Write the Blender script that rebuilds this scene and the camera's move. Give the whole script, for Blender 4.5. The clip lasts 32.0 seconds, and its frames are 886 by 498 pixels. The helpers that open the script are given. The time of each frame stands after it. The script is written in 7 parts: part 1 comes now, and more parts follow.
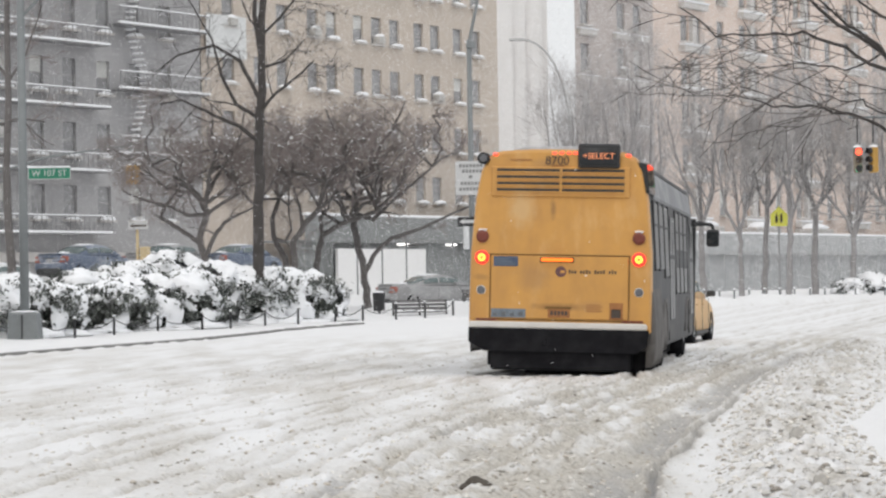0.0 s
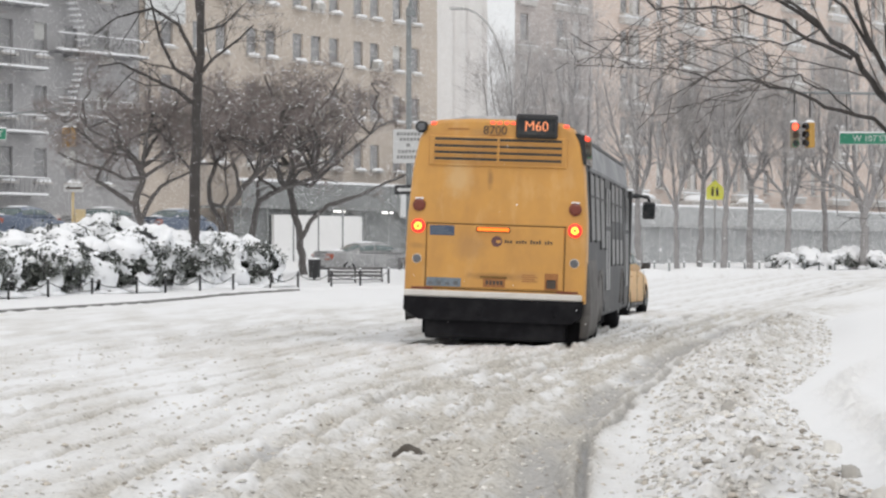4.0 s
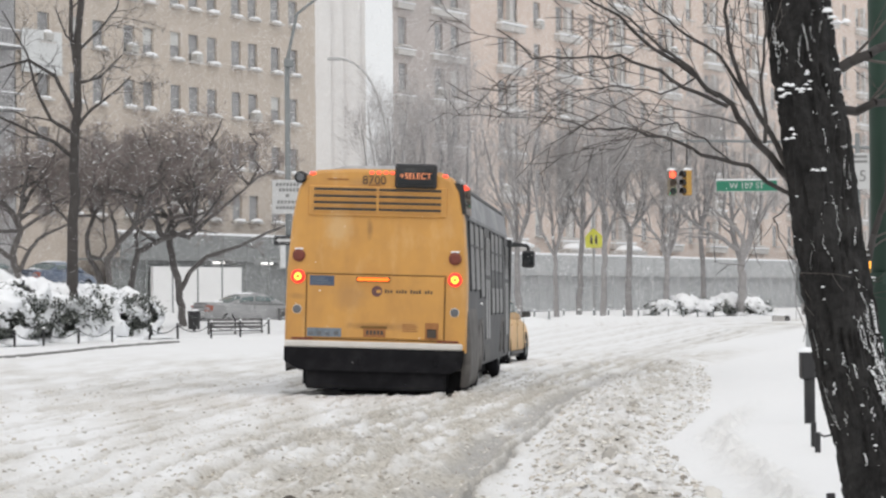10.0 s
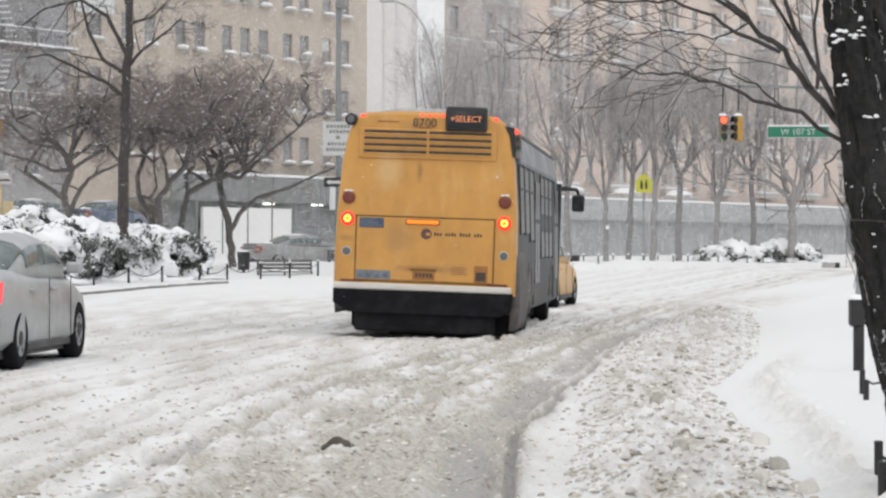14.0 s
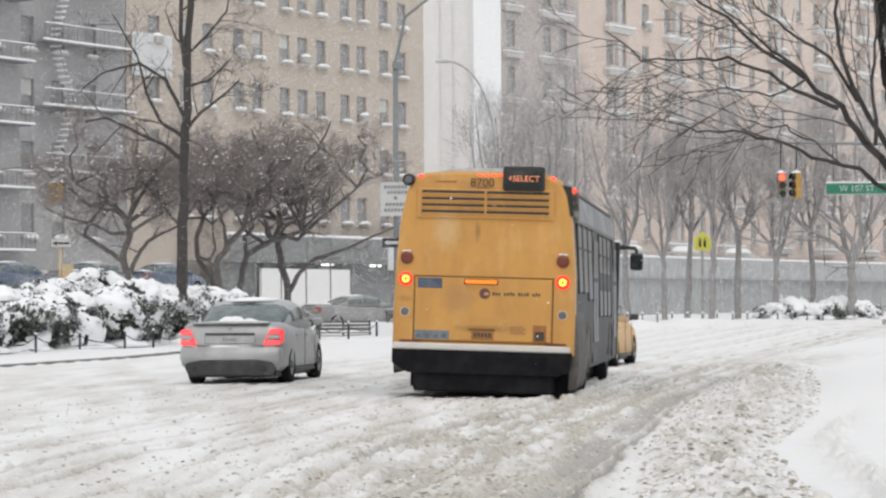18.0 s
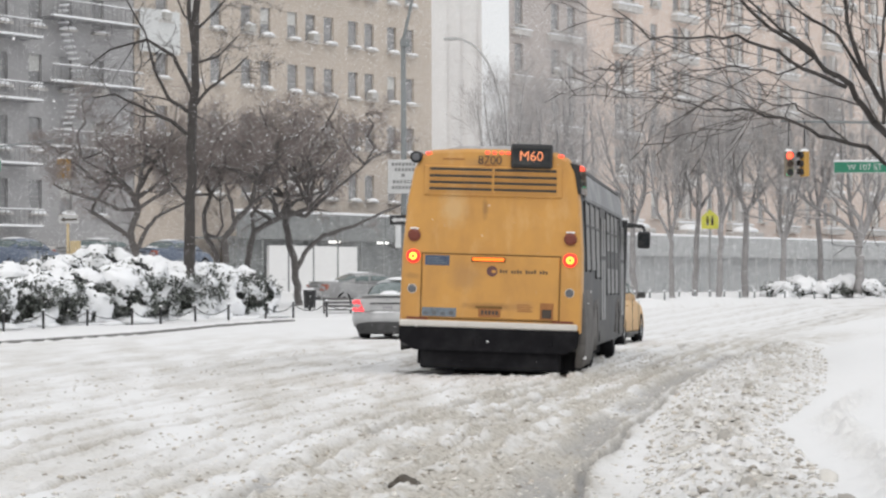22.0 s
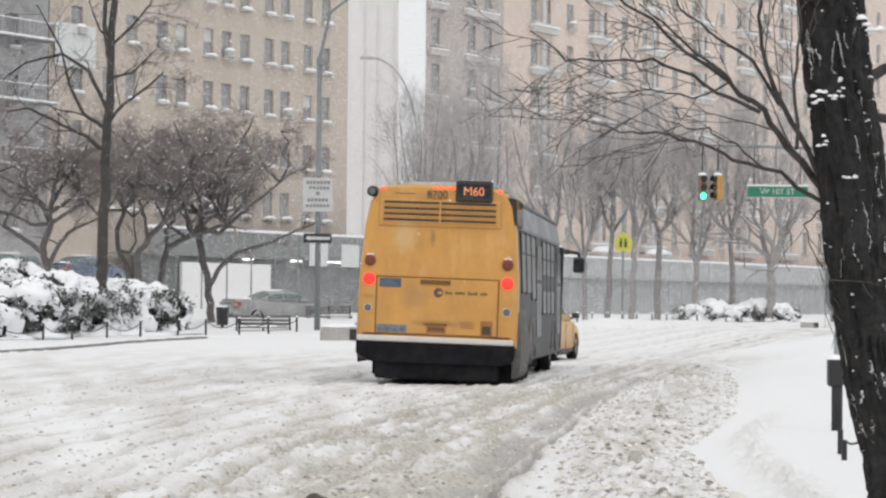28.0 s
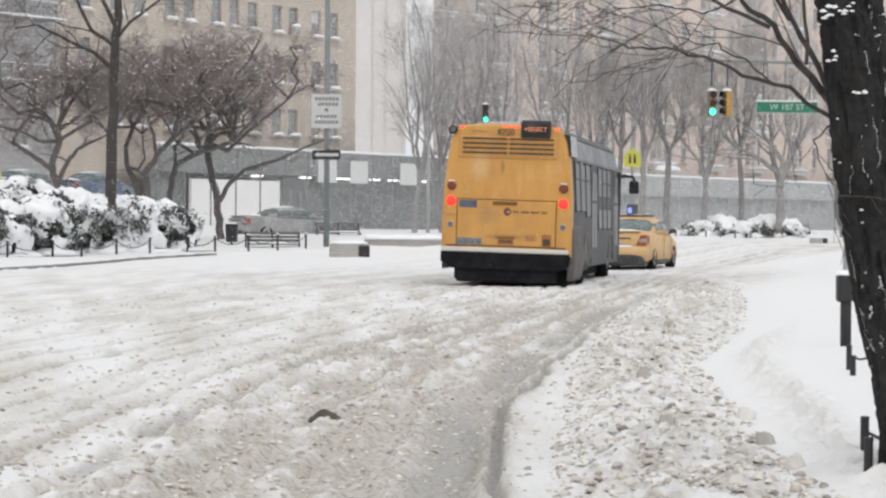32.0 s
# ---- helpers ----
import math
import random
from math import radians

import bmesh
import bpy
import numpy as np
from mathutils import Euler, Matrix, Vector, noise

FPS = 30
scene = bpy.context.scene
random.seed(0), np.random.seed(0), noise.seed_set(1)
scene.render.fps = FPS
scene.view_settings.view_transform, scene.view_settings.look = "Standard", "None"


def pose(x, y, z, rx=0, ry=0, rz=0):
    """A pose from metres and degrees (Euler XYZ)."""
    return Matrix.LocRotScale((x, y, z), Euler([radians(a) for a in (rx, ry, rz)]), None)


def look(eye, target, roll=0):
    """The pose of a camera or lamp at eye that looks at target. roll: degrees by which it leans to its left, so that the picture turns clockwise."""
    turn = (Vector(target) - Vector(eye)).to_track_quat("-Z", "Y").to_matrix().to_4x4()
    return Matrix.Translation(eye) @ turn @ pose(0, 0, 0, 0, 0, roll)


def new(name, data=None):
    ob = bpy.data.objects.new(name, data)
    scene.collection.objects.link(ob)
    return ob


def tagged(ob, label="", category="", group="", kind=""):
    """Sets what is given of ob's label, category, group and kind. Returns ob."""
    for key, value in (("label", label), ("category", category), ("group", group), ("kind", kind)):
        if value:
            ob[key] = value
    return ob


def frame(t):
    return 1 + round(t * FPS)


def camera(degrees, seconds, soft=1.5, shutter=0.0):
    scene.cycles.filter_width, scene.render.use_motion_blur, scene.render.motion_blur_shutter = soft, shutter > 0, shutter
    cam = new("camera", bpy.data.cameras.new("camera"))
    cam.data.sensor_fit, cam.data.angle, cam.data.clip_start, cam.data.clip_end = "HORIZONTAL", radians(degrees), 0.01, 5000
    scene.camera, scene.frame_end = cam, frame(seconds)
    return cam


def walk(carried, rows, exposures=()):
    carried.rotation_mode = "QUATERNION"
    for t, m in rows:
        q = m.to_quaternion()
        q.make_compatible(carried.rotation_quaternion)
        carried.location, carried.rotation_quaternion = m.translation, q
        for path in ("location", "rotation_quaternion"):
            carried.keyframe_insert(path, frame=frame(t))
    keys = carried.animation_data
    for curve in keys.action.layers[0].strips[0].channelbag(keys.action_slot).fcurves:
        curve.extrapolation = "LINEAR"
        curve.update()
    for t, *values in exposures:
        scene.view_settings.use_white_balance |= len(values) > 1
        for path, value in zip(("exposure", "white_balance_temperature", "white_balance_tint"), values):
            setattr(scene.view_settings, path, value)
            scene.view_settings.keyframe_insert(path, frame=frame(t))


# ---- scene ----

# ---------------------------------------------------------------- camera
EXPO, KELVIN, TINT = 0.22, 6500, 10
EYE = Vector((0.0, 0.0, 1.25))


def aim(yaw, tilt, lean):
    """A hand-held pose at the standing point: degrees to the left, up, and leaning to the right."""
    return (Matrix.Translation(EYE) @ Matrix.Rotation(radians(yaw), 4, "Z") @ Matrix.Rotation(radians(90 + tilt), 4, "X")
            @ Matrix.Rotation(radians(-lean), 4, "Z"))


cam = camera(20.208, 32.0, soft=2.4)
walk(cam, [
    (0, aim(1.612, 0.900, 0.953)), (0.5, aim(1.230, 1.133, 0.930)), (1, aim(2.514, 0.644, 0.967)),
    (1.5, aim(3.101, -0.028, 0.659)), (2, aim(2.416, -0.293, 0.132)), (2.5, aim(1.712, 0.060, -0.320)),
    (3, aim(1.655, 0.293, -0.407)), (3.5, aim(0.646, 0.154, 0.081)), (5.5, aim(-0.400, 0.390, -0.223)),
    (6, aim(0.000, 0.768, 0.000)), (6.5, aim(0.250, 1.005, 0.023)), (7, aim(0.571, 1.164, 0.079)),
    (7.5, aim(0.851, 1.093, 0.176)), (8, aim(1.423, 0.740, 0.368)), (8.5, aim(1.394, 0.589, 0.225)),
    (9, aim(0.548, 0.683, -0.189)), (9.5, aim(0.009, 0.951, 0.067)), (10, aim(-2.624, 1.291, 0.549)),
    (10.5, aim(-2.027, 0.975, 0.427)), (11, aim(-1.739, 1.110, 0.200)), (11.5, aim(-1.567, 0.904, 0.233)),
    (12, aim(-1.338, 1.029, 0.459)), (12.5, aim(-0.965, 0.984, 0.561)), (13, aim(-1.089, 0.839, 0.262)),
    (13.5, aim(-1.537, 0.196, 0.022)), (15.5, aim(-0.930, -0.167, -0.209)), (16, aim(-0.619, 0.907, 0.046)),
    (16.5, aim(-0.589, 1.536, -0.214)), (17, aim(-0.149, 1.262, -0.130)), (17.5, aim(0.251, 1.333, 0.438)),
    (18, aim(-0.138, 1.369, 0.398)), (18.5, aim(-0.074, 0.871, 0.566)), (19, aim(0.254, 0.740, 0.941)),
    (19.5, aim(0.410, 0.719, 0.905)), (20, aim(0.415, 0.248, 0.410)), (20.5, aim(-0.067, 0.339, 0.163)),
    (21, aim(-0.132, 0.674, 0.352)), (21.5, aim(0.147, 0.629, 0.363)), (22, aim(0.035, 0.850, 0.222)),
    (22.5, aim(-0.021, 1.045, 0.167)), (23, aim(0.005, 0.919, 0.005)), (23.5, aim(-0.320, 1.120, -0.112)),
    (24, aim(-1.051, 1.069, -0.052)), (24.5, aim(-1.744, 1.036, -0.063)), (25, aim(-2.062, 1.069, 0.006)),
    (25.5, aim(-2.267, 1.090, 0.060)), (27.5, aim(-2.353, 1.589, -0.451)), (28, aim(-1.948, 1.301, -0.480)),
    (28.5, aim(-1.869, 1.108, -0.548)), (29, aim(-2.362, 1.125, -0.702)), (29.5, aim(-2.584, 0.801, -0.548)),
    (30, aim(-2.569, 0.681, -0.366)), (30.5, aim(-2.619, 1.028, -0.360)), (31, aim(-2.399, 0.258, -0.217)),
    (31.5, aim(-2.152, -0.399, -0.314)), (32, aim(-1.755, -0.629, -0.382)),
], exposures=[(0, EXPO, KELVIN, TINT), (32, EXPO, KELVIN, TINT)])

# ---------------------------------------------------------------- overcast winter daylight
world = bpy.data.worlds.new("overcast_sky")
scene.world = world
world.use_nodes = True
wn, wl = world.node_tree.nodes, world.node_tree.links
wn.clear()
sky = wn.new("ShaderNodeTexSky")
sky.sky_type, sky.sun_disc = "NISHITA", False
sky.sun_elevation, sky.sun_rotation = radians(38), radians(200)
sky.dust_density, sky.air_density = 6.0, 1.0
cloud = wn.new("ShaderNodeMix")
cloud.data_type = "RGBA"
cloud.inputs[0].default_value = 0.86
cloud.inputs[7].default_value = (7.5, 7.6, 7.7, 1)
wl.new(sky.outputs[0], cloud.inputs[6])
wbg = wn.new("ShaderNodeBackground")
wbg.inputs[1].default_value = 0.105
wl.new(cloud.outputs[2], wbg.inputs[0])
wl.new(wbg.outputs[0], wn.new("ShaderNodeOutputWorld").inputs[0])
sun_data = bpy.data.lights.new("sun", "SUN")
sun_data.energy, sun_data.angle, sun_data.color = 0.7, radians(40), (0.97, 0.97, 0.94)
new("sun", sun_data).matrix_world = look((0, 0, 60), (-12, 34, 0))

# ---------------------------------------------------------------- materials


def surface(name, colour, rough=0.7, metal=0.0, vary=0.15, grain=8.0, bump=0.0, stain=0.0, stain_colour=(0.2, 0.18, 0.16), stain_scale=1.2,
            island=0.0, sheen=0.0, coords="Object", spec=0.5):
    """A procedural surface: two scales of tone, stains with a shape of their own, fine relief."""
    m = bpy.data.materials.new(name)
    m.use_nodes = True
    n, l = m.node_tree.nodes, m.node_tree.links
    b = n["Principled BSDF"]
    b.inputs["Roughness"].default_value, b.inputs["Metallic"].default_value = rough, metal
    b.inputs["Specular IOR Level"].default_value = spec
    tc = n.new("ShaderNodeTexCoord")
    fine, broad = n.new("ShaderNodeTexNoise"), n.new("ShaderNodeTexNoise")
    for node, scale in ((fine, grain), (broad, grain * 0.13)):
        node.inputs["Scale"].default_value, node.inputs["Detail"].default_value = scale, 5.0
        l.new(tc.outputs[coords], node.inputs["Vector"])
    add = n.new("ShaderNodeMath")
    l.new(fine.outputs[0], add.inputs[0])
    l.new(broad.outputs[0], add.inputs[1])
    ramp = n.new("ShaderNodeMapRange")
    ramp.inputs[1].default_value, ramp.inputs[2].default_value = 0.6, 1.4
    ramp.inputs[3].default_value, ramp.inputs[4].default_value = 1 - vary, 1 + vary
    l.new(add.outputs[0], ramp.inputs[0])
    tone = n.new("ShaderNodeVectorMath")
    tone.operation = "SCALE"
    tone.inputs[0].default_value = colour
    l.new(ramp.outputs[0], tone.inputs["Scale"])
    out = tone.outputs[0]
    if island:
        geo, isl = n.new("ShaderNodeNewGeometry"), n.new("ShaderNodeMapRange")
        isl.inputs[3].default_value, isl.inputs[4].default_value = 1 - island, 1 + island
        l.new(geo.outputs["Random Per Island"], isl.inputs[0])
        by = n.new("ShaderNodeVectorMath")
        by.operation = "SCALE"
        l.new(out, by.inputs[0])
        l.new(isl.outputs[0], by.inputs["Scale"])
        out = by.outputs[0]
    if stain:
        st, edge, mix = n.new("ShaderNodeTexNoise"), n.new("ShaderNodeMapRange"), n.new("ShaderNodeMix")
        st.inputs["Scale"].default_value, st.inputs["Detail"].default_value = stain_scale, 9.0
        st.inputs["Roughness"].default_value = 0.65
        l.new(tc.outputs[coords], st.inputs["Vector"])
        edge.inputs[1].default_value, edge.inputs[2].default_value, edge.inputs[4].default_value = 0.46, 0.68, stain
        l.new(st.outputs[0], edge.inputs[0])
        mix.data_type = "RGBA"
        mix.inputs[7].default_value = (*stain_colour, 1)
        l.new(edge.outputs[0], mix.inputs[0])
        l.new(out, mix.inputs[6])
        out = mix.outputs[2]
    l.new(out, b.inputs["Base Color"])
    if bump:
        bp = n.new("ShaderNodeBump")
        bp.inputs["Strength"].default_value, bp.inputs["Distance"].default_value = bump, 0.02
        l.new(fine.outputs[0], bp.inputs["Height"])
        l.new(bp.outputs[0], b.inputs["Normal"])
    return m


def streaks(m, colour, amount, scale, stretch=(3, 3, 0.4), low=0.5, high=0.72):
    """Grime that has run down over the paint."""
    n, l = m.node_tree.nodes, m.node_tree.links
    b = n["Principled BSDF"]
    paint = b.inputs["Base Color"].links[0].from_socket
    tc, mp, t, edge, mix = n.new("ShaderNodeTexCoord"), n.new("ShaderNodeMapping"), n.new("ShaderNodeTexNoise"), n.new("ShaderNodeMapRange"), n.new("ShaderNodeMix")
    mp.inputs["Scale"].default_value = stretch
    t.inputs["Scale"].default_value, t.inputs["Detail"].default_value, t.inputs["Roughness"].default_value = scale, 8.0, 0.6
    edge.inputs[1].default_value, edge.inputs[2].default_value, edge.inputs[4].default_value = low, high, amount
    mix.data_type = "RGBA"
    mix.inputs[7].default_value = (*colour, 1)
    l.new(tc.outputs["Object"], mp.inputs[0])
    l.new(mp.outputs[0], t.inputs["Vector"])
    l.new(t.outputs[0], edge.inputs[0])
    l.new(edge.outputs[0], mix.inputs[0])
    l.new(paint, mix.inputs[6])
    l.new(mix.outputs[2], b.inputs["Base Color"])


def blot(m, centre, radii, colour, amount):
    """One smudge of road dirt with a ragged edge, at a place on the bus."""
    n, l = m.node_tree.nodes, m.node_tree.links
    b = n["Principled BSDF"]
    paint = b.inputs["Base Color"].links[0].from_socket
    tc, mp, t, far, add, edge, mix = [n.new("ShaderNode" + k) for k in ("TexCoord", "Mapping", "TexNoise", "VectorMath", "Math", "MapRange", "Mix")]
    mp.vector_type = "POINT"
    mp.inputs["Scale"].default_value = (1 / radii[0], 0, 1 / radii[1])
    mp.inputs["Location"].default_value = (-centre[0] / radii[0], 0, -centre[1] / radii[1])
    far.operation = "LENGTH"
    t.inputs["Scale"].default_value, t.inputs["Detail"].default_value, t.inputs["Roughness"].default_value = 9.0, 6.0, 0.65
    edge.inputs[1].default_value, edge.inputs[2].default_value, edge.inputs[3].default_value, edge.inputs[4].default_value = 0.85, 1.6, amount, 0.0
    mix.data_type = "RGBA"
    mix.inputs[7].default_value = (*colour, 1)
    l.new(tc.outputs["Object"], mp.inputs[0])
    l.new(tc.outputs["Object"], t.inputs["Vector"])
    l.new(mp.outputs[0], far.inputs[0])
    l.new(far.outputs["Value"], add.inputs[0])
    l.new(t.outputs[0], add.inputs[1])
    l.new(add.outputs[0], edge.inputs[0])
    l.new(edge.outputs[0], mix.inputs[0])
    l.new(paint, mix.inputs[6])
    l.new(mix.outputs[2], b.inputs["Base Color"])


def glow(name, colour, strength):
    """A lit lamp lens."""
    m = bpy.data.materials.new(name)
    m.use_nodes = True
    b = m.node_tree.nodes["Principled BSDF"]
    b.inputs["Base Color"].default_value = (*colour, 1)
    b.inputs["Emission Color"].default_value = (*colour, 1)
    b.inputs["Emission Strength"].default_value = strength
    b.inputs["Roughness"].default_value = 0.3
    return m


SNOW = surface("snow", (0.86, 0.87, 0.89), 0.75, vary=0.04, grain=14, bump=0.35)
SNOW_CLUMP = surface("snow_on_branches", (0.86, 0.87, 0.89), 0.8, vary=0.05, grain=20, bump=0.3)
BUS_YELLOW = surface("bus_yellow_paint", (0.57, 0.295, 0.072), 0.45, vary=0.07, grain=3.0, stain=0.4, stain_colour=(0.42, 0.22, 0.07), stain_scale=2.1)
BUS_GREY = surface("dirty_bus_side", (0.085, 0.089, 0.096), 0.6, vary=0.25, grain=5, stain=0.7, stain_colour=(0.115, 0.112, 0.112), stain_scale=1.5, spec=0.2)
BUS_SALT = surface("salt_caked_skirt", (0.15, 0.143, 0.138), 0.9, vary=0.4, grain=7, stain=0.6, stain_colour=(0.085, 0.08, 0.078), stain_scale=2.5)
BUS_ROOF = surface("snow_dusted_roof", (0.42, 0.43, 0.45), 0.7, vary=0.2, grain=4, stain=0.6, stain_colour=(0.7, 0.7, 0.72), stain_scale=2)
streaks(BUS_YELLOW, (0.36, 0.18, 0.06), 0.6, 1.0, (2.2, 2.2, 0.8), 0.5, 0.75)
streaks(BUS_YELLOW, (0.72, 0.48, 0.25), 0.45, 1.7, (1.6, 1.6, 0.7), 0.55, 0.75)
blot(BUS_YELLOW, (-0.55, 2.33), (0.22, 0.30), (0.62, 0.44, 0.24), 0.55)
blot(BUS_YELLOW, (-0.11, 2.32), (0.05, 0.17), (0.22, 0.115, 0.045), 0.6)
blot(BUS_YELLOW, (-0.36, 1.36), (0.28, 0.24), (0.34, 0.19, 0.08), 0.5)
blot(BUS_YELLOW, (0.0, 0.96), (0.45, 0.06), (0.20, 0.10, 0.04), 0.6)
blot(BUS_YELLOW, (0.45, 0.97), (0.22, 0.10), (0.40, 0.22, 0.09), 0.5)
blot(BUS_YELLOW, (-1.1, 1.36), (0.14, 0.05), (0.30, 0.16, 0.06), 0.5)
blot(BUS_YELLOW, (-0.25, 2.96), (0.20, 0.07), (0.40, 0.23, 0.09), 0.5)
streaks(BUS_GREY, (0.19, 0.18, 0.175), 0.5, 1.2)
GLOSS_BLACK = surface("polished_black_panel", (0.012, 0.012, 0.013), 0.03, vary=0.1, grain=3)
BUS_COVE = surface("snow_dusted_roof_edge", (0.20, 0.205, 0.215), 0.6, vary=0.2, grain=4, stain=0.6, stain_colour=(0.42, 0.42, 0.43), stain_scale=1.6)
BLACK_RUBBER = surface("black_rubber", (0.012, 0.012, 0.014), 0.9, vary=0.3, grain=9, stain=0.25, stain_colour=(0.05, 0.05, 0.052), stain_scale=3, spec=0.1)
BLACK_PLASTIC = surface("black_plastic", (0.02, 0.021, 0.023), 0.5, vary=0.2, grain=12)
DARK_GLASS = surface("dark_window_glass", (0.02, 0.023, 0.026), 0.25, spec=0.25, vary=0.2, grain=2, stain=0.25, stain_colour=(0.25, 0.24, 0.23), stain_scale=2)
STEEL = surface("galvanised_steel", (0.34, 0.36, 0.37), 0.5, 0.6, vary=0.15, grain=6)
WHITE_TRIM = surface("dirty_white_trim", (0.62, 0.60, 0.57), 0.5, vary=0.12, grain=6, stain=0.4, stain_colour=(0.4, 0.36, 0.3))

# ---------------------------------------------------------------- mesh helpers


def part(name, bm, material, parent=None, label="", smooth=False):
    """Links a bmesh as one mesh object under a thing or a part."""
    me = bpy.data.meshes.new(name)
    bm.normal_update()
    bm.to_mesh(me)
    bm.free()
    for mat in (material if isinstance(material, (list, tuple)) else [material]):
        me.materials.append(mat)
    if smooth:
        me.polygons.foreach_set("use_smooth", [True] * len(me.polygons))
    ob = new(name, me)
    ob.parent = parent
    if label:
        tagged(ob, label)
    return ob


def share(name, me, parent, m):
    """One more piece on a mesh that is already there."""
    ob = new(name, me)
    ob.parent = parent
    ob.matrix_basis = m
    return ob


def thing(name, m, label, category, group="", kind=""):
    ob = new(name)
    ob.empty_display_size = 0.3
    ob.matrix_basis = m
    return tagged(ob, label, category, group, kind)


def box(x0, x1, y0, y1, z0, z1, bevel=0.0, bm=None, segs=1):
    target = bm if bm is not None else bmesh.new()
    b = bmesh.new() if bm is not None and bevel else target
    made = bmesh.ops.create_cube(b, size=1.0)["verts"]
    for v in made:
        v.co = Vector((x0 + (v.co.x + 0.5) * (x1 - x0), y0 + (v.co.y + 0.5) * (y1 - y0), z0 + (v.co.z + 0.5) * (z1 - z0)))
    if bevel:
        bmesh.ops.bevel(b, geom=list({e for v in made for e in v.link_edges}), offset=bevel, segments=segs, affect="EDGES", profile=0.5)
        if b is not target:
            tmp = bpy.data.meshes.new("tmp")
            b.to_mesh(tmp)
            b.free()
            target.from_mesh(tmp)
            bpy.data.meshes.remove(tmp)
    return target


def tube(bm, a, b, ra, rb=None, sides=8, caps=True):
    """A tapered round bar from a to b."""
    rb = ra if rb is None else rb
    a, b = Vector(a), Vector(b)
    q = (b - a).to_track_quat("Z", "Y")
    rings = []
    for p, r in ((a, ra), (b, rb)):
        rings.append([bm.verts.new(p + q @ Vector((math.cos(i * math.tau / sides) * r, math.sin(i * math.tau / sides) * r, 0))) for i in range(sides)])
    for i in range(sides):
        bm.faces.new((rings[0][i], rings[0][(i + 1) % sides], rings[1][(i + 1) % sides], rings[1][i]))
    if caps:
        bm.faces.new(rings[0][::-1])
        bm.faces.new(rings[1])
    return bm


def loft(sections, closed_ends=True, bm=None):
    """Skins rings of equal length, each a list of points, one after another."""
    bm = bm if bm is not None else bmesh.new()
    rings = [[bm.verts.new(p) for p in s] for s in sections]
    k = len(rings[0])
    for r, s in zip(rings, rings[1:]):
        for i in range(k):
            bm.faces.new((r[i], r[(i + 1) % k], s[(i + 1) % k], s[i]))
    if closed_ends:
        bm.faces.new(rings[0][::-1])
        bm.faces.new(rings[-1])
    return bm


def extrude_outline(pts, depth, bm=None):
    """A flat outline in x and z, thickened along y."""
    return loft([[(x, 0, z) for x, z in pts], [(x, depth, z) for x, z in pts]], True, bm)


def lump(w, d, h, seed, rough=0.25, rings=5, sides=9, bm=None, at=(0, 0, 0)):
    """A flat-bottomed heap of snow or earth."""
    rnd = random.Random(seed)
    secs = []
    for j in range(rings):
        f = j / (rings - 1)
        r = math.cos(f * math.pi / 2 * 0.93)
        secs.append([(at[0] + math.cos(i * math.tau / sides) * w / 2 * r * (1 + rough * (rnd.random() - 0.5)),
                      at[1] + math.sin(i * math.tau / sides) * d / 2 * r * (1 + rough * (rnd.random() - 0.5)),
                      at[2] + h * math.sin(f * math.pi / 2) * (1 + rough * 0.5 * (rnd.random() - 0.5))) for i in range(sides)])
    return loft(secs, True, bm)


def letters(text, size, material, parent, m, name="lettering", depth=0.002):
    """Writing as a thin solid mesh, lying in x and z of its parent."""
    cu = bpy.data.curves.new(name, "FONT")
    cu.body, cu.size, cu.extrude, cu.align_x, cu.align_y = text, size, depth, "CENTER", "CENTER"
    ob = bpy.data.objects.new("tmp", cu)
    scene.collection.objects.link(ob)
    bpy.context.view_layer.update()
    me = bpy.data.meshes.new_from_object(ob)
    bpy.data.objects.remove(ob)
    bpy.data.curves.remove(cu)
    me.materials.clear()
    me.materials.append(material)
    out = new(name, me)
    out.parent, out.matrix_basis = parent, m @ Matrix.Rotation(radians(90), 4, "X")
    return out


# ---------------------------------------------------------------- the lie of the land
def smooth(a, b, x):
    f = np.clip((x - a) / (b - a), 0, 1)
    return f * f * (3 - 2 * f)


def lattice(x, y, seed):
    """Value noise on a unit lattice, -1 to 1."""
    ix, iy = np.floor(x).astype(np.int64), np.floor(y).astype(np.int64)
    fx, fy = x - ix, y - iy
    fx, fy = fx * fx * (3 - 2 * fx), fy * fy * (3 - 2 * fy)

    def h(a, b):
        n = (a * 374761393 + b * 668265263 + seed * 974634777) & 0x7FFFFFFF
        n = ((n ^ (n >> 13)) * 1274126177) & 0x7FFFFFFF
        return ((n ^ (n >> 16)) & 0xFFFF) / 32767.5 - 1.0

    return (h(ix, iy) * (1 - fx) + h(ix + 1, iy) * fx) * (1 - fy) + (h(ix, iy + 1) * (1 - fx) + h(ix + 1, iy + 1) * fx) * fy


def fractal(x, y, size, octaves, seed, keep=0.5):
    out, amp = np.zeros_like(np.asarray(x, float)), 1.0
    for o in range(octaves):
        k = 2.0 ** o / size
        out = out + amp * lattice(x * k + 31.7 * o, y * k - 17.3 * o, seed + o)
        amp *= keep
    return out


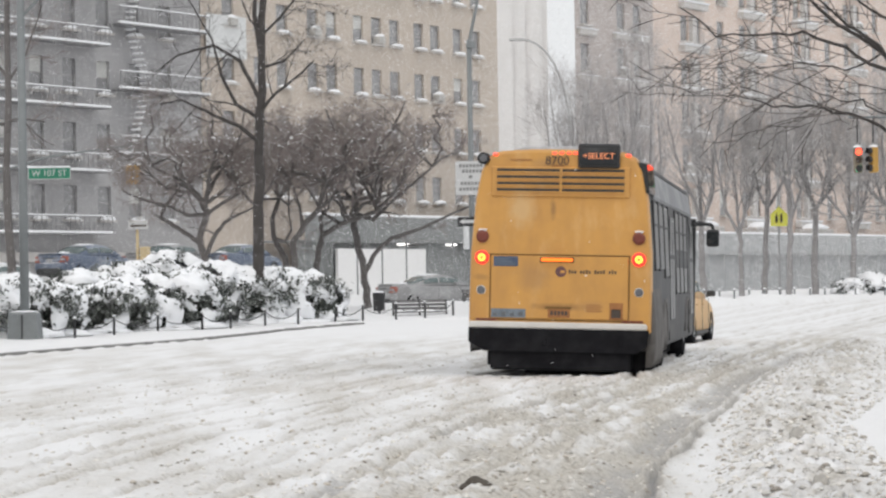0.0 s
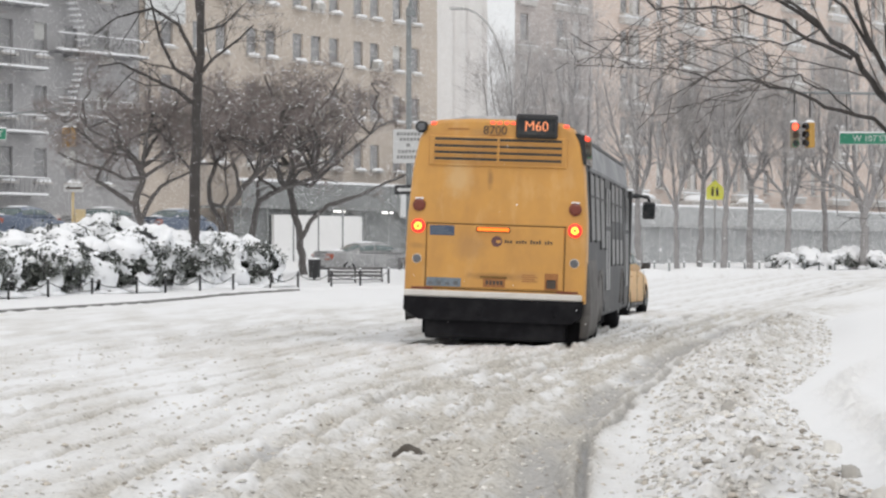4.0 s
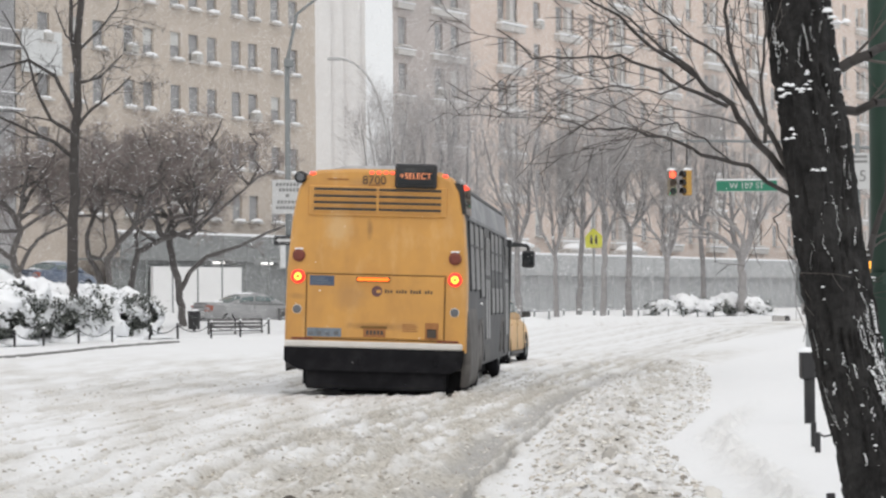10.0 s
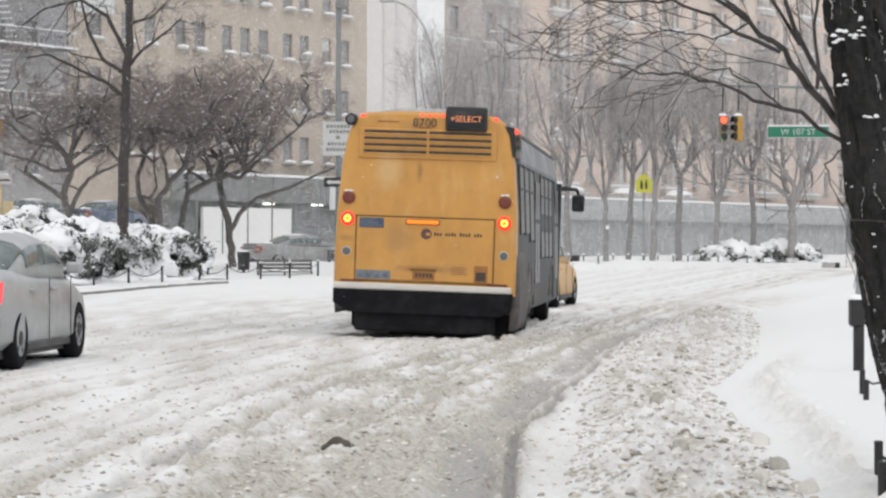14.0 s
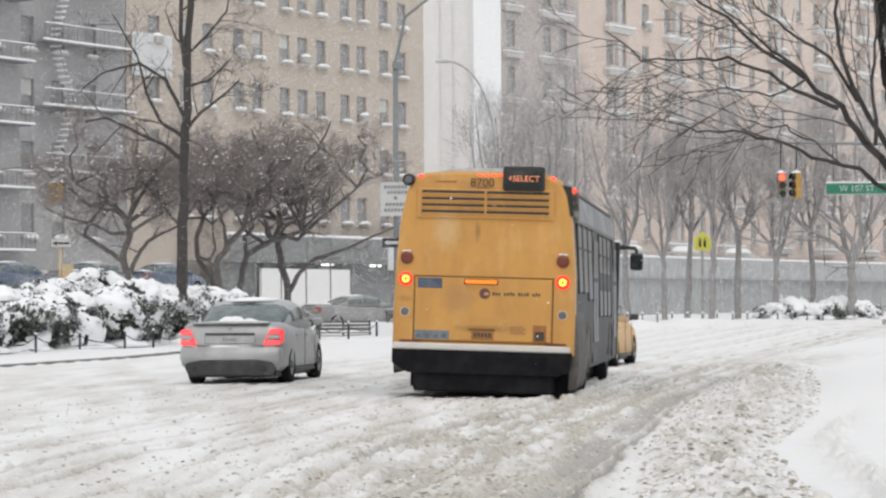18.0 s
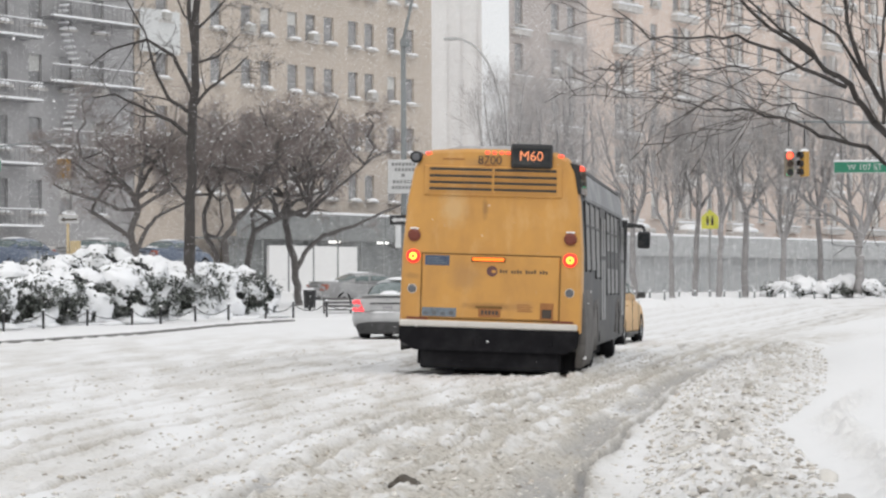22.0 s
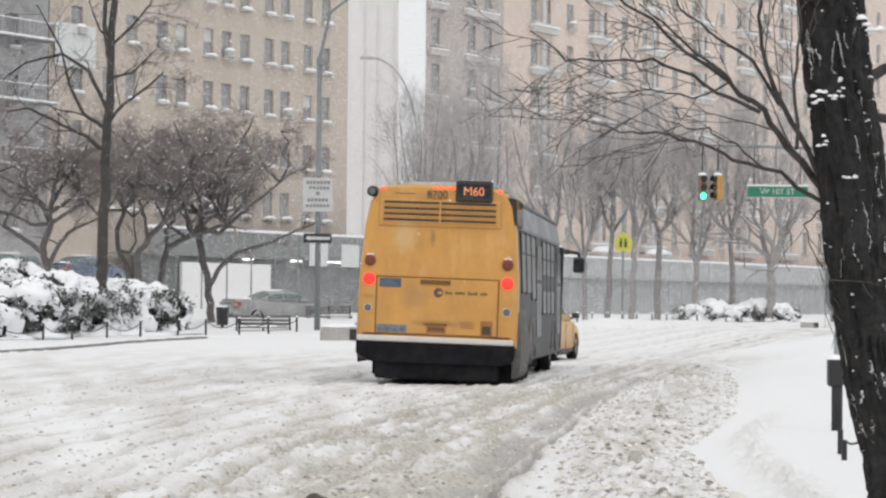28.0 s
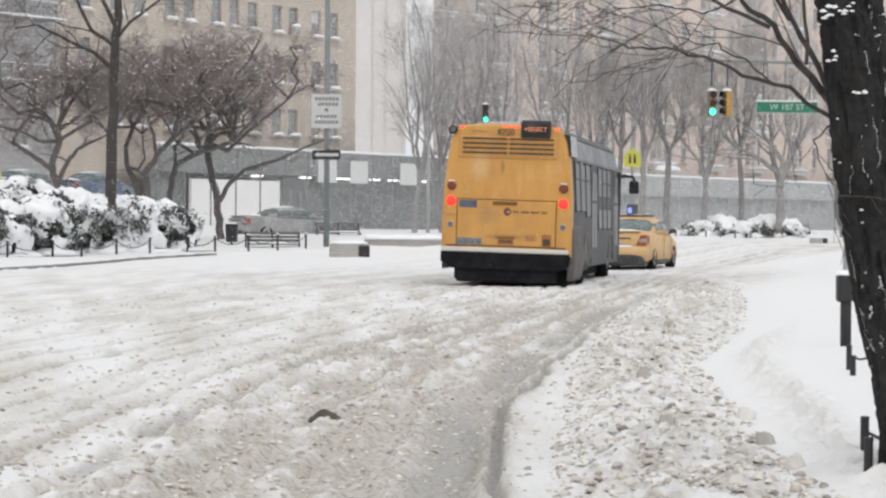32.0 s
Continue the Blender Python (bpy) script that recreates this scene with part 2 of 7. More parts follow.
# edge of the planted island and the far pavement: x and y of its kerb
KERB_X = [-40, -12.2, -10.6, -9.0, -7.87, -6.7, -4.8, 0, 6, 12, 40, 400]
KERB_Y = [-130, 44, 51, 60, 66.2, 73, 78.4, 82.5, 90, 97, 118, 300]
PAVE_Y = [-60, 0, 8, 11.7, 14.4, 21, 28, 39, 45, 70, 95, 120, 400]
PAVE_X = [2.6, 2.2, 2.0, 2.0, 2.2, 2.75, 4.2, 5.9, 6.7, 13.0, 22, 34, 200]
BANK_X = [1.05, 0.9, 0.8, 0.92, 1.19, 1.8, 2.7, 4.5, 5.55, 10.6, 19, 31, 190]


def island(x, y):
    return np.clip((np.asarray(y) - np.interp(x, KERB_X, KERB_Y)) * 0.75, -50, 50)


def lie(x, y):
    """Height of the street, the island and the pavement without their snow relief."""
    beside = np.asarray(x) - np.interp(y, PAVE_Y, PAVE_X)
    return 0.62 * smooth(62, 112, np.asarray(y, float)) + 0.085 * smooth(0.0, 0.2, island(x, y)) + 1.3 * smooth(96, 106, np.asarray(y, float)) * smooth(-7.5, -12.5, np.asarray(x, float)) + 0.13 * smooth(-0.3, 0.6, beside)


def ground_z(x, y):
    return float(lie(np.float64(x), np.float64(y)))

# ---------------------------------------------------------------- ground: ploughed street, slush bank, pavement, island
RUT_Y = [0, 8, 12, 16, 20, 24, 30, 36, 45, 60, 90, 140]
RUT_LEFT = [-2.6, -1.75, -1.42, -1.1, -0.78, -0.2, 0.95, 2.0, 3.7, 6.6, 15, 32]
RUT_RIGHT = [0.0, 0.1, 0.29, 0.55, 1.02, 1.58, 2.5, 3.5, 5.2, 8.5, 17, 34]


def street_relief(x, y):
    """Snow height over the lie of the land, how dirty the snow is, and how wet."""
    yc = y[:, :1] if y.ndim == 2 else y
    wob = 0.10 * fractal(yc * 0.0 + 3, yc, 2.6, 3, 11)
    left, right = np.interp(yc, RUT_Y, RUT_LEFT) + wob, np.interp(yc, RUT_Y, RUT_RIGHT) + wob * 0.7
    bank_l, bank_r = np.interp(y, PAVE_Y, BANK_X), np.interp(y, PAVE_Y, PAVE_X)
    road = smooth(0.3, -0.6, x - bank_l) * smooth(0.4, -0.8, island(x, y))
    z = 0.012 * fractal(x, y, 0.8, 4, 3) * road
    dirt = road * (0.21 + 0.30 * fractal(x * 2.2, y * 0.35, 1.0, 5, 21, 0.62)) * smooth(75, 45, y)
    wet = np.zeros_like(z)
    rows = [(left, 0.0, 0.085, 0.05, 0.75), (left, 0.26, 0.05, 0.03, 0.5), (left, 0.60, 0.11, 0.06, 0.95), (left, 0.86, 0.05, 0.03, 0.6), (left, -0.5, 0.07, 0.035, 0.5), (left, -0.85, 0.06, 0.03, 0.35), (left, 1.15, 0.08, 0.035, 0.7),
            (right, 0.10, 0.16, 0.055, 1.0), (right, -0.30, 0.10, 0.03, 0.5), (right, 0.36, 0.035, 0.07, 1.3), (right, 0.22, 0.03, 0.03, 0.5)]
    rows += [(left, -1.3 - 0.43 * i - 0.12 * ((i * 5) % 3), 0.04 + 0.018 * (i % 3), 0.034, 0.55 - 0.02 * i) for i in range(19)]
    for k, (line, off, wide, deep, dirty) in enumerate(rows):
        patchy = np.clip(0.74 + 0.5 * fractal(yc * 0 + off * 7.1, yc, 3.4, 3, 40 + k), 0, 1.15) if off != 0.36 else 1.0
        d = np.abs(x - line - off - 0.05 * fractal(yc * 0 + off, yc, 0.9, 2, 60 + k)) / wide
        bed = np.exp(-d ** 4)
        z -= 1.25 * deep * bed * patchy * road
        z += deep * 0.6 * np.exp(-((d - 1.7) / 0.6) ** 2) * patchy * road
        dirt += 1.5 * dirty * bed * patchy * road + 0.30 * dirty * np.exp(-((d - 1.5) / 0.7) ** 2) * patchy * road
        if dirty > 0.7:
            spots = smooth(0.05, 0.6, fractal(x * 0.7 + 3, y * 0.22, 0.6, 3, 80 + k) + (0.75 if line is right else 0.05))
            wet = np.maximum(wet, bed * road * (1.0 if off == 0.36 else 0.6 * spots))
    worked = np.exp(-((x - (left + right) / 2) / 1.15) ** 2) * road * smooth(46, 24, y)
    lumpy = np.maximum(fractal(x * 1.1, y * 0.8, 0.17, 2, 5) - 0.15, 0) * 0.05
    grit = np.maximum(fractal(x * 1.2, y * 0.6, 0.09, 1, 25), 0) * 0.008 * smooth(45, 18, y)
    z += (lumpy * (0.35 * road + 0.6 * worked) * smooth(60, 25, y) + grit * (0.55 * road + 0.5 * worked)) * (1 - 0.8 * wet)
    dirt += 0.30 * worked + 0.6 * worked * np.clip(fractal(x * 1.4, y * 0.5, 0.4, 4, 9, 0.65), -0.7, 1)
    # bank of ploughed slush along the pavement
    t = (x - bank_l) / np.maximum(bank_r - bank_l, 0.4)
    inside = smooth(-0.22, 0.34, t) * smooth(1.2, 0.55, t) * smooth(75, 44, y)
    z += inside * (0.085 + 0.035 * fractal(x, y, 0.9, 3, 13) + 0.065 * np.maximum(fractal(x, y * 0.8, 0.24, 4, 14, 0.62), 0) + 0.045 * np.abs(fractal(x, y * 0.8, 0.09, 2, 15)))
    dirt += inside * (0.50 + 0.46 * np.clip(fractal(x * 1.3, y * 0.6, 0.3, 5, 16, 0.68), -1, 1))
    # footprints on the pavement, drifts on the island
    walkway = smooth(0.5, 1.0, t)
    trail = np.exp(-((x - bank_r - 0.42 - 0.015 * (y - 15)) / 0.16) ** 2) * smooth(8, 10, y) * smooth(30, 22, y) * (t > 0.9)
    z += trail * 0.09 * np.maximum(fractal(x, y, 0.13, 3, 17), -0.2)
    z += walkway * (1 - inside) * 0.03 * fractal(x, y, 1.7, 3, 18)
    bed = smooth(0.3, 1.2, island(x, y))
    z += bed * 0.06 * fractal(x, y, 2.5, 3, 19)
    z += 0.34 * np.exp(-((island(x, y) - 1.2) / 0.9) ** 2) * smooth(2, 5, x) * smooth(16, 9, x) * (0.6 + 0.5 * fractal(x, y, 1.6, 3, 29))
    dirt += 0.2 * trail
    return z, np.clip(dirt, 0, 1), np.clip(wet, 0, 1)


def street_snow():
    """Clean, trodden and slushy snow with wet asphalt in the ruts, by the two masks of the sheet."""
    m = bpy.data.materials.new("street_snow")
    m.use_nodes = True
    n, l = m.node_tree.nodes, m.node_tree.links
    b = n["Principled BSDF"]
    tc = n.new("ShaderNodeTexCoord")

    def noisy(scale, detail=6.0, stretch=(1, 1, 1)):
        mp, t = n.new("ShaderNodeMapping"), n.new("ShaderNodeTexNoise")
        mp.inputs["Scale"].default_value = stretch
        t.inputs["Scale"].default_value, t.inputs["Detail"].default_value, t.inputs["Roughness"].default_value = scale, detail, 0.62
        l.new(tc.outputs["Object"], mp.inputs[0])
        l.new(mp.outputs[0], t.inputs["Vector"])
        return t.outputs[0]

    def math_node(op, a, c):
        q = n.new("ShaderNodeMath")
        q.operation = op
        q.use_clamp = op != "SUBTRACT"
        for i, v in enumerate((a, c)):
            if isinstance(v, float):
                q.inputs[i].default_value = v
            else:
                l.new(v, q.inputs[i])
        return q.outputs[0]

    def blend(fac, a, c):
        q = n.new("ShaderNodeMix")
        q.data_type = "RGBA"
        l.new(fac, q.inputs[0])
        for i, v in ((6, a), (7, c)):
            if isinstance(v, tuple):
                q.inputs[i].default_value = (*v, 1)
            else:
                l.new(v, q.inputs[i])
        return q.outputs[2]

    dirt, wet = n.new("ShaderNodeAttribute"), n.new("ShaderNodeAttribute")
    dirt.attribute_name, wet.attribute_name = "dirt", "wet"
    fine, mid = noisy(40.0), noisy(8.0, stretch=(1, 0.8, 1))
    specks = n.new("ShaderNodeMapRange")
    specks.inputs[1].default_value, specks.inputs[2].default_value, specks.inputs[4].default_value = 0.56, 0.72, 0.55
    l.new(mid, specks.inputs[0])
    crumbs = n.new("ShaderNodeMapRange")
    crumbs.inputs[1].default_value, crumbs.inputs[2].default_value = 0.33, 0.53
    l.new(noisy(24.0, 8.0, (1, 0.9, 1)), crumbs.inputs[0])
    clean = blend(fine, (0.77, 0.77, 0.775), (0.84, 0.84, 0.845))
    slush = blend(crumbs.outputs[0], (0.29, 0.262, 0.222), (0.55, 0.52, 0.47))
    grime = math_node("ADD", dirt.outputs["Fac"], math_node("MULTIPLY", specks.outputs[0], math_node("MULTIPLY", dirt.outputs["Fac"], 1.3)))
    colour = blend(grime, clean, slush)
    colour = blend(math_node("MULTIPLY", wet.outputs["Fac"], 0.85), colour, (0.26, 0.26, 0.27))
    l.new(colour, b.inputs["Base Color"])
    rough = n.new("ShaderNodeMapRange")
    rough.inputs[3].default_value, rough.inputs[4].default_value = 0.8, 0.38
    l.new(wet.outputs["Fac"], rough.inputs[0])
    l.new(rough.outputs[0], b.inputs["Roughness"])
    bp = n.new("ShaderNodeBump")
    bp.inputs["Strength"].default_value, bp.inputs["Distance"].default_value = 0.4, 0.025
    l.new(crumbs.outputs[0], bp.inputs["Height"])
    l.new(bp.outputs[0], b.inputs["Normal"])
    return m


STREET = street_snow()


def ground_sheet():
    gx = np.concatenate([np.linspace(-600, -32, 16), np.linspace(-30, -8.2, 90), np.linspace(-8, -3.1, 90), np.linspace(-3.05, 7.0, 320), np.linspace(7.1, 14, 60), np.linspace(14.5, 40, 50), np.linspace(45, 700, 16)])
    gy = np.concatenate([np.linspace(-120, 6, 14), np.linspace(6.5, 10.4, 20), np.linspace(10.45, 26, 360), np.linspace(26.06, 46, 210), np.linspace(46.2, 92, 150), np.linspace(92.6, 160, 70), np.linspace(165, 3000, 24)])
    X, Y = np.meshgrid(gx, gy)
    relief, dirt, wet = street_relief(X, Y)
    Z = lie(X, Y) + relief
    me = bpy.data.meshes.new("ground")
    nx, ny = len(gx), len(gy)
    idx = np.arange(nx * ny).reshape(ny, nx)
    quads = np.stack([idx[:-1, :-1], idx[:-1, 1:], idx[1:, 1:], idx[1:, :-1]], -1).reshape(-1, 4)
    me.vertices.add(nx * ny)
    me.vertices.foreach_set("co", np.stack([X, Y, Z], -1).ravel())
    me.loops.add(quads.size)
    me.loops.foreach_set("vertex_index", quads.ravel())
    me.polygons.add(len(quads))
    me.polygons.foreach_set("loop_start", np.arange(0, quads.size, 4))
    me.polygons.foreach_set("use_smooth", np.ones(len(quads), bool))
    for name, values in (("dirt", dirt), ("wet", wet)):
        me.attributes.new(name, "FLOAT", "POINT").data.foreach_set("value", values.ravel().astype(np.float32))
    me.update(calc_edges=True)
    me.materials.append(STREET)
    tagged(new("ground", me), "snow-covered city street with slushy tyre ruts", "ground", kind="structure")


ground_sheet()
CLOD_GREY = surface("grey_slush_crumb", (0.46, 0.42, 0.37), 0.85, vary=0.2, grain=12, bump=0.4, island=0.35)
SLUSH = surface("slush_clod", (0.66, 0.64, 0.605), 0.85, vary=0.15, grain=12, bump=0.4, island=0.22)
CLOD_DARK = surface("brown_frozen_clod", (0.075, 0.063, 0.05), 0.9, vary=0.35, grain=18, bump=0.5)
GRANITE = surface("granite_kerb", (0.20, 0.195, 0.19), 0.8, vary=0.25, grain=20)


def clod_mesh(bm, x, y, z, r, rnd):
    """A rounded crumb: a ring of six with a knob above and below."""
    ring = []
    k0 = rnd.random() * 6
    for i in range(6):
        k, a = r * (0.75 + 0.5 * rnd.random()), k0 + i * math.tau / 6
        ring.append(bm.verts.new((x + math.cos(a) * k, y + math.sin(a) * k, z + r * 0.25 * rnd.random())))
    top = [bm.verts.new((x + math.cos(k0 + i * math.tau / 3) * r * 0.5, y + math.sin(k0 + i * math.tau / 3) * r * 0.5, z + r * (0.6 + 0.25 * rnd.random()))) for i in range(3)]
    for i in range(3):
        a, b, c = ring[2 * i], ring[2 * i + 1], ring[(2 * i + 2) % 6]
        bm.faces.new((a, b, top[i]))
        bm.faces.new((b, c, top[(i + 1) % 3], top[i]))
    bm.faces.new(top)
    bm.faces.new(ring[::-1])


def scatter_clods():
    rnd = random.Random(4)
    xs, ys, rs = [], [], []
    while len(xs) < 6500:
        y = 10.5 + 36 * rnd.random() ** 1.3
        a, b = np.interp(y, PAVE_Y, BANK_X), np.interp(y, PAVE_Y, PAVE_X)
        x = a + (b - a) * (rnd.random() * 1.12 - 0.06)
        xs.append(x), ys.append(y), rs.append(0.009 + 0.027 * rnd.random() ** 3)
    while len(xs) < 16500:
        y = 10.5 + 34 * rnd.random() ** 1.2
        mid = (np.interp(y, RUT_Y, RUT_LEFT) + np.interp(y, RUT_Y, RUT_RIGHT)) / 2
        x = mid + rnd.gauss(-0.2, 1.1)
        if x < np.interp(y, PAVE_Y, PAVE_X):
            xs.append(x), ys.append(y), rs.append(0.006 + 0.02 * rnd.random() ** 3)
    while len(xs) < 21000:
        y = 12 + 36 * rnd.random()
        xs.append(np.interp(y, RUT_Y, RUT_LEFT) - 7.0 * rnd.random()), ys.append(y), rs.append(0.006 + 0.026 * rnd.random() ** 4)
    X, Y = np.array(xs), np.array(ys)
    z = lie(X, Y) + street_relief(X, Y)[0]
    for lo, hi, mat, name, label in ((0, 0.66, SLUSH, "snow_clods", "whitish clods of ploughed snow on the street"), (0.66, 1, CLOD_GREY, "slush_clods", "brownish grey crumbs of slush on the street")):
        bm = bmesh.new()
        for i, (x, y, zz, r) in enumerate(zip(xs, ys, z, rs)):
            if lo <= (i * 0.618) % 1 < hi:
                clod_mesh(bm, float(x), float(y), float(zz) - r * 0.1, r, rnd)
        tagged(part(name, bm, mat, None, "", True), label, "snow clods", kind="stuff")


scatter_clods()


def single_clod(x, y, w, d, h, seed, mat, label):
    z = ground_z(x, y) + float(street_relief(np.array([x]), np.array([y]))[0][0])
    bm = bmesh.new()
    bmesh.ops.create_icosphere(bm, subdivisions=3, radius=1.0)
    for v in bm.verts:
        k = float(fractal(np.array([v.co.x + v.co.z * 0.7 + seed]), np.array([v.co.y - v.co.z * 0.6]), 0.8, 4, seed, 0.75)[0])
        v.co = Vector((v.co.x * w / 2, v.co.y * d / 2, v.co.z * h * 0.8)) * (0.95 + (0.24 if d > w else 0.30) * k)
    ob = part("ice_clod", bm, mat, None, "", True)
    ob.matrix_basis = pose(x, y, z)
    tagged(ob, label, "clod", "frozen clods")


single_clod(-0.25, 15.5, 0.21, 0.32, 0.07, 5, CLOD_DARK, "flat dark brown frozen clod in the slush")
for i, (x, y, r) in enumerate(((2.03, 17.9, 0.16), (1.9, 17.2, 0.10), (2.28, 14.8, 0.12), (2.2, 13.6, 0.13), (1.95, 12.6, 0.12), (2.1, 12.2, 0.1), (3.3, 27.0, 0.13), (1.5, 15.6, 0.10), (2.6, 24.5, 0.11), (1.72, 14.2, 0.1), (2.35, 20.5, 0.10))):
    single_clod(x, y, r, r, r * 0.75, 30 + i, SLUSH if i % 3 else surface("grey_ice_clod", (0.42, 0.40, 0.37), 0.8, vary=0.3, grain=14), "grey clod of ploughed ice on the slush bank")


def kerb_line():
    """Granite kerb stones round the island, their tops just out of the snow."""
    top = thing("kerb", Matrix(), "dark granite kerb round the snowy island", "kerb", kind="structure")
    pts = [Vector((x, y)) for x, y in zip(KERB_X[1:7], KERB_Y[1:7])]
    stone = box(-0.74, 0.74, -0.085, 0.085, -0.12, 0.06, 0.012)
    me = None
    for a, b in zip(pts, pts[1:]):
        n = max(1, round((b - a).length / 1.5))
        for i in range(n):
            p = a.lerp(b, (i + 0.5) / n)
            m = Matrix.Translation((p.x, p.y, 0.62 * float(smooth(62, 112, p.y)))) @ Matrix.Rotation(math.atan2(b.y - a.y, b.x - a.x), 4, "Z")
            if me is None:
                first = part("kerb_stone", stone, GRANITE, top)
                first.matrix_basis, me = m, first.data
            else:
                share("kerb_stone", me, top, m)


kerb_line()

# ---------------------------------------------------------------- the far side of the avenue
# wall, tower and hoarding colours include a lift for the haze of distance
BUFF_BRICK = surface("buff_brick", (0.50, 0.435, 0.373), 0.9, vary=0.08, grain=1.6, stain=0.35, stain_colour=(0.455, 0.397, 0.343), stain_scale=0.25)
GREY_BRICK = surface("hazed_sooty_brick", (0.37, 0.366, 0.37), 0.9, vary=0.10, grain=1.6, stain=0.35, stain_colour=(0.315, 0.31, 0.31), stain_scale=0.3)
ROSE_BRICK = surface("rose_brick", (0.63, 0.52, 0.455), 0.9, vary=0.08, grain=1.5, stain=0.35, stain_colour=(0.58, 0.487, 0.43), stain_scale=0.25)
TAN_BRICK = surface("tan_stone", (0.43, 0.385, 0.365), 0.9, vary=0.1, grain=1.5, stain=0.3, stain_colour=(0.29, 0.255, 0.24), stain_scale=0.25)
PALE_WALL = surface("pale_rendered_wall", (0.80, 0.797, 0.793), 0.9, vary=0.04, grain=1.0, stain=0.3, stain_colour=(0.68, 0.67, 0.665), stain_scale=0.15)
LIMESTONE = surface("limestone_trim", (0.52, 0.50, 0.48), 0.85, vary=0.10, grain=2)
# panes and their frames are paled, haze painted into dark glass and wood
PANE = surface("hazed_window_pane", (0.30, 0.30, 0.305), 0.15, vary=0.25, grain=0.6)
BLIND = surface("white_window_blind", (0.55, 0.55, 0.53), 0.8, vary=0.1)
FRAME_HAZED = surface("hazed_window_frame", (0.34, 0.33, 0.325), 0.7, vary=0.15)
AC_METAL = surface("air_conditioner", (0.42, 0.41, 0.39), 0.6, vary=0.15)
HOARDING_DARK = surface("dark_green_hoarding", (0.215, 0.225, 0.225), 0.8, vary=0.10, grain=1.5, stain=0.3, stain_colour=(0.245, 0.25, 0.25), stain_scale=0.4)
HOARDING_GREY = surface("grey_hoarding", (0.38, 0.39, 0.395), 0.8, vary=0.10, grain=1.5, stain=0.3, stain_colour=(0.27, 0.275, 0.275), stain_scale=0.4)
# black iron drawn grey to imitate the haze in front of it
IRON = surface("hazed_grey_iron", (0.24, 0.24, 0.245), 0.6, vary=0.2)
LIT_TUBE = glow("lit_fluorescent_tube", (1.0, 0.98, 0.95), 1.6)
POSTER_WHITE = surface("white_poster", (0.62, 0.63, 0.63), 0.7, vary=0.05)
FACE = pose(-8.05, 150, 0.0, 0, 0, 57.5)
SKEW = 1.62  # the cross streets run aslant to the avenue
rnd_b = random.Random(11)


def window_kit(parent, w, h):
    """The meshes that all windows of one house share."""
    kit = {}
    bm = box(-w / 2, w / 2, -0.02, 0.02, 0, h)
    kit["pane"] = bm
    fr = bmesh.new()
    for x0, x1, z0, z1 in ((-w / 2 - 0.05, -w / 2, 0, h), (w / 2, w / 2 + 0.05, 0, h), (-w / 2 - 0.05, w / 2 + 0.05, h, h + 0.07), (-w / 2, w / 2, h * 0.5 - 0.03, h * 0.5 + 0.03)):
        box(x0, x1, -0.06, 0.03, z0, z1, bm=fr)
    kit["window_frame"] = fr
    kit["window_sill"] = box(-w / 2 - 0.12, w / 2 + 0.12, -0.34, 0.0, -0.12, 0.0)
    kit["sill_snow"] = lump(w + 0.10, 0.46, 0.17, 21, 0.3, 4, 10, at=(0, -0.2, -0.02))
    kit["blind"] = box(-w / 2 + 0.03, w / 2 - 0.03, -0.035, -0.022, h * 0.42, h * 0.93)
    ac = box(-0.33, 0.33, -0.5, 0.0, 0.0, 0.42, 0.02)
    kit["air_conditioner"] = ac
    kit["ac_snow"] = lump(0.74, 0.56, 0.2, 5, 0.3, 4, 9, at=(0, -0.26, 0.41))
    mats = {"pane": PANE, "window_frame": FRAME_HAZED, "window_sill": LIMESTONE, "sill_snow": SNOW_CLUMP, "blind": BLIND, "air_conditioner": AC_METAL, "ac_snow": SNOW_CLUMP}
    out = {}
    for name, b in kit.items():
        me = bpy.data.meshes.new(name)
        b.to_mesh(me)
        b.free()
        me.materials.append(mats[name])
        out[name] = me
    return out


def hang_window(house, kit, x, z, depth, snow=True, ac=0.15, blind=0.25, face=0.0):
    win = share("window", kit["pane"], house, pose(x, face + depth, z))
    share("window_frame", kit["window_frame"], win, pose(0, 0, 0))
    share("window_sill", kit["window_sill"], win, pose(0, -depth, 0))
    if rnd_b.random() < blind:
        share("blind", kit["blind"], win, pose(0, 0, 0.2 * rnd_b.random()))
    if rnd_b.random() < ac:
        share("air_conditioner", kit["air_conditioner"], win, pose(0, -depth, 0.02))
        share("ac_snow", kit["ac_snow"], win, pose(0, -depth, 0.02))
    elif snow:
        s = share("sill_snow", kit["sill_snow"], win, pose(0, -depth, 0))
        s.scale = (1, 0.8 + 0.4 * rnd_b.random(), 0.75 + 0.5 * rnd_b.random())


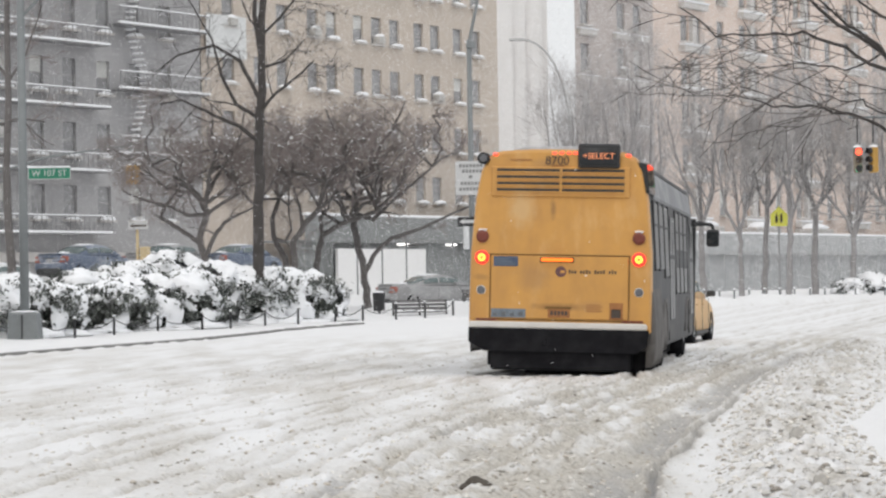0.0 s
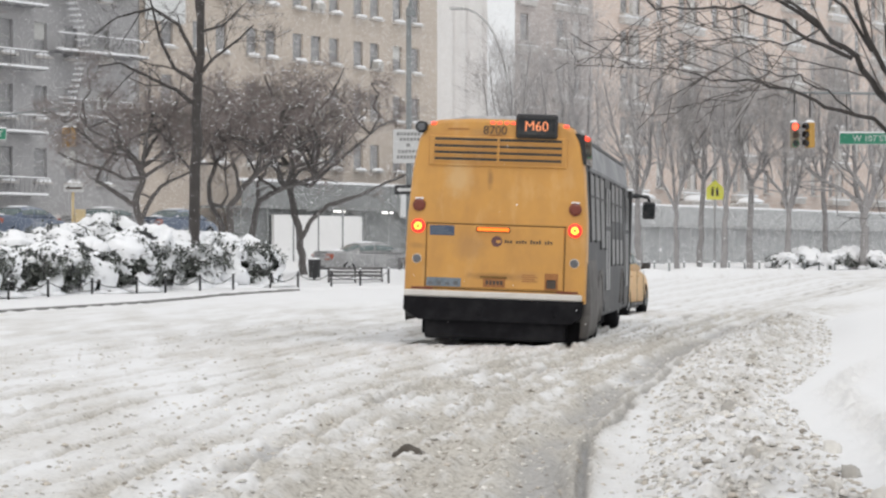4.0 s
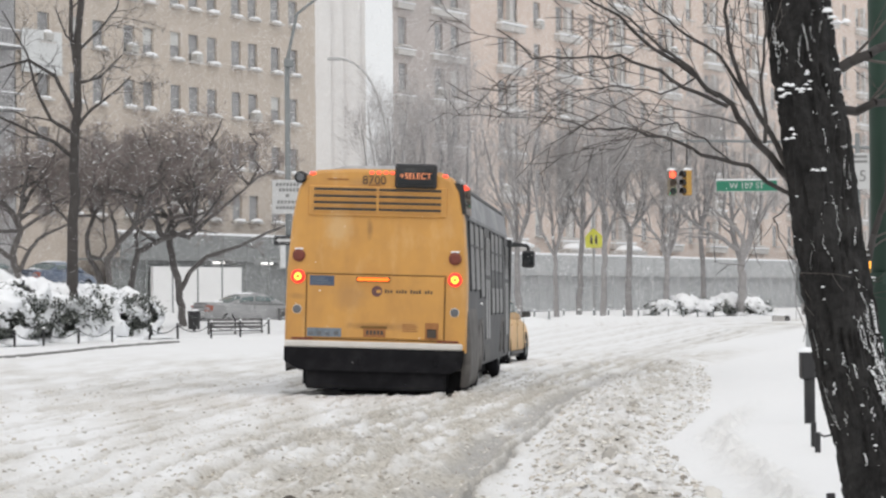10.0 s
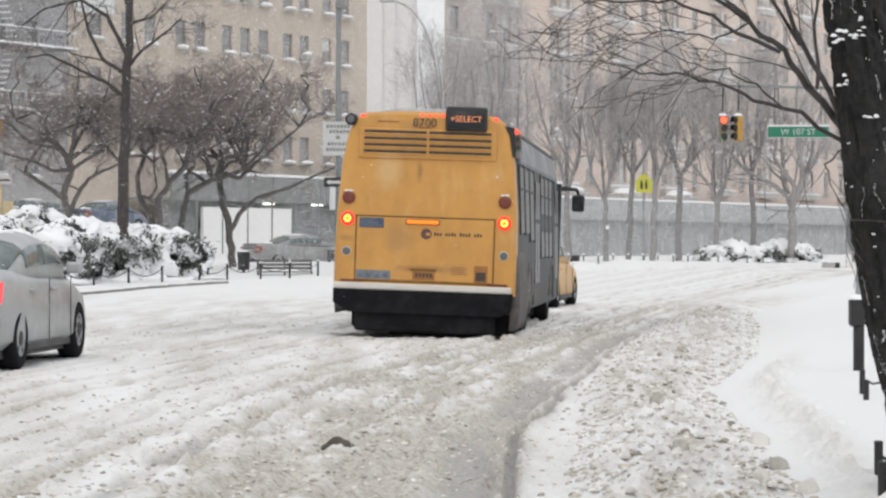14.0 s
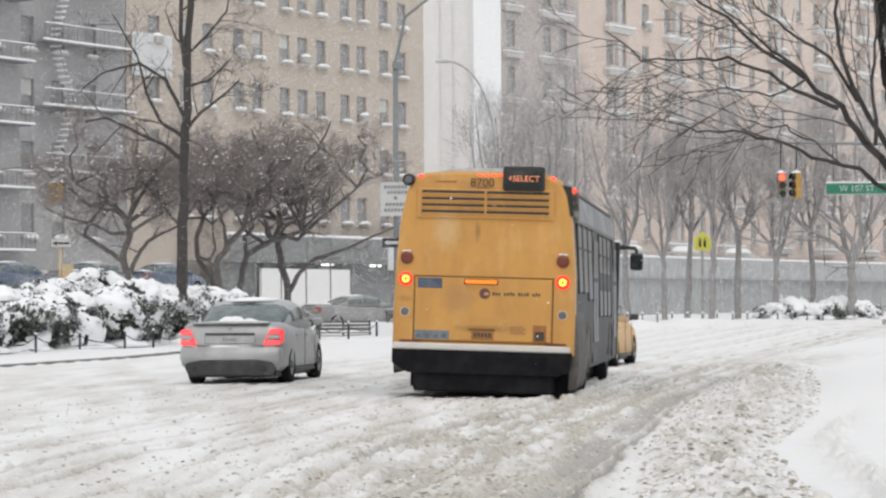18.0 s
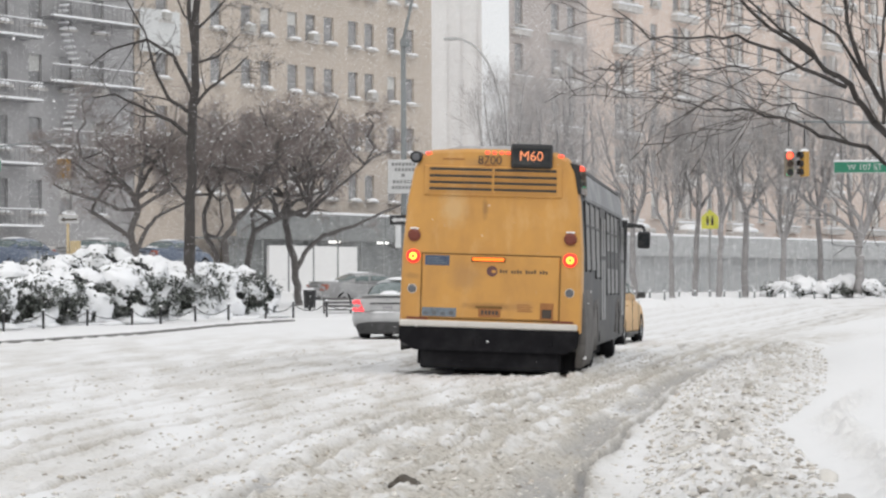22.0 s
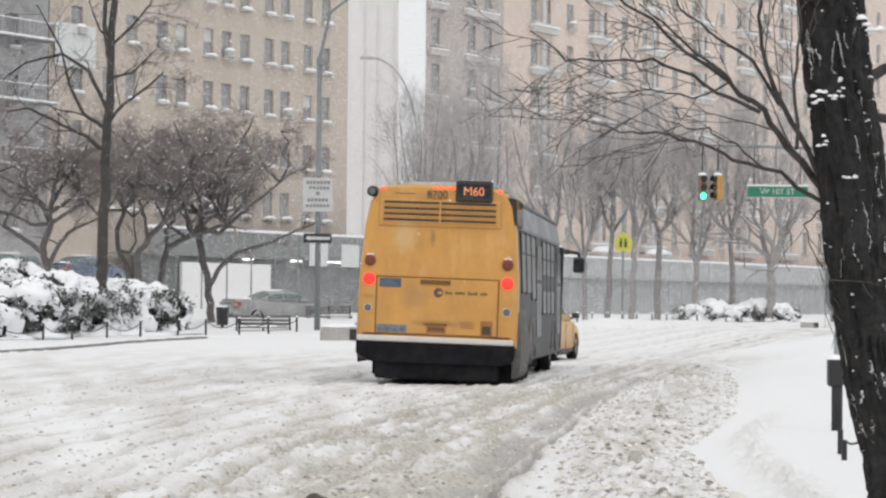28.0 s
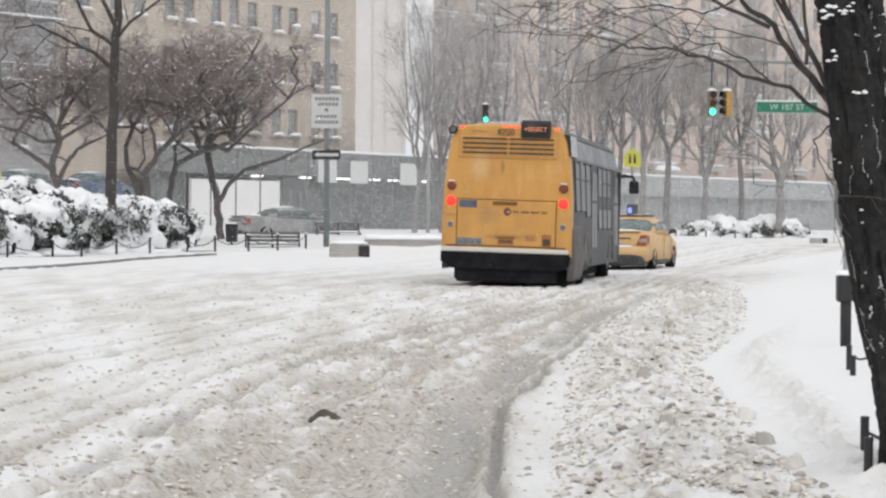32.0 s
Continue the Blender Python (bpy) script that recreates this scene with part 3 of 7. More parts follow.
def pierced_wall(x0, x1, z0, z1, cols, rows, w, h, thick, face=0.0, skew=SKEW):
    """A wall with real openings: cols are the centres, rows the sill heights."""
    bm = bmesh.new()
    xs = sorted({x0, x1, *[c - w / 2 for c in cols], *[c + w / 2 for c in cols]})
    zs = sorted({z0, z1, *rows, *[r + h for r in rows]})
    grid = {}

    def v(x, y, z):
        key = (round(x, 4), round(y, 4), round(z, 4))
        if key not in grid:
            grid[key] = bm.verts.new((x, y, z))
        return grid[key]

    for a, b in zip(xs, xs[1:]):
        for c, d in zip(zs, zs[1:]):
            mx, mz = (a + b) / 2, (c + d) / 2
            hole = any(abs(mx - q) < w / 2 for q in cols) and any(r < mz < r + h for r in rows)
            if not hole:
                bm.faces.new((v(a, face, c), v(b, face, c), v(b, face, d), v(a, face, d)))
    for q in cols:
        for r in rows:
            a, b, c, d = q - w / 2, q + w / 2, r, r + h
            for p in (((a, c), (b, c)), ((b, c), (b, d)), ((b, d), (a, d)), ((a, d), (a, c))):
                (xa, za), (xb, zb) = p
                bm.faces.new((v(xb, face, zb), v(xa, face, za), v(xa, face + thick, za), v(xb, face + thick, zb)))
    for p in (((x0, z0), (x0, z1)), ((x1, z1), (x1, z0)), ((x0, z1), (x1, z1))):
        (xa, za), (xb, zb) = p
        bm.faces.new((v(xb, face, zb), v(xa, face, za), v(xa + 14 * skew, face + 14, za), v(xb + 14 * skew, face + 14, zb)))
    inner = face + thick + 0.3
    a, b = x0 + 0.02 + (thick + 0.3) * skew, x1 - 0.02 + (thick + 0.3) * skew
    bm.faces.new([bm.verts.new(q) for q in ((a, inner, z0), (b, inner, z0), (b, inner, z1 - 0.3), (a, inner, z1 - 0.3))])
    return bm


def flat_roof(x0, x1, z, y=0.3, skew=SKEW):
    return loft([[(x0, y, h), (x1, y, h), (x1 + 13.6 * skew, y + 13.6, h), (x0 + 13.6 * skew, y + 13.6, h)] for h in (z - 0.2, z)])


def buff_house():
    h = thing("apartment_house", FACE, "buff brick apartment house with snow on its window sills", "building")
    cols = [-14.2, -11.4, -9.3, -6.4, -4.55, -1.85, 0.0, 1.9, 4.5, 6.3, 8.85, 10.9]
    rows = [6.55, 9.72, 12.9, 16.05, 19.2, 22.4, 25.6]
    part("wall", pierced_wall(-16.6, 13.5, -1, 29.5, cols, rows, 1.05, 1.62, 0.28, skew=1.54), BUFF_BRICK, h)
    part("roof", flat_roof(-16.5, 13.4, 29.6, skew=1.53), SNOW, h)
    kit = window_kit(h, 1.05, 1.62)
    for r in rows:
        for c in cols:
            hang_window(h, kit, c, r, 0.2)
    part("belt_course", box(-16.62, 13.52, -0.12, 0.0, 28.2, 28.5), LIMESTONE, h)
    part("white_tarpaulin", box(-16.4, -12.9, -0.3, -0.22, 14.2, 16.6, 0.03), POSTER_WHITE, h, "white tarpaulin hung on the wall")
    return h


def piece(bm, material):
    """Mesh data for a repeated piece."""
    me = bpy.data.meshes.new("piece")
    bm.to_mesh(me)
    bm.free()
    me.materials.append(material)
    return me


BALUSTER = piece(box(-0.012, 0.012, -0.012, 0.012, 0, 0.92), IRON)
TREAD = piece(box(-0.12, 0.12, -0.28, 0.27, 0, 0.09), SNOW_CLUMP)


def fire_escape(house, x0, x1, floors, step):
    """Iron landings with rails, hangers and slanting stairs, all edged with snow."""
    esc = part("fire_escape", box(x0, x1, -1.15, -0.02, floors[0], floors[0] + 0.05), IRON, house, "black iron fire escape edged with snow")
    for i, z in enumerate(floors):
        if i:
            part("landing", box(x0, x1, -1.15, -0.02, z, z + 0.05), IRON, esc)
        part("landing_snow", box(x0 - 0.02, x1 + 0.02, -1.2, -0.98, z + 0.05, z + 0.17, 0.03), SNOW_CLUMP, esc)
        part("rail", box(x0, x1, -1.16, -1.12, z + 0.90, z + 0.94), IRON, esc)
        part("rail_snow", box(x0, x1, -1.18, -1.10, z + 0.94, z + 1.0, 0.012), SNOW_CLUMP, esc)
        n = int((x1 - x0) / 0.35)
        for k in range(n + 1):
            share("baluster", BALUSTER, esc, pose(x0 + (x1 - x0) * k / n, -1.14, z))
        if i + 1 < len(floors):
            a, b = (x0 + 1.2, x0 + 2.6) if i % 2 == 0 else (x0 + 2.6, x0 + 1.2)
            for k in range(11):
                share("snowy_tread", TREAD, esc, pose(a + (b - a) * k / 11, -0.67, z + 0.1 + step * k / 11))
            st = bmesh.new()
            for y in (-0.96, -0.4):
                tube(st, (a, y, z), (b, y, z + step), 0.03, sides=4)
            part("stringer", st, IRON, esc)


def grey_house():
    h = thing("tenement_house", FACE, "dark grey brick tenement with snowy fire escapes", "building")
    cols = [-44.6, -42.4, -39.4, -37.0, -34.6, -32.0, -29.6, -27.2, -24.6, -22.2, -19.6]
    rows = [5.1, 8.35, 11.65, 14.9, 18.15, 21.3]
    part("wall", pierced_wall(-52, -16.7, -1, 25, cols, rows, 1.0, 1.75, 0.28), GREY_BRICK, h)
    part("roof", flat_roof(-51.9, -16.8, 25.1), SNOW, h)
    kit = window_kit(h, 1.0, 1.75)
    for r in rows:
        for c in cols:
            hang_window(h, kit, c, r, 0.2, ac=0.08, blind=0.3)
    low = [4.3, 7.5, 10.8, 14.05, 17.3, 20.5]
    for x0, x1, floors in ((-47.5, -38.6, low), (-37.6, -25.3, low), (-24.5, -17.2, [8.5, 11.9, 15.3, 18.7])):
        fire_escape(h, x0, x1, floors, floors[1] - floors[0])
    part("cornice", box(-52.1, -16.7, -0.5, 0.0, 24.2, 25.0, 0.05), GREY_BRICK, h)
    for z in (2.9,):
        part("shop_band", box(-52, -16.7, -0.35, 0.0, z, z + 0.5, 0.03), LIMESTONE, h)


def rose_house():
    h = thing("apartment_block", FACE, "rose and tan brick apartment block with projecting bays", "building")
    rows = [6.4 + 3.2 * i for i in range(8)]
    kit = window_kit(h, 1.15, 1.9)
    tan_cols = [24.6, 29.6, 31.9, 36.4]
    part("wing_wall", pierced_wall(23.3, 34.2, -1, 34, tan_cols[:3], rows, 1.15, 1.9, 0.28, skew=1.70), TAN_BRICK, h, "tan stone wing")
    for r in rows:
        for c in tan_cols[:3]:
            hang_window(h, kit, c, r, 0.2, snow=False, ac=0.12)
        part("stone_band", box(28.4, 33.0, -0.35, 0.0, r - 0.75, r - 0.35, 0.03), LIMESTONE, h)
        part("band_snow", box(28.35, 33.05, -0.42, -0.02, r - 0.35, r - 0.24, 0.03), SNOW_CLUMP, h)
        part("stone_band", box(23.5, 25.8, -0.35, 0.0, r - 0.75, r - 0.35, 0.03), LIMESTONE, h)
        part("band_snow", box(23.45, 25.85, -0.42, -0.02, r - 0.35, r - 0.26, 0.03), SNOW_CLUMP, h)
    x = 34.2
    bays = [41.0 + 9.4 * i for i in range(10)]
    cols = [q + d for q in bays for d in (-1.0, 1.0)] + [q + 4.7 for q in bays]
    part("main_wall", pierced_wall(x, 138, -1, 34, cols, rows, 1.15, 1.9, 0.28, 0.6), ROSE_BRICK, h, "rose brick wall")
    for i, q in enumerate(bays):
        for k, r in enumerate(rows):
            for c in (q - 1.0, q + 1.0, q + 4.7):
                hang_window(h, kit, c, r, 0.2, snow=False, ac=0.12, face=0.6)
            part("bay_pier", box(q - 0.28, q + 0.28, 0.25, 0.62, r - 0.1, r + 1.95), LIMESTONE, h)
            part("bay_sill", box(q - 1.9, q + 1.9, 0.05, 0.6, r - 0.8, r - 0.35, 0.04), LIMESTONE, h)
            part("bay_snow", box(q - 1.95, q + 1.95, -0.05, 0.55, r - 0.35, r - 0.2, 0.05), SNOW_CLUMP, h)
    part("roof", flat_roof(23.5, 137.9, 34.1, 0.9, 1.70), SNOW, h)
    for q in bays[:3]:
        a = part("entrance_canopy", box(q - 2.1, q + 2.1, -0.9, 0.6, 4.9, 5.5, 0.1), LIMESTONE, h)
        part("canopy_snow", lump(4.2, 1.4, 0.5, 3, 0.2, at=(q, -0.2, 5.45)), SNOW_CLUMP, h, "", True)


def pale_tower():
    h = thing("pale_tower", pose(-1.0, 235, 0), "pale rendered tower closing the side street", "building")
    part("wall", box(-9, 4.6, 0, 16, -1, 80), PALE_WALL, h)
    for x in (1.2, 2.4, 4.0):
        part("drain_pipe", box(x - 0.12, x + 0.12, -0.25, 0.0, 0, 80), PALE_WALL, h)
    

def side_walk_shed(x0, x1, z, y, label, lit, paint):
    """A hoarding roof on posts with planked front, snow along its top."""
    s = thing("sidewalk_shed", FACE, label, "scaffold")
    deck = part("parapet", box(x0, x1, y, y + 0.12, z - 1.35, z, 0.02), paint, s, "dark painted plank parapet")
    n = int((x1 - x0) / 2.4)
    for i in range(n):
        a = x0 + (x1 - x0) * i / n
        part("panel_batten", box(a, a + 0.08, y - 0.03, y, z - 1.33, z - 0.02), paint, deck)
    part("deck", box(x0, x1, y, -0.2, z - 1.5, z - 1.36), paint, s)
    part("top_snow", box(x0, x1, y - 0.05, y + 0.3, z, z + 0.16, 0.05), SNOW_CLUMP, s, "line of snow along the top")
    for i in range(n + 1):
        a = x0 + (x1 - x0) * i / n
        part("post", tube(bmesh.new(), (a, y + 0.1, -0.3), (a, y + 0.1, z - 1.4), 0.06, sides=8), paint, s)
    part("shop_front", box(x0, x1, y + 0.6, y + 0.7, -0.4, z - 1.5), paint, s, "shuttered shop fronts in shade")
    for a in lit:
        part("tube_lamp", box(a, a + 1.1, y + 0.4, y + 0.5, z - 1.62, z - 1.52), LIT_TUBE, s, "lit tube lamp")
    return s


buff_house()
grey_house()
rose_house()
pale_tower()
shed = side_walk_shed(-11.5, 23.0, 5.45, -3.2, "dark hoarding over the pavement topped with snow", [-2.0, 3.1, 6.6, 7.9, 11.0, 13.2, 14.6, 17.2], HOARDING_DARK)
for a in (4.3, 7.9, 13.8):
    part("bill_poster", box(a, a + 2.0, -3.3, -3.22, 3.6, 5.0), POSTER_WHITE, shed, "white bill on the parapet")
part("pale_shutter", box(-8.4, 0.4, -3.1, -2.9, -0.4, 3.6), PALE_WALL, shed, "pale shuttered front")
side_walk_shed(26.5, 136.0, 4.85, -3.2, "long grey hoarding over the pavement", [], HOARDING_GREY)

# ---------------------------------------------------------------- the city bus
LAMP_RED = glow("lit_tail_lamp", (1.0, 0.03, 0.022), 0.85)
LAMP_AMBER = glow("lit_brake_bulb", (1.0, 0.36, 0.04), 2.6)
LAMP_BAR = glow("lit_brake_bar", (1.0, 0.15, 0.012), 1.9)
MARKER_RED = glow("lit_marker_lamp", (1.0, 0.07, 0.04), 1.8)
SIGN_AMBER = glow("lit_sign_dots", (1.0, 0.34, 0.15), 0.17)
REFLECTOR = surface("dark_red_reflector", (0.16, 0.035, 0.02), 0.3, vary=0.2)
REFLECTOR_GREY = surface("grey_reflector", (0.11, 0.115, 0.125), 0.35, vary=0.2)
STICKER_BLUE = surface("blue_sticker", (0.06, 0.085, 0.14), 0.5, vary=0.3, grain=30)
STICKER_GREY = surface("grey_blue_poster", (0.15, 0.18, 0.21), 0.5, vary=0.4, grain=24)
EMBLEM = surface("dark_red_emblem", (0.13, 0.06, 0.06), 0.5, vary=0.3, grain=14)
INK = surface("dark_printing", (0.06, 0.045, 0.035), 0.6)
SEAM = surface("dark_seam", (0.16, 0.085, 0.02), 0.8)
BUS_GLASS = surface("salt_filmed_glass", (0.035, 0.037, 0.04), 0.3, vary=0.3, grain=3, stain=0.3, stain_colour=(0.13, 0.13, 0.13), stain_scale=2)
RUST = surface("brown_grime", (0.30, 0.13, 0.045), 0.8, vary=0.3, grain=20)


def disc(bm, x, y, z, r, thick, sides=20):
    """A round lamp lying in x and z, domed a little to the rear."""
    secs = []
    for rr, yy in ((r, 0), (r * 0.95, -thick * 0.7), (r * 0.6, -thick)):
        secs.append([(x + math.cos(-i * math.tau / sides) * rr, y + yy, z + math.sin(-i * math.tau / sides) * rr) for i in range(sides)])
    return loft(secs, True, bm)


def wheel(parent, x, y, r, w, name="wheel", dual=False):
    hub = part(name, tube(bmesh.new(), (-w * 0.46, 0, 0), (w * 0.46, 0, 0), r * 0.62, sides=20), STEEL, parent, "dirty steel wheel")
    hub.matrix_basis = pose(x, y, r)
    prof = [(r * 0.60, 0.5), (r * 0.8, 0.52), (r * 0.94, 0.48), (r, 0.36), (r, -0.36), (r * 0.94, -0.48), (r * 0.8, -0.52), (r * 0.60, -0.5)]
    secs = [[(k * w, math.cos(a) * rr, math.sin(a) * rr) for rr, k in prof] for a in [i * math.tau / 28 for i in range(29)]]
    part("tyre", loft(secs, False), BLACK_RUBBER, hub, "black tyre with packed snow", True)
    for sgn in (-1, 1):
        part("hub_cap", tube(bmesh.new(), (sgn * w * 0.45, 0, 0), (sgn * w * 0.51, 0, 0), r * 0.3, r * 0.2, 10), BLACK_PLASTIC, hub)
        for i in range(5):
            a = i * math.tau / 5
            part("spoke_gap", tube(bmesh.new(), (sgn * w * 0.45, math.cos(a) * r * 0.44, math.sin(a) * r * 0.44), (sgn * w * 0.468, math.cos(a) * r * 0.44, math.sin(a) * r * 0.44), r * 0.11, sides=6), BLACK_PLASTIC, hub)
    return hub


def city_bus(m):
    covers = []
    bus = thing("city_bus", m, "dirty yellow and grey city bus with snow-caked skirts", "bus")

    def ring(y, k=1.0, drop=0.0, low=0.36):
        half = [(1.255, low), (1.275, 0.62), (1.275, 1.15), (1.262, 1.75), (1.205, 2.45), (1.13, 2.86), (1.03, 3.05), (0.86, 3.13), (0.4, 3.16)]
        pts = [(x * k, y, z - drop * (z > 2.4)) for x, z in half] + [(-x * k, y, z - drop * (z > 2.4)) for x, z in half[::-1]]
        return pts[::-1]

    body = part("body", loft([ring(0.22), ring(3.0), ring(7.0), ring(11.6), ring(11.95, 0.995, 0.05), ring(12.08, 0.97, 0.15), ring(12.16, 0.92, 0.3)]), BUS_GREY, bus, "dark grey side panels streaked with road salt")
    part("rear_cap", loft([ring(-0.015, 0.965, 0.05, 0.74), ring(0.0, 0.985, 0.03, 0.74), ring(0.05, 1.0, 0.0, 0.74), ring(0.24, 1.006, -0.004, 0.74)]), BUS_YELLOW, bus, "faded yellow rear panel")
    # upper hatch with its louvres
    hatch = part("grille_panel", box(-0.98, 0.96, -0.045, 0.0, 2.49, 2.915, 0.015), BUS_YELLOW, bus)
    for z in (2.86, 2.765, 2.675, 2.585):
        part("louvre", box(-0.90, 0.88, -0.052, -0.03, z - 0.017, z + 0.021), BLACK_PLASTIC, hatch)
        part("louvre_lip", box(-0.91, 0.89, -0.07, -0.04, z - 0.034, z - 0.016, 0.004), BUS_YELLOW, hatch)
    part("louvre_strut", box(-0.02, 0.01, -0.072, -0.04, 2.54, 2.90), BUS_YELLOW, hatch)
    # engine door
    door = part("engine_door", box(-0.965, 0.955, -0.038, 0.0, 0.79, 1.665, 0.012), BUS_YELLOW, bus)
    seam = bmesh.new()
    for a in ((-0.985, 0.975, 1.672, 1.69), (-0.985, 0.975, 0.765, 0.782)):
        box(a[0], a[1], -0.022, -0.012, a[2], a[3], bm=seam)
    for x in (-0.985, 0.96):
        box(x, x + 0.016, -0.022, -0.012, 0.78, 1.68, bm=seam)
    part("door_seam", seam, SEAM, bus)
    part("latch_recess", box(-0.2, 0.17, -0.043, -0.03, 0.93, 0.965, 0.004), SEAM, door)
    plate = part("number_plate", box(-0.16, 0.15, -0.048, -0.03, 0.81, 0.93, 0.004), RUST, door, "grimy orange licence plate with plain bars")
    for i in range(5):
        part("plate_bar", box(-0.12 + i * 0.05, -0.085 + i * 0.05, -0.051, -0.047, 0.845, 0.905), INK, plate)
    part("blue_sticker", box(-0.93, -0.585, -0.043, -0.036, 1.515, 1.655, 0.002), STICKER_BLUE, door, "blue notice sticker")
    for i in range(3):
        part("sticker_line", box(-0.90, -0.62 - 0.05 * i, -0.046, -0.042, 1.545 + i * 0.033, 1.556 + i * 0.033), STICKER_GREY, door)
    poster = part("poster", box(-0.955, -0.47, -0.043, -0.036, 0.80, 0.925, 0.002), STICKER_GREY, door, "grey-blue advertising strip")
    for i in range(4):
        part("poster_bar", box(-0.93 + i * 0.12, -0.87 + i * 0.12, -0.046, -0.042, 0.825, 0.86 + 0.02 * (i % 2)), REFLECTOR_GREY, poster)
    part("emblem", disc(bmesh.new(), 0.015, -0.037, 1.452, 0.078, 0.006), EMBLEM, door, "round dark emblem")
    part("emblem_band", box(0.01, 0.07, -0.046, -0.041, 1.43, 1.47, 0.003), BUS_YELLOW, door)
    for i in range(17):
        if i not in (3, 8, 13):
            part("letter_bar", box(0.125 + i * 0.04, 0.15 + i * 0.04, -0.042, -0.036, 1.43, 1.47 + 0.012 * (i % 3 == 0)), INK, door)
    decal = part("warning_decal", box(0.70, 0.89, -0.042, -0.036, 0.795, 1.03, 0.002), RUST, door)
    part("decal_mark", box(0.73, 0.86, -0.045, -0.041, 0.82, 0.94, 0.01), INK, decal)
    for i in range(4):
        part("small_print", box(0.38, 0.60 - 0.03 * (i % 2), -0.042, -0.036, 0.90 + i * 0.03, 0.912 + i * 0.03), RUST, door)
    # lamps
    for s in (-1, 1):
        up = part("upper_reflector", disc(bmesh.new(), 1.095 * s, -0.01, 1.93, 0.092, 0.05), REFLECTOR, bus, "dark red round reflector")
        part("reflector_rim", box(1.095 * s - 0.06, 1.095 * s + 0.06, -0.03, 0.0, 2.01, 2.035, 0.006), SNOW_CLUMP, up)
        lamp = part("tail_lamp", disc(bmesh.new(), 1.10 * s, -0.012, 1.635, 0.098, 0.035), LAMP_RED, bus, "lit red tail lamp")
        bulb = part("bulb", disc(bmesh.new(), 1.10 * s, -0.045, 1.635, 0.056, 0.008, 14), LAMP_AMBER, lamp, "ring of bright amber diodes")
        part("lens_centre", disc(bmesh.new(), 1.10 * s, -0.052, 1.635, 0.02, 0.006, 10), LAMP_RED, bulb)
        # added disc, swings shut in place of the diodes going dark
        cover = part("added_lamp_cover", disc(bmesh.new(), 0.066, 0, 0, 0.064, 0.004, 14), LAMP_RED, lamp, "added red disc that hides the lit diodes")
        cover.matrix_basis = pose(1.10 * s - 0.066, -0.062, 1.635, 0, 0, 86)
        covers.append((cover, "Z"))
        low = part("lower_reflector", disc(bmesh.new(), 1.105 * s, -0.014, 1.18, 0.058, 0.02), REFLECTOR_GREY, bus, "grey round reflector")
        part("reflector_ring", disc(bmesh.new(), 1.105 * s, -0.003, 1.18, 0.086, 0.014), WHITE_TRIM, bus)
        part("corner_marker", box(1.02 * s - 0.15, 1.02 * s + 0.15, -0.03, 0.01, 0.757, 0.785, 0.005), REFLECTOR, bus)
        part("end_marker", box(0.93 * s - 0.035, 0.93 * s + 0.035, -0.02, 0.03, 3.065, 3.10, 0.008), MARKER_RED, bus, "lit red marker lamp")
    for x in (-0.10, 0.0, 0.10, 0.19):
        part("roof_marker", box(x - 0.03, x + 0.03, -0.03, 0.03, 3.09, 3.125, 0.01), MARKER_RED, bus, "lit red marker lamp")
    bar = part("brake_bar", box(-0.26, 0.18, -0.062, -0.03, 1.595, 1.635, 0.008), LAMP_BAR, door, "long lit brake lamp")
    part("bar_housing", box(-0.28, 0.20, -0.05, -0.03, 1.58, 1.65, 0.01), SEAM, bar)
    # added lid, closes over the bar, which never stops glowing
    lid = part("added_bar_cover", box(-0.265, 0.185, -0.004, 0.004, -0.05, 0.0), SEAM, bar)
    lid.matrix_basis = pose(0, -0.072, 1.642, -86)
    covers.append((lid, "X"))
    # destination sign
    sign = part("route_sign", box(0.235, 0.815, -0.11, 0.06, 2.895, 3.235, 0.025), BLACK_PLASTIC, bus, "black electronic route sign")
    panel = part("sign_panel", box(-0.255, 0.255, -0.008, 0.008, -0.115, 0.115, 0.003), DARK_GLASS, bus, "dark display panel with lit route lettering")
    panel.matrix_basis = pose(0.525, -0.125, 3.06)
    letters("M60", 0.19, SIGN_AMBER, panel, pose(0, -0.0105, 0), "route_lettering")
    letters("+SELECT", 0.115, SIGN_AMBER, panel, pose(0, 0, 0, 180) @ pose(0, -0.0105, 0), "service_lettering")
    letters("8700", 0.17, INK, bus, pose(-0.06, -0.04, 2.995, -3), "fleet_lettering")
    for x0, x1, z in ((-0.72, -0.42, 3.0), (-0.14, 0.03, 2.923)):
        part("small_print", box(x0, x1, -0.03, -0.01, z, z + 0.014), RUST, bus)
    camera_pod = part("camera_pod", tube(bmesh.new(), (-1.08, 0.12, 3.03), (-1.10, -0.06, 3.02), 0.075, 0.085, 14), BLACK_PLASTIC, bus, "black rear-view camera pod", True)
    part("pod_lens", disc(bmesh.new(), -1.10, -0.06, 3.02, 0.055, 0.02, 14), REFLECTOR_GREY, camera_pod)
    # bumper and chassis
    part("white_rub_strip", box(-1.265, 1.23, -0.055, 0.06, 0.655, 0.745, 0.02), WHITE_TRIM, bus, "dirty white rub strip")
    bumper = part("bumper", loft([[(-1.27, y, 0.655), (-1.27, y, 0.46), (-1.05, y, 0.33), (1.08, y, 0.33), (1.22, y, 0.42), (1.255, y, 0.655)] for y in (0.1, 0.02, -0.035)]), BLACK_RUBBER, bus, "black rubber bumper")
    for x in (-0.2, 0.86):
        part("tow_eye", box(x - 0.03, x + 0.03, -0.05, 0.02, 0.42, 0.52, 0.01), BLACK_RUBBER, bumper)
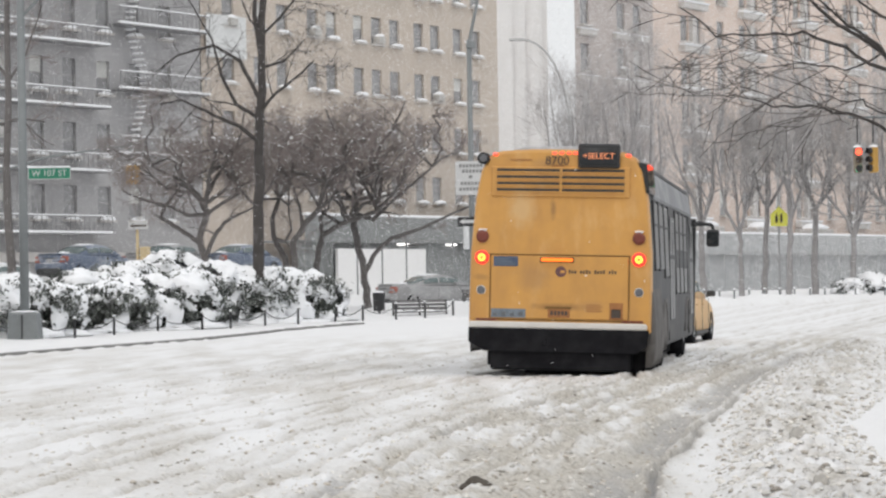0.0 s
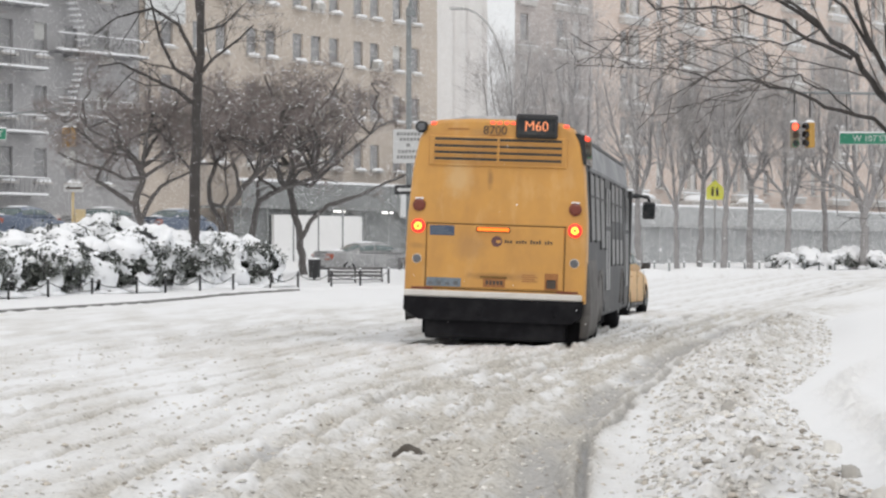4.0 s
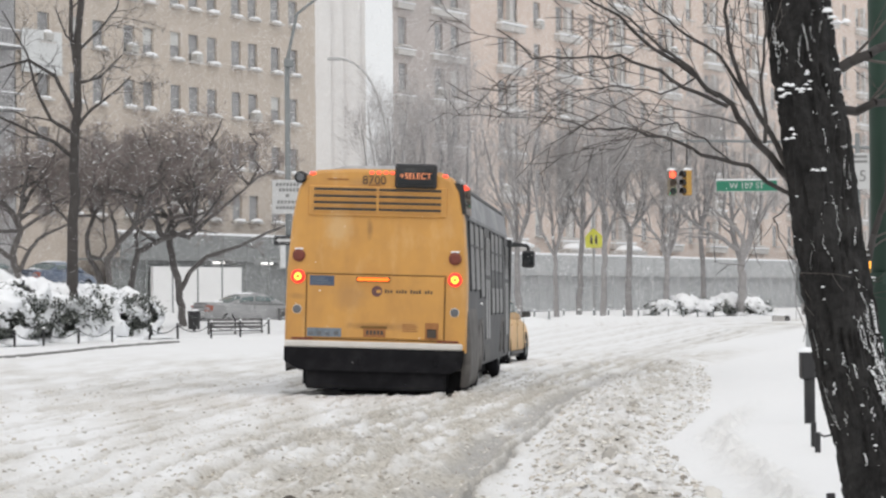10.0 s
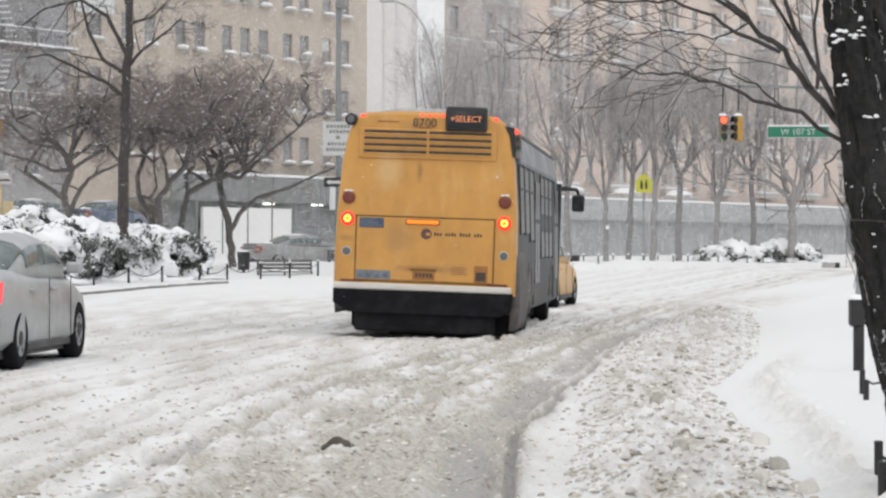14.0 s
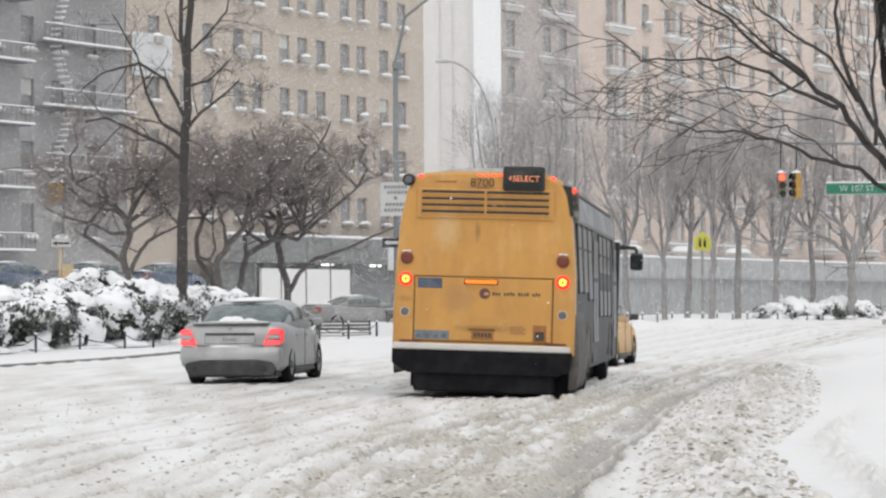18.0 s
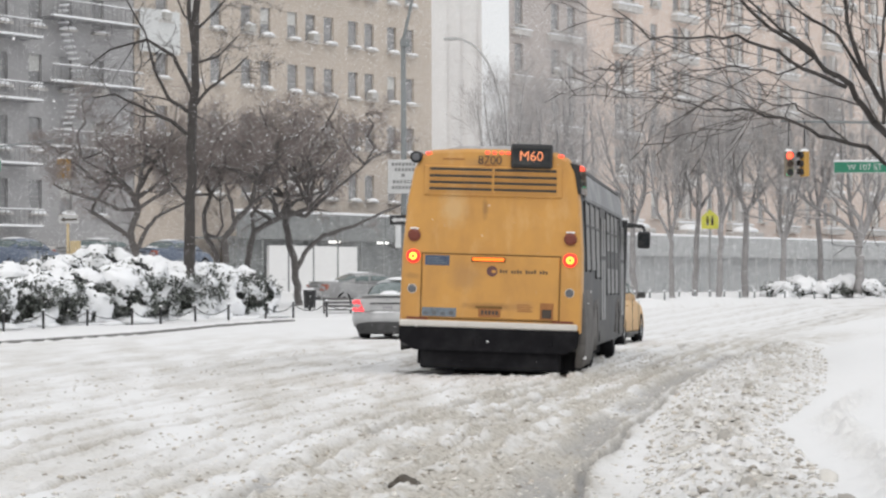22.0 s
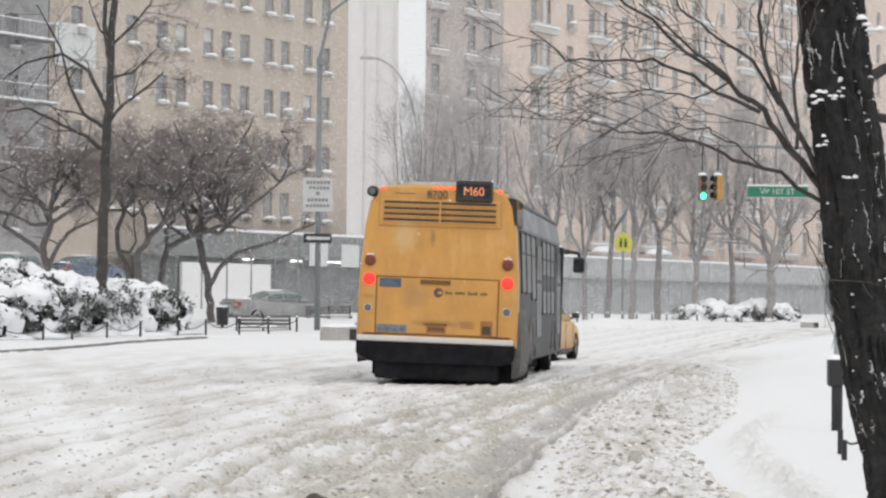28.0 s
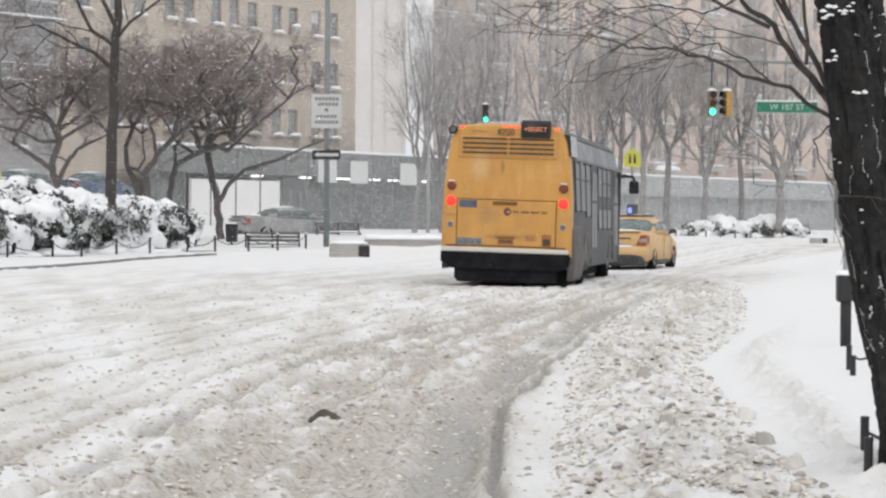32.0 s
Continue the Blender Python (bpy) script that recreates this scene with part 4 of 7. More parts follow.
    under = bmesh.new()
    box(-1.02, 1.02, 0.15, 11.6, 0.13, 0.42, bm=under)
    box(-0.97, 1.2, 0.3, 2.4, 0.06, 0.42, bm=under)
    box(-0.5, 0.3, 0.3, 1.2, 0.03, 0.3, bm=under)
    box(-0.97, 1.0, 0.02, 0.4, 0.07, 0.40, 0.03, bm=under)
    part("undercarriage", under, BLACK_RUBBER, bus, "black oily undercarriage")
    for x in (-0.95, 0.95):
        part("mud_flap", box(x - 0.29, x + 0.29, 2.3, 2.33, 0.03, 0.5), BLACK_RUBBER, bus)
    # sides
    for s in (-1, 1):
        def face(z):
            return s * (1.262 if z < 1.8 else 1.262 - (z - 1.75) * 0.0814)

        bays = [(0.75, 1.75, 1.52), (1.85, 2.95, 1.52), (3.05, 4.15, 1.42), (6.0, 7.1, 1.16), (7.2, 8.3, 1.16), (8.4, 9.5, 1.16)]
        doors = [(4.45, 5.75), (10.35, 11.55)]
        if s < 0:
            bays, doors = bays + [(4.25, 5.85, 1.42), (9.6, 10.7, 1.16)], []
        for y0, y1, z0 in bays:
            win = part("side_window", loft([[(face(z0) + s * k, y0, z0), (face(z0) + s * k, y1, z0), (face(2.46) + s * k, y1, 2.46), (face(2.46) + s * k, y0, 2.46)][::int(-s)] for k in (0.0, 0.022)]), BUS_GLASS, bus, "salt-filmed side window")
            for y in (y0, y1):
                part("window_pillar", loft([[(face(z) + s * k, y - 0.055, z) if side == 0 else (face(z) + s * k, y + 0.055, z) for side, z in ((0, z0 - 0.03), (1, z0 - 0.03), (1, 2.49), (0, 2.49))][::int(-s)] for k in (0.0, 0.034)]), BLACK_PLASTIC, win)
            part("window_rail", box(min(face(2.15) * 0.999, face(2.15) + s * 0.03), max(face(2.15) * 0.999, face(2.15) + s * 0.03), y0, y1, 2.13, 2.16), BLACK_PLASTIC, win)
        for y0, y1 in doors:
            leafs = part("bus_door", loft([[(face(0.4) + s * k, y0, 0.42), (face(0.4) + s * k, y1, 0.42), (face(2.5) + s * k, y1, 2.5), (face(2.5) + s * k, y0, 2.5)][::int(-s)] for k in (0.0, 0.02)]), BLACK_PLASTIC, bus, "black-framed folding door")
            for a, b in ((y0 + 0.09, (y0 + y1) / 2 - 0.05), ((y0 + y1) / 2 + 0.05, y1 - 0.09)):
                part("door_glass", loft([[(face(0.75) + s * k, a, 0.75), (face(0.75) + s * k, b, 0.75), (face(2.35) + s * k, b, 2.35), (face(2.35) + s * k, a, 2.35)][::int(-s)] for k in (0.0, 0.03)]), BUS_GLASS, leafs)
        part("salt_skirt", loft([[(s * 1.268, y, 0.30), (s * 1.29, y, 0.55), (s * 1.286, y, 1.0 + 0.16 * math.sin(y * 2.1) - 0.05 * y / 3), (s * 1.262, y, 1.0 + 0.16 * math.sin(y * 2.1) - 0.05 * y / 3)][::int(s)] for y in [0.2 + 0.3 * i for i in range(13)]]), BUS_SALT, bus, "grey salt crust over the rear wheel arch", True)
        part("corner_pillar", box(min(s * 1.17, s * 1.292), max(s * 1.17, s * 1.292), 11.72, 11.92, 0.42, 2.5, 0.02), BLACK_PLASTIC, bus)
        flare = [] if s < 0 else [[(s * (1.262 + 0.075 * w), y, z) for z, w in ((0.14, 0.2), (0.24, 0.75), (0.45, 1.0), (0.75, 0.9), (1.05, 0.55), (1.3, 0.0))] + [(s * 1.24, y, 1.3), (s * 1.2, y, 0.14)] for y in (0.12, 0.3, 0.9, 1.6, 2.1)]
        if flare:
            part("rear_flare", loft([r[::int(s)] for r in flare]), BUS_SALT, bus, "salt-caked flared rear quarter", True)
        part("roof_rail", box(min(s * 1.06, s * 1.13), max(s * 1.06, s * 1.13), 0.3, 11.4, 2.93, 2.99, 0.02), BUS_GREY, bus)
        for y in (3.05, 9.35):
            arch = [(math.cos(a) * 0.60, 0.48 + math.sin(a) * 0.60) for a in [math.pi * i / 12 for i in range(13)]]
            rings = [[(s * k, y + p * q, 0.48 + (zz - 0.48) * q) for p, zz in arch for q in (1,)] for k in (1.2, 1.297)]
            inner = [(p * 0.9, 0.48 + (zz - 0.48) * 0.9) for p, zz in arch]
            bm = loft([[(s * k, y + p, zz) for p, zz in arch] + [(s * k, y + p, zz) for p, zz in inner[::-1]] for k in (1.25, 1.30)][::int(s)])
            part("wheel_arch", bm, BUS_SALT, bus)
    for y in (4.0, 8.2):
        part("roof_hatch", box(-0.45, 0.45, y - 0.4, y + 0.4, 3.1, 3.21, 0.04), BUS_ROOF, bus, "snow-dusted roof hatch")
    part("roof_snow", loft([[(-0.95, y, 3.08), (-0.5, y, 3.19 + 0.02 * math.sin(y * 3)), (0.4, y, 3.20 + 0.02 * math.sin(y * 2.3 + 1)), (0.98, y, 3.08)] for y in [0.15 + 0.6 * i for i in range(19)]][::-1]), BUS_ROOF, bus, "thin wind-blown snow on the roof", True)
    # polished corner fairing: flat enough to mirror the signals ahead
    def skin(y, z):
        return 1.21 + (0.0181 * (y - 0.5) - 0.0854 * (z - 2.83)) / 0.9962

    part("corner_fairing", loft([[(1.0, y, 2.56), (skin(y, 2.56), y, 2.56), (skin(y, 2.97), y, 2.97), (0.98, y, 3.0)] for y in (0.03, 1.05)][::-1]), GLOSS_BLACK, bus, "polished black corner fairing")
    for s in (-1, 1):
        part("cove_panel", loft([[(s * 1.203, y, 2.52), (s * 1.215, y, 2.56), (s * 1.15, y, 2.86), (s * 1.06, y, 3.02), (s * 1.0, y, 2.98)][::int(s)] for y in (1.06 if s > 0 else 0.26, 4.0, 8.0, 11.6)]), BUS_COVE, bus, "pale grey roof edge dusted with snow")
    # mirror on its arm
    arm = bmesh.new()
    tube(arm, (1.05, 11.8, 2.40), (1.38, 12.05, 2.42), 0.05)
    tube(arm, (1.38, 12.05, 2.42), (1.58, 12.05, 2.40), 0.035)
    tube(arm, (1.58, 12.05, 2.40), (1.60, 12.05, 2.30), 0.03)
    part("mirror_arm", arm, BLACK_PLASTIC, bus)
    mir = part("mirror", box(1.48, 1.72, 11.93, 12.07, 1.99, 2.31, 0.05, segs=3), BLACK_PLASTIC, bus, "black side mirror")
    part("mirror_glass", box(1.50, 1.70, 11.922, 11.935, 2.03, 2.27, 0.005), DARK_GLASS, mir)
    wheels = []
    for y, w in ((3.05, 0.58), (9.35, 0.29)):
        for s in (-1, 1):
            wheels.append(wheel(bus, s * (1.24 - w / 2), y, 0.48, w))
    return bus, wheels, covers, panel


bus, bus_wheels, lamp_covers, sign_panel = city_bus(pose(0.62, 34.7, 0, 0, 2.0, -7.0))

# ---------------------------------------------------------------- cars
SILVER = surface("salt_dulled_silver_paint", (0.40, 0.41, 0.42), 0.4, 0.2, vary=0.08, grain=4, stain=0.5, stain_colour=(0.60, 0.60, 0.60), stain_scale=3)
TAXI = surface("yellow_cab_paint", (0.62, 0.39, 0.17), 0.5, vary=0.08, grain=4, stain=0.6, stain_colour=(0.64, 0.49, 0.32), stain_scale=2.2)
CAR_GLASS = surface("car_glass", (0.11, 0.14, 0.14), 0.15, vary=0.2, grain=3, stain=0.4, stain_colour=(0.30, 0.33, 0.33), stain_scale=4)
CAR_BLACK = surface("black_bumper_plastic", (0.035, 0.036, 0.038), 0.6, vary=0.25, grain=10, stain=0.4, stain_colour=(0.2, 0.2, 0.2))
TAIL_ON = glow("lit_car_tail_lamp", (1.0, 0.07, 0.08), 1.0)
streaks(SILVER, (0.22, 0.215, 0.21), 0.5, 1.4, (1, 1, 2.5), 0.5, 0.7)
PLATE = surface("salted_plate", (0.42, 0.42, 0.43), 0.7, vary=0.2, grain=20)
PLATE_BAR = surface("faint_plate_bar", (0.22, 0.22, 0.24), 0.7)
TAIL_RED = glow("glowing_red_lens", (0.9, 0.08, 0.09), 0.5)
SIGN_BLUE = glow("lit_blue_picture", (0.22, 0.30, 1.0), 0.9)
TAIL_OFF = surface("red_tail_lamp", (0.32, 0.09, 0.06), 0.3, vary=0.2)
# dark paint lifted to imitate haze; the pale stain is snow
PARKED_DARK = surface("hazed_snowy_car_paint", (0.27, 0.272, 0.275), 0.6, vary=0.2, stain=0.6, stain_colour=(0.45, 0.45, 0.46))
PARKED_BLUE = surface("dull_blue_car_paint", (0.12, 0.15, 0.21), 0.4, 0.2, vary=0.15, grain=3, stain=0.7, stain_colour=(0.45, 0.47, 0.5), stain_scale=1.6)
CALL_YELLOW = surface("pale_yellow_post", (0.50, 0.40, 0.24), 0.7, vary=0.15)
PARKED_WHITE = surface("white_car_paint", (0.6, 0.62, 0.63), 0.4, vary=0.08)


def shell(sections, k=6):
    """Rounded body rings: each section is y, half width at the sill, at the belt, z of sill and of deck, and crown."""
    rings = []
    for y, w0, w1, z0, z1, crown in sections:
        pts = [(w0 * 0.86, z0), (w0, z0 + 0.10), (w1, z0 + (z1 - z0) * 0.55), (w1 * 0.97, z1 - 0.10), (w1 * 0.86, z1), (w1 * 0.4, z1 + crown)]
        ring = [(x, y, z) for x, z in pts] + [(-x, y, z) for x, z in pts[::-1]]
        rings.append(ring[::-1])
    return rings


def saloon(m, name, label, paint, lamp, length=4.6, taxi=False, snowy=True, group=""):
    car = thing(name, m, label, "car", group)
    L = length
    part("body", loft(shell([(0.0, 0.72, 0.74, 0.42, 0.92, 0.0), (0.05, 0.80, 0.82, 0.28, 0.99, 0.01), (0.25, 0.85, 0.875, 0.22, 1.03, 0.02), (0.75, 0.87, 0.885, 0.20, 1.03, 0.03),
                             (1.3, 0.875, 0.89, 0.19, 0.99, 0.02), (3.0, 0.875, 0.885, 0.19, 0.95, 0.02), (L - 0.9, 0.87, 0.87, 0.20, 0.90, 0.03), (L - 0.35, 0.84, 0.83, 0.22, 0.80, 0.03),
                             (L - 0.05, 0.76, 0.74, 0.28, 0.66, 0.02), (L, 0.68, 0.66, 0.34, 0.58, 0.0)])), paint, car, "", True)
    # cabin: a rounded shell with glass laid into it
    ys, tops, wide = [0.92, 1.25, 1.62, 2.0, 2.5, 2.95, 3.35, 3.72], [0.99, 1.19, 1.36, 1.435, 1.45, 1.385, 1.21, 0.97], [0.74, 0.78, 0.80, 0.81, 0.81, 0.81, 0.80, 0.76]

    def cab(y, f, out=0.0):
        t, w = float(np.interp(y, ys, tops)), float(np.interp(y, ys, wide))
        cs, sn = math.cos(math.pi * f), math.sin(math.pi * f)
        k = 1 - 0.06 * max(0.0, (t - 1.0) / 0.45)
        x = math.copysign(abs(cs) ** 0.5, cs) * w * (k + (1 - k) * (1 - abs(sn) ** 0.5))
        return Vector((x * (1 + out), y, 0.93 + (t - 0.93) * abs(sn) ** 0.5 + out * 0.6))

    part("cabin", loft([[cab(y, f / 18) for f in range(19)][::-1] for y in np.linspace(0.92, 3.72, 22)]), paint, car, "", True)

    def glass(name, y0, y1, f0, f1, n=6):
        outer = [[cab(y0 + (y1 - y0) * i / n, f0 + (f1 - f0) * j / n, 0.014) for j in range(n + 1)] for i in range(n + 1)]
        bm = bmesh.new()
        vs = [[bm.verts.new(q) for q in row] for row in outer]
        for i in range(n):
            for j in range(n):
                bm.faces.new((vs[i][j], vs[i][j + 1], vs[i + 1][j + 1], vs[i + 1][j]))
        rim = bmesh.ops.extrude_face_region(bm, geom=bm.faces[:])
        for v in [g for g in rim["geom"] if isinstance(g, bmesh.types.BMVert)]:
            v.co += Vector((-v.co.x * 0.02, 0, -0.012))
        return part(name, bm, CAR_GLASS, car, "grey-green glass fogged with salt", True)

    glass("rear_window", 0.99, 1.60, 0.15, 0.85)
    glass("windscreen", 3.05, 3.66, 0.20, 0.80)
    for a, d in ((0.025, 0.16), (0.84, 0.975)):
        glass("rear_side_window", 1.55, 2.22, a, d)
        glass("front_side_window", 2.30, 3.20, a, d)
    for s in (-1, 1):
        mir = part("wing_mirror", box(s * 0.98 - 0.09, s * 0.98 + 0.09, 2.95, 3.07, 0.97, 1.10, 0.03, segs=2), CAR_BLACK if taxi else paint, car)
        part("mirror_stalk", tube(bmesh.new(), (s * 0.86, 3.02, 0.97), (s * 0.95, 3.02, 1.0), 0.025, sides=6), CAR_BLACK, mir)
        tl = part("tail_lamp", loft([[(s * 0.56, y, 0.655), (s * 0.80, y + 0.05, 0.655), (s * 0.872, y + 0.19, 0.70), (s * 0.876, y + 0.24, 0.905), (s * 0.80, y + 0.06, 0.935), (s * 0.68, y + 0.01, 0.92)][::int(-s)] for y in (0.02, -0.022)]), lamp if lamp is TAIL_OFF else TAIL_RED, car, "red tail lamp")
        for inner, z in ((0.59, 0.665), (0.67, 0.85)):
            part("lamp_strip", box(min(s * inner, s * 0.84), max(s * inner, s * 0.84), -0.034, 0.06, z, z + 0.065, 0.01), lamp, tl)
        part("lamp_band", box(min(s * 0.64, s * 0.84), max(s * 0.64, s * 0.84), -0.031, 0.06, 0.765, 0.82, 0.008), PLATE, tl, "pale frosted lamp band")
        for y0, y1 in ((1.25, 2.18), (2.22, 3.2)):
            part("door_handle", box(s * 0.885 - 0.02, s * 0.885 + 0.02, y0 + 0.1, y0 + 0.3, 0.80, 0.83, 0.008), paint, car)
        for y in (2.2, 3.25):
            part("door_gap", box(s * 0.886 - 0.004, s * 0.886 + 0.004, y, y + 0.012, 0.28, 0.93), CAR_BLACK, car)
        part("arch_trim", box(s * 0.875 - 0.012, s * 0.875 + 0.012, 1.25, 3.2, 0.19, 0.26, 0.005), CAR_BLACK, car)
    # tail
    part("plate_recess", box(-0.44, 0.44, -0.018, 0.06, 0.68, 0.84, 0.015), paint, car)
    # black strip in place of the shadow at the top of the recess
    part("plate_shade", box(-0.42, 0.42, -0.034, 0.02, 0.825, 0.865, 0.006), CAR_BLACK, car, "dark strip for the shadow over the plate")
    plate = part("number_plate", box(-0.16, 0.16, -0.032, -0.01, 0.69, 0.815, 0.006), PLATE, car, "snow-crusted licence plate with plain bars")
    for i in range(5):
        part("plate_bar", box(-0.12 + i * 0.05, -0.09 + i * 0.05, -0.035, -0.03, 0.725, 0.78), PLATE_BAR, plate)
    part("trunk_seam", box(-0.56, 0.56, -0.028, 0.03, 0.640, 0.652), CAR_BLACK, car)
    part("boot_lip", box(-0.66, 0.66, -0.02, 0.16, 1.015, 1.05, 0.015, segs=2), paint, car)
    part("bumper", loft([[(x * k, y, z) for x, z in ((-0.82, 0.30), (0.82, 0.30), (0.87, 0.46), (0.85, 0.625), (-0.85, 0.625), (-0.87, 0.46))] for y, k in ((0.2, 1.0), (0.0, 0.985), (-0.05, 0.95))]), paint, car, "", True)
    part("diffuser", loft([[(-0.72, y, 0.37), (-0.77, y, 0.31), (-0.70, y, 0.16), (0.70, y, 0.16), (0.77, y, 0.31), (0.72, y, 0.37), (0.46, y, 0.415), (-0.46, y, 0.415)] for y in (0.1, -0.06)]), CAR_BLACK, car, "black lower bumper")
    for s in (-1, 1):
        part("exhaust_tip", tube(bmesh.new(), (s * 0.58, -0.075, 0.265), (s * 0.58, 0.08, 0.265), 0.045, sides=12), BLACK_PLASTIC, car)
    part("underbody", box(-0.75, 0.75, 0.15, L - 0.2, 0.12, 0.3), CAR_BLACK, car)
    part("emblem", disc(bmesh.new(), 0, -0.022, 0.95, 0.035, 0.006, 12), STEEL, car)
    if snowy:
        ridge = bmesh.new()
        lump(0.5, 0.24, 0.13, 3, 0.5, bm=ridge, at=(-0.16, 0.94, 1.0))
        lump(0.3, 0.18, 0.10, 4, 0.5, bm=ridge, at=(0.14, 0.97, 1.0))
        lump(1.3, 0.35, 0.05, 6, 0.2, bm=ridge, at=(0, 0.6, 1.02))
        part("snow_ridge", ridge, SNOW_CLUMP, car, "clod of snow under the rear glass", True)
        part("roof_snow", lump(1.05, 1.25, 0.075, 8, 0.12, at=(0, 2.2, 1.395)), SNOW_CLUMP, car, "thin snow on the roof", True)
        part("bumper_snow", lump(1.3, 0.14, 0.05, 9, 0.3, at=(0, 0.02, 0.615)), SNOW_CLUMP, car, "", True)
    else:
        part("bumper_snow", lump(1.4, 0.2, 0.05, 9, 0.3, at=(0, 0.02, 0.615)), SNOW_CLUMP, car, "", True)
        part("boot_snow", lump(1.4, 0.5, 0.05, 12, 0.2, at=(0, 0.45, 1.03)), SNOW_CLUMP, car, "", True)
    if taxi:
        board = part("roof_sign", box(-0.09, 0.09, 1.9, 2.6, 1.48, 1.76, 0.02), CAR_BLACK, car, "tall black advertising board on the roof")
        part("sign_picture", box(-0.05, 0.05, 1.892, 1.90, 1.52, 1.66), SIGN_BLUE, board, "lit blue picture")
        part("sign_foot", box(-0.2, 0.2, 1.95, 2.55, 1.42, 1.49, 0.01), WHITE_TRIM, car)
        part("roof_bar", box(-0.66, 0.66, 1.9, 1.97, 1.42, 1.47, 0.015), CAR_BLACK, car)
    wheels = []
    for y in (0.98, 0.98 + 2.76):
        for s in (-1, 1):
            wheels.append(wheel(car, s * 0.77, y, 0.325, 0.22))
    return car, wheels


sedan, sedan_wheels = saloon(pose(-4.6, 20, 0, 0, 0, -5.6), "silver_sedan", "salt-grey silver sedan with snow on its boot and lit tail lamps", SILVER, TAIL_ON)
taxi, taxi_wheels = saloon(pose(3.2, 51, 0, 0, 0, -9), "yellow_taxi", "yellow taxi with a black roof board, dusted with snow", TAXI, TAIL_OFF, 4.8, True, False)

# ---------------------------------------------------------------- trees and shrubs
BARK_NEAR = surface("dark_wet_bark", (0.024, 0.0235, 0.0235), 0.9, vary=0.5, grain=30, bump=1.0, stain=0.4, stain_colour=(0.065, 0.063, 0.062), stain_scale=9, spec=0.2)
# far row: haze is put into the colour, bark here and twigs in TWIG_GREY
BARK_FAR = surface("hazed_grey_bark", (0.29, 0.28, 0.28), 0.9, vary=0.2, grain=9, bump=0.4)
BARK_DARK = surface("wet_brown_bark", (0.05, 0.045, 0.043), 0.9, vary=0.25, grain=9, bump=0.4)
# island trees: a brown lifted in tone to stand for haze
BARK_MID = surface("hazed_brown_bark", (0.12, 0.111, 0.108), 0.9, vary=0.25, grain=9, bump=0.4)
BARK = surface("dark_bark", (0.042, 0.037, 0.035), 0.9, vary=0.3, grain=9, bump=0.4)
TWIG_NEAR = surface("dark_twigs", (0.10, 0.088, 0.082), 0.9, vary=0.2, grain=6, island=0.25)
# twig brown lifted the same way, haze in the base colour
TWIG = surface("hazed_brown_twigs", (0.265, 0.228, 0.217), 0.9, vary=0.2, grain=6, island=0.25)
# paled like BARK_FAR to imitate haze before the far row
TWIG_GREY = surface("hazed_grey_twigs", (0.48, 0.46, 0.455), 0.9, vary=0.15, grain=6, island=0.25)
LEAF = surface("evergreen_leaves", (0.115, 0.125, 0.112), 0.6, vary=0.3, grain=10, island=0.45)


class Wood:
    """Gathers tapered bars and builds them into one mesh."""

    def __init__(self):
        self.v, self.f = [], []

    def bar(self, a, b, ra, rb, sides, cap=True):
        d = (b - a)
        if d.length < 1e-5:
            return
        q = d.to_track_quat("Z", "Y")
        n = len(self.v)
        for p, r in ((a, ra), (b, rb)):
            for i in range(sides):
                an = i * math.tau / sides
                self.v.append(p + q @ Vector((math.cos(an) * r, math.sin(an) * r, 0)))
        for i in range(sides):
            j = (i + 1) % sides
            self.f.append((n + i, n + j, n + sides + j, n + sides + i))
        if cap:
            self.f.append(tuple(n + sides + i for i in range(sides)))

    def line(self, pts, r0, r1, sides):
        k = len(pts) - 1
        for i in range(k):
            ra, rb = r0 + (r1 - r0) * i / k, r0 + (r1 - r0) * (i + 1) / k
            self.bar(pts[i], pts[i + 1] + (pts[i + 1] - pts[i]).normalized() * rb * 0.3, ra, rb, sides, sides > 3)

    def mesh(self, name, material, parent, label="", kind=""):
        me = bpy.data.meshes.new(name)
        me.from_pydata([tuple(p) for p in self.v], [], self.f)
        me.materials.append(material)
        me.polygons.foreach_set("use_smooth", [True] * len(me.polygons))
        ob = new(name, me)
        ob.parent = parent
        return tagged(ob, label, kind=kind)


def flakes_of_snow(bits, parent, size, rnd, name="branch_snow", label="small pads of snow on the twigs"):
    vs, fs = [], []
    for p in bits:
        s = size * (0.5 + rnd.random())
        n = len(vs)
        ang = rnd.random() * 6
        for a, b, c in ((1, 0, 0), (0, 0.6, 0), (-1, 0, 0), (0, -0.6, 0), (0, 0, 0.55)):
            vs.append((p.x + (a * math.cos(ang) - b * math.sin(ang)) * s, p.y + (a * math.sin(ang) + b * math.cos(ang)) * s, p.z + c * s))
        fs += [(n, n + 1, n + 4), (n + 1, n + 2, n + 4), (n + 2, n + 3, n + 4), (n + 3, n, n + 4), (n + 3, n + 2, n + 1, n)]
    me = bpy.data.meshes.new(name)
    me.from_pydata(vs, [], fs)
    me.materials.append(SNOW_CLUMP)
    ob = new(name, me)
    ob.parent = parent
    return tagged(ob, label, kind="stuff")


def bent(p, d, length, steps, wander, rnd, lift=0.0):
    pts, d = [p.copy()], d.normalized()
    for i in range(steps):
        d = (d + Vector((rnd.gauss(0, wander), rnd.gauss(0, wander), rnd.gauss(0, wander) + lift))).normalized()
        pts.append(pts[-1] + d * length / steps)
    return pts


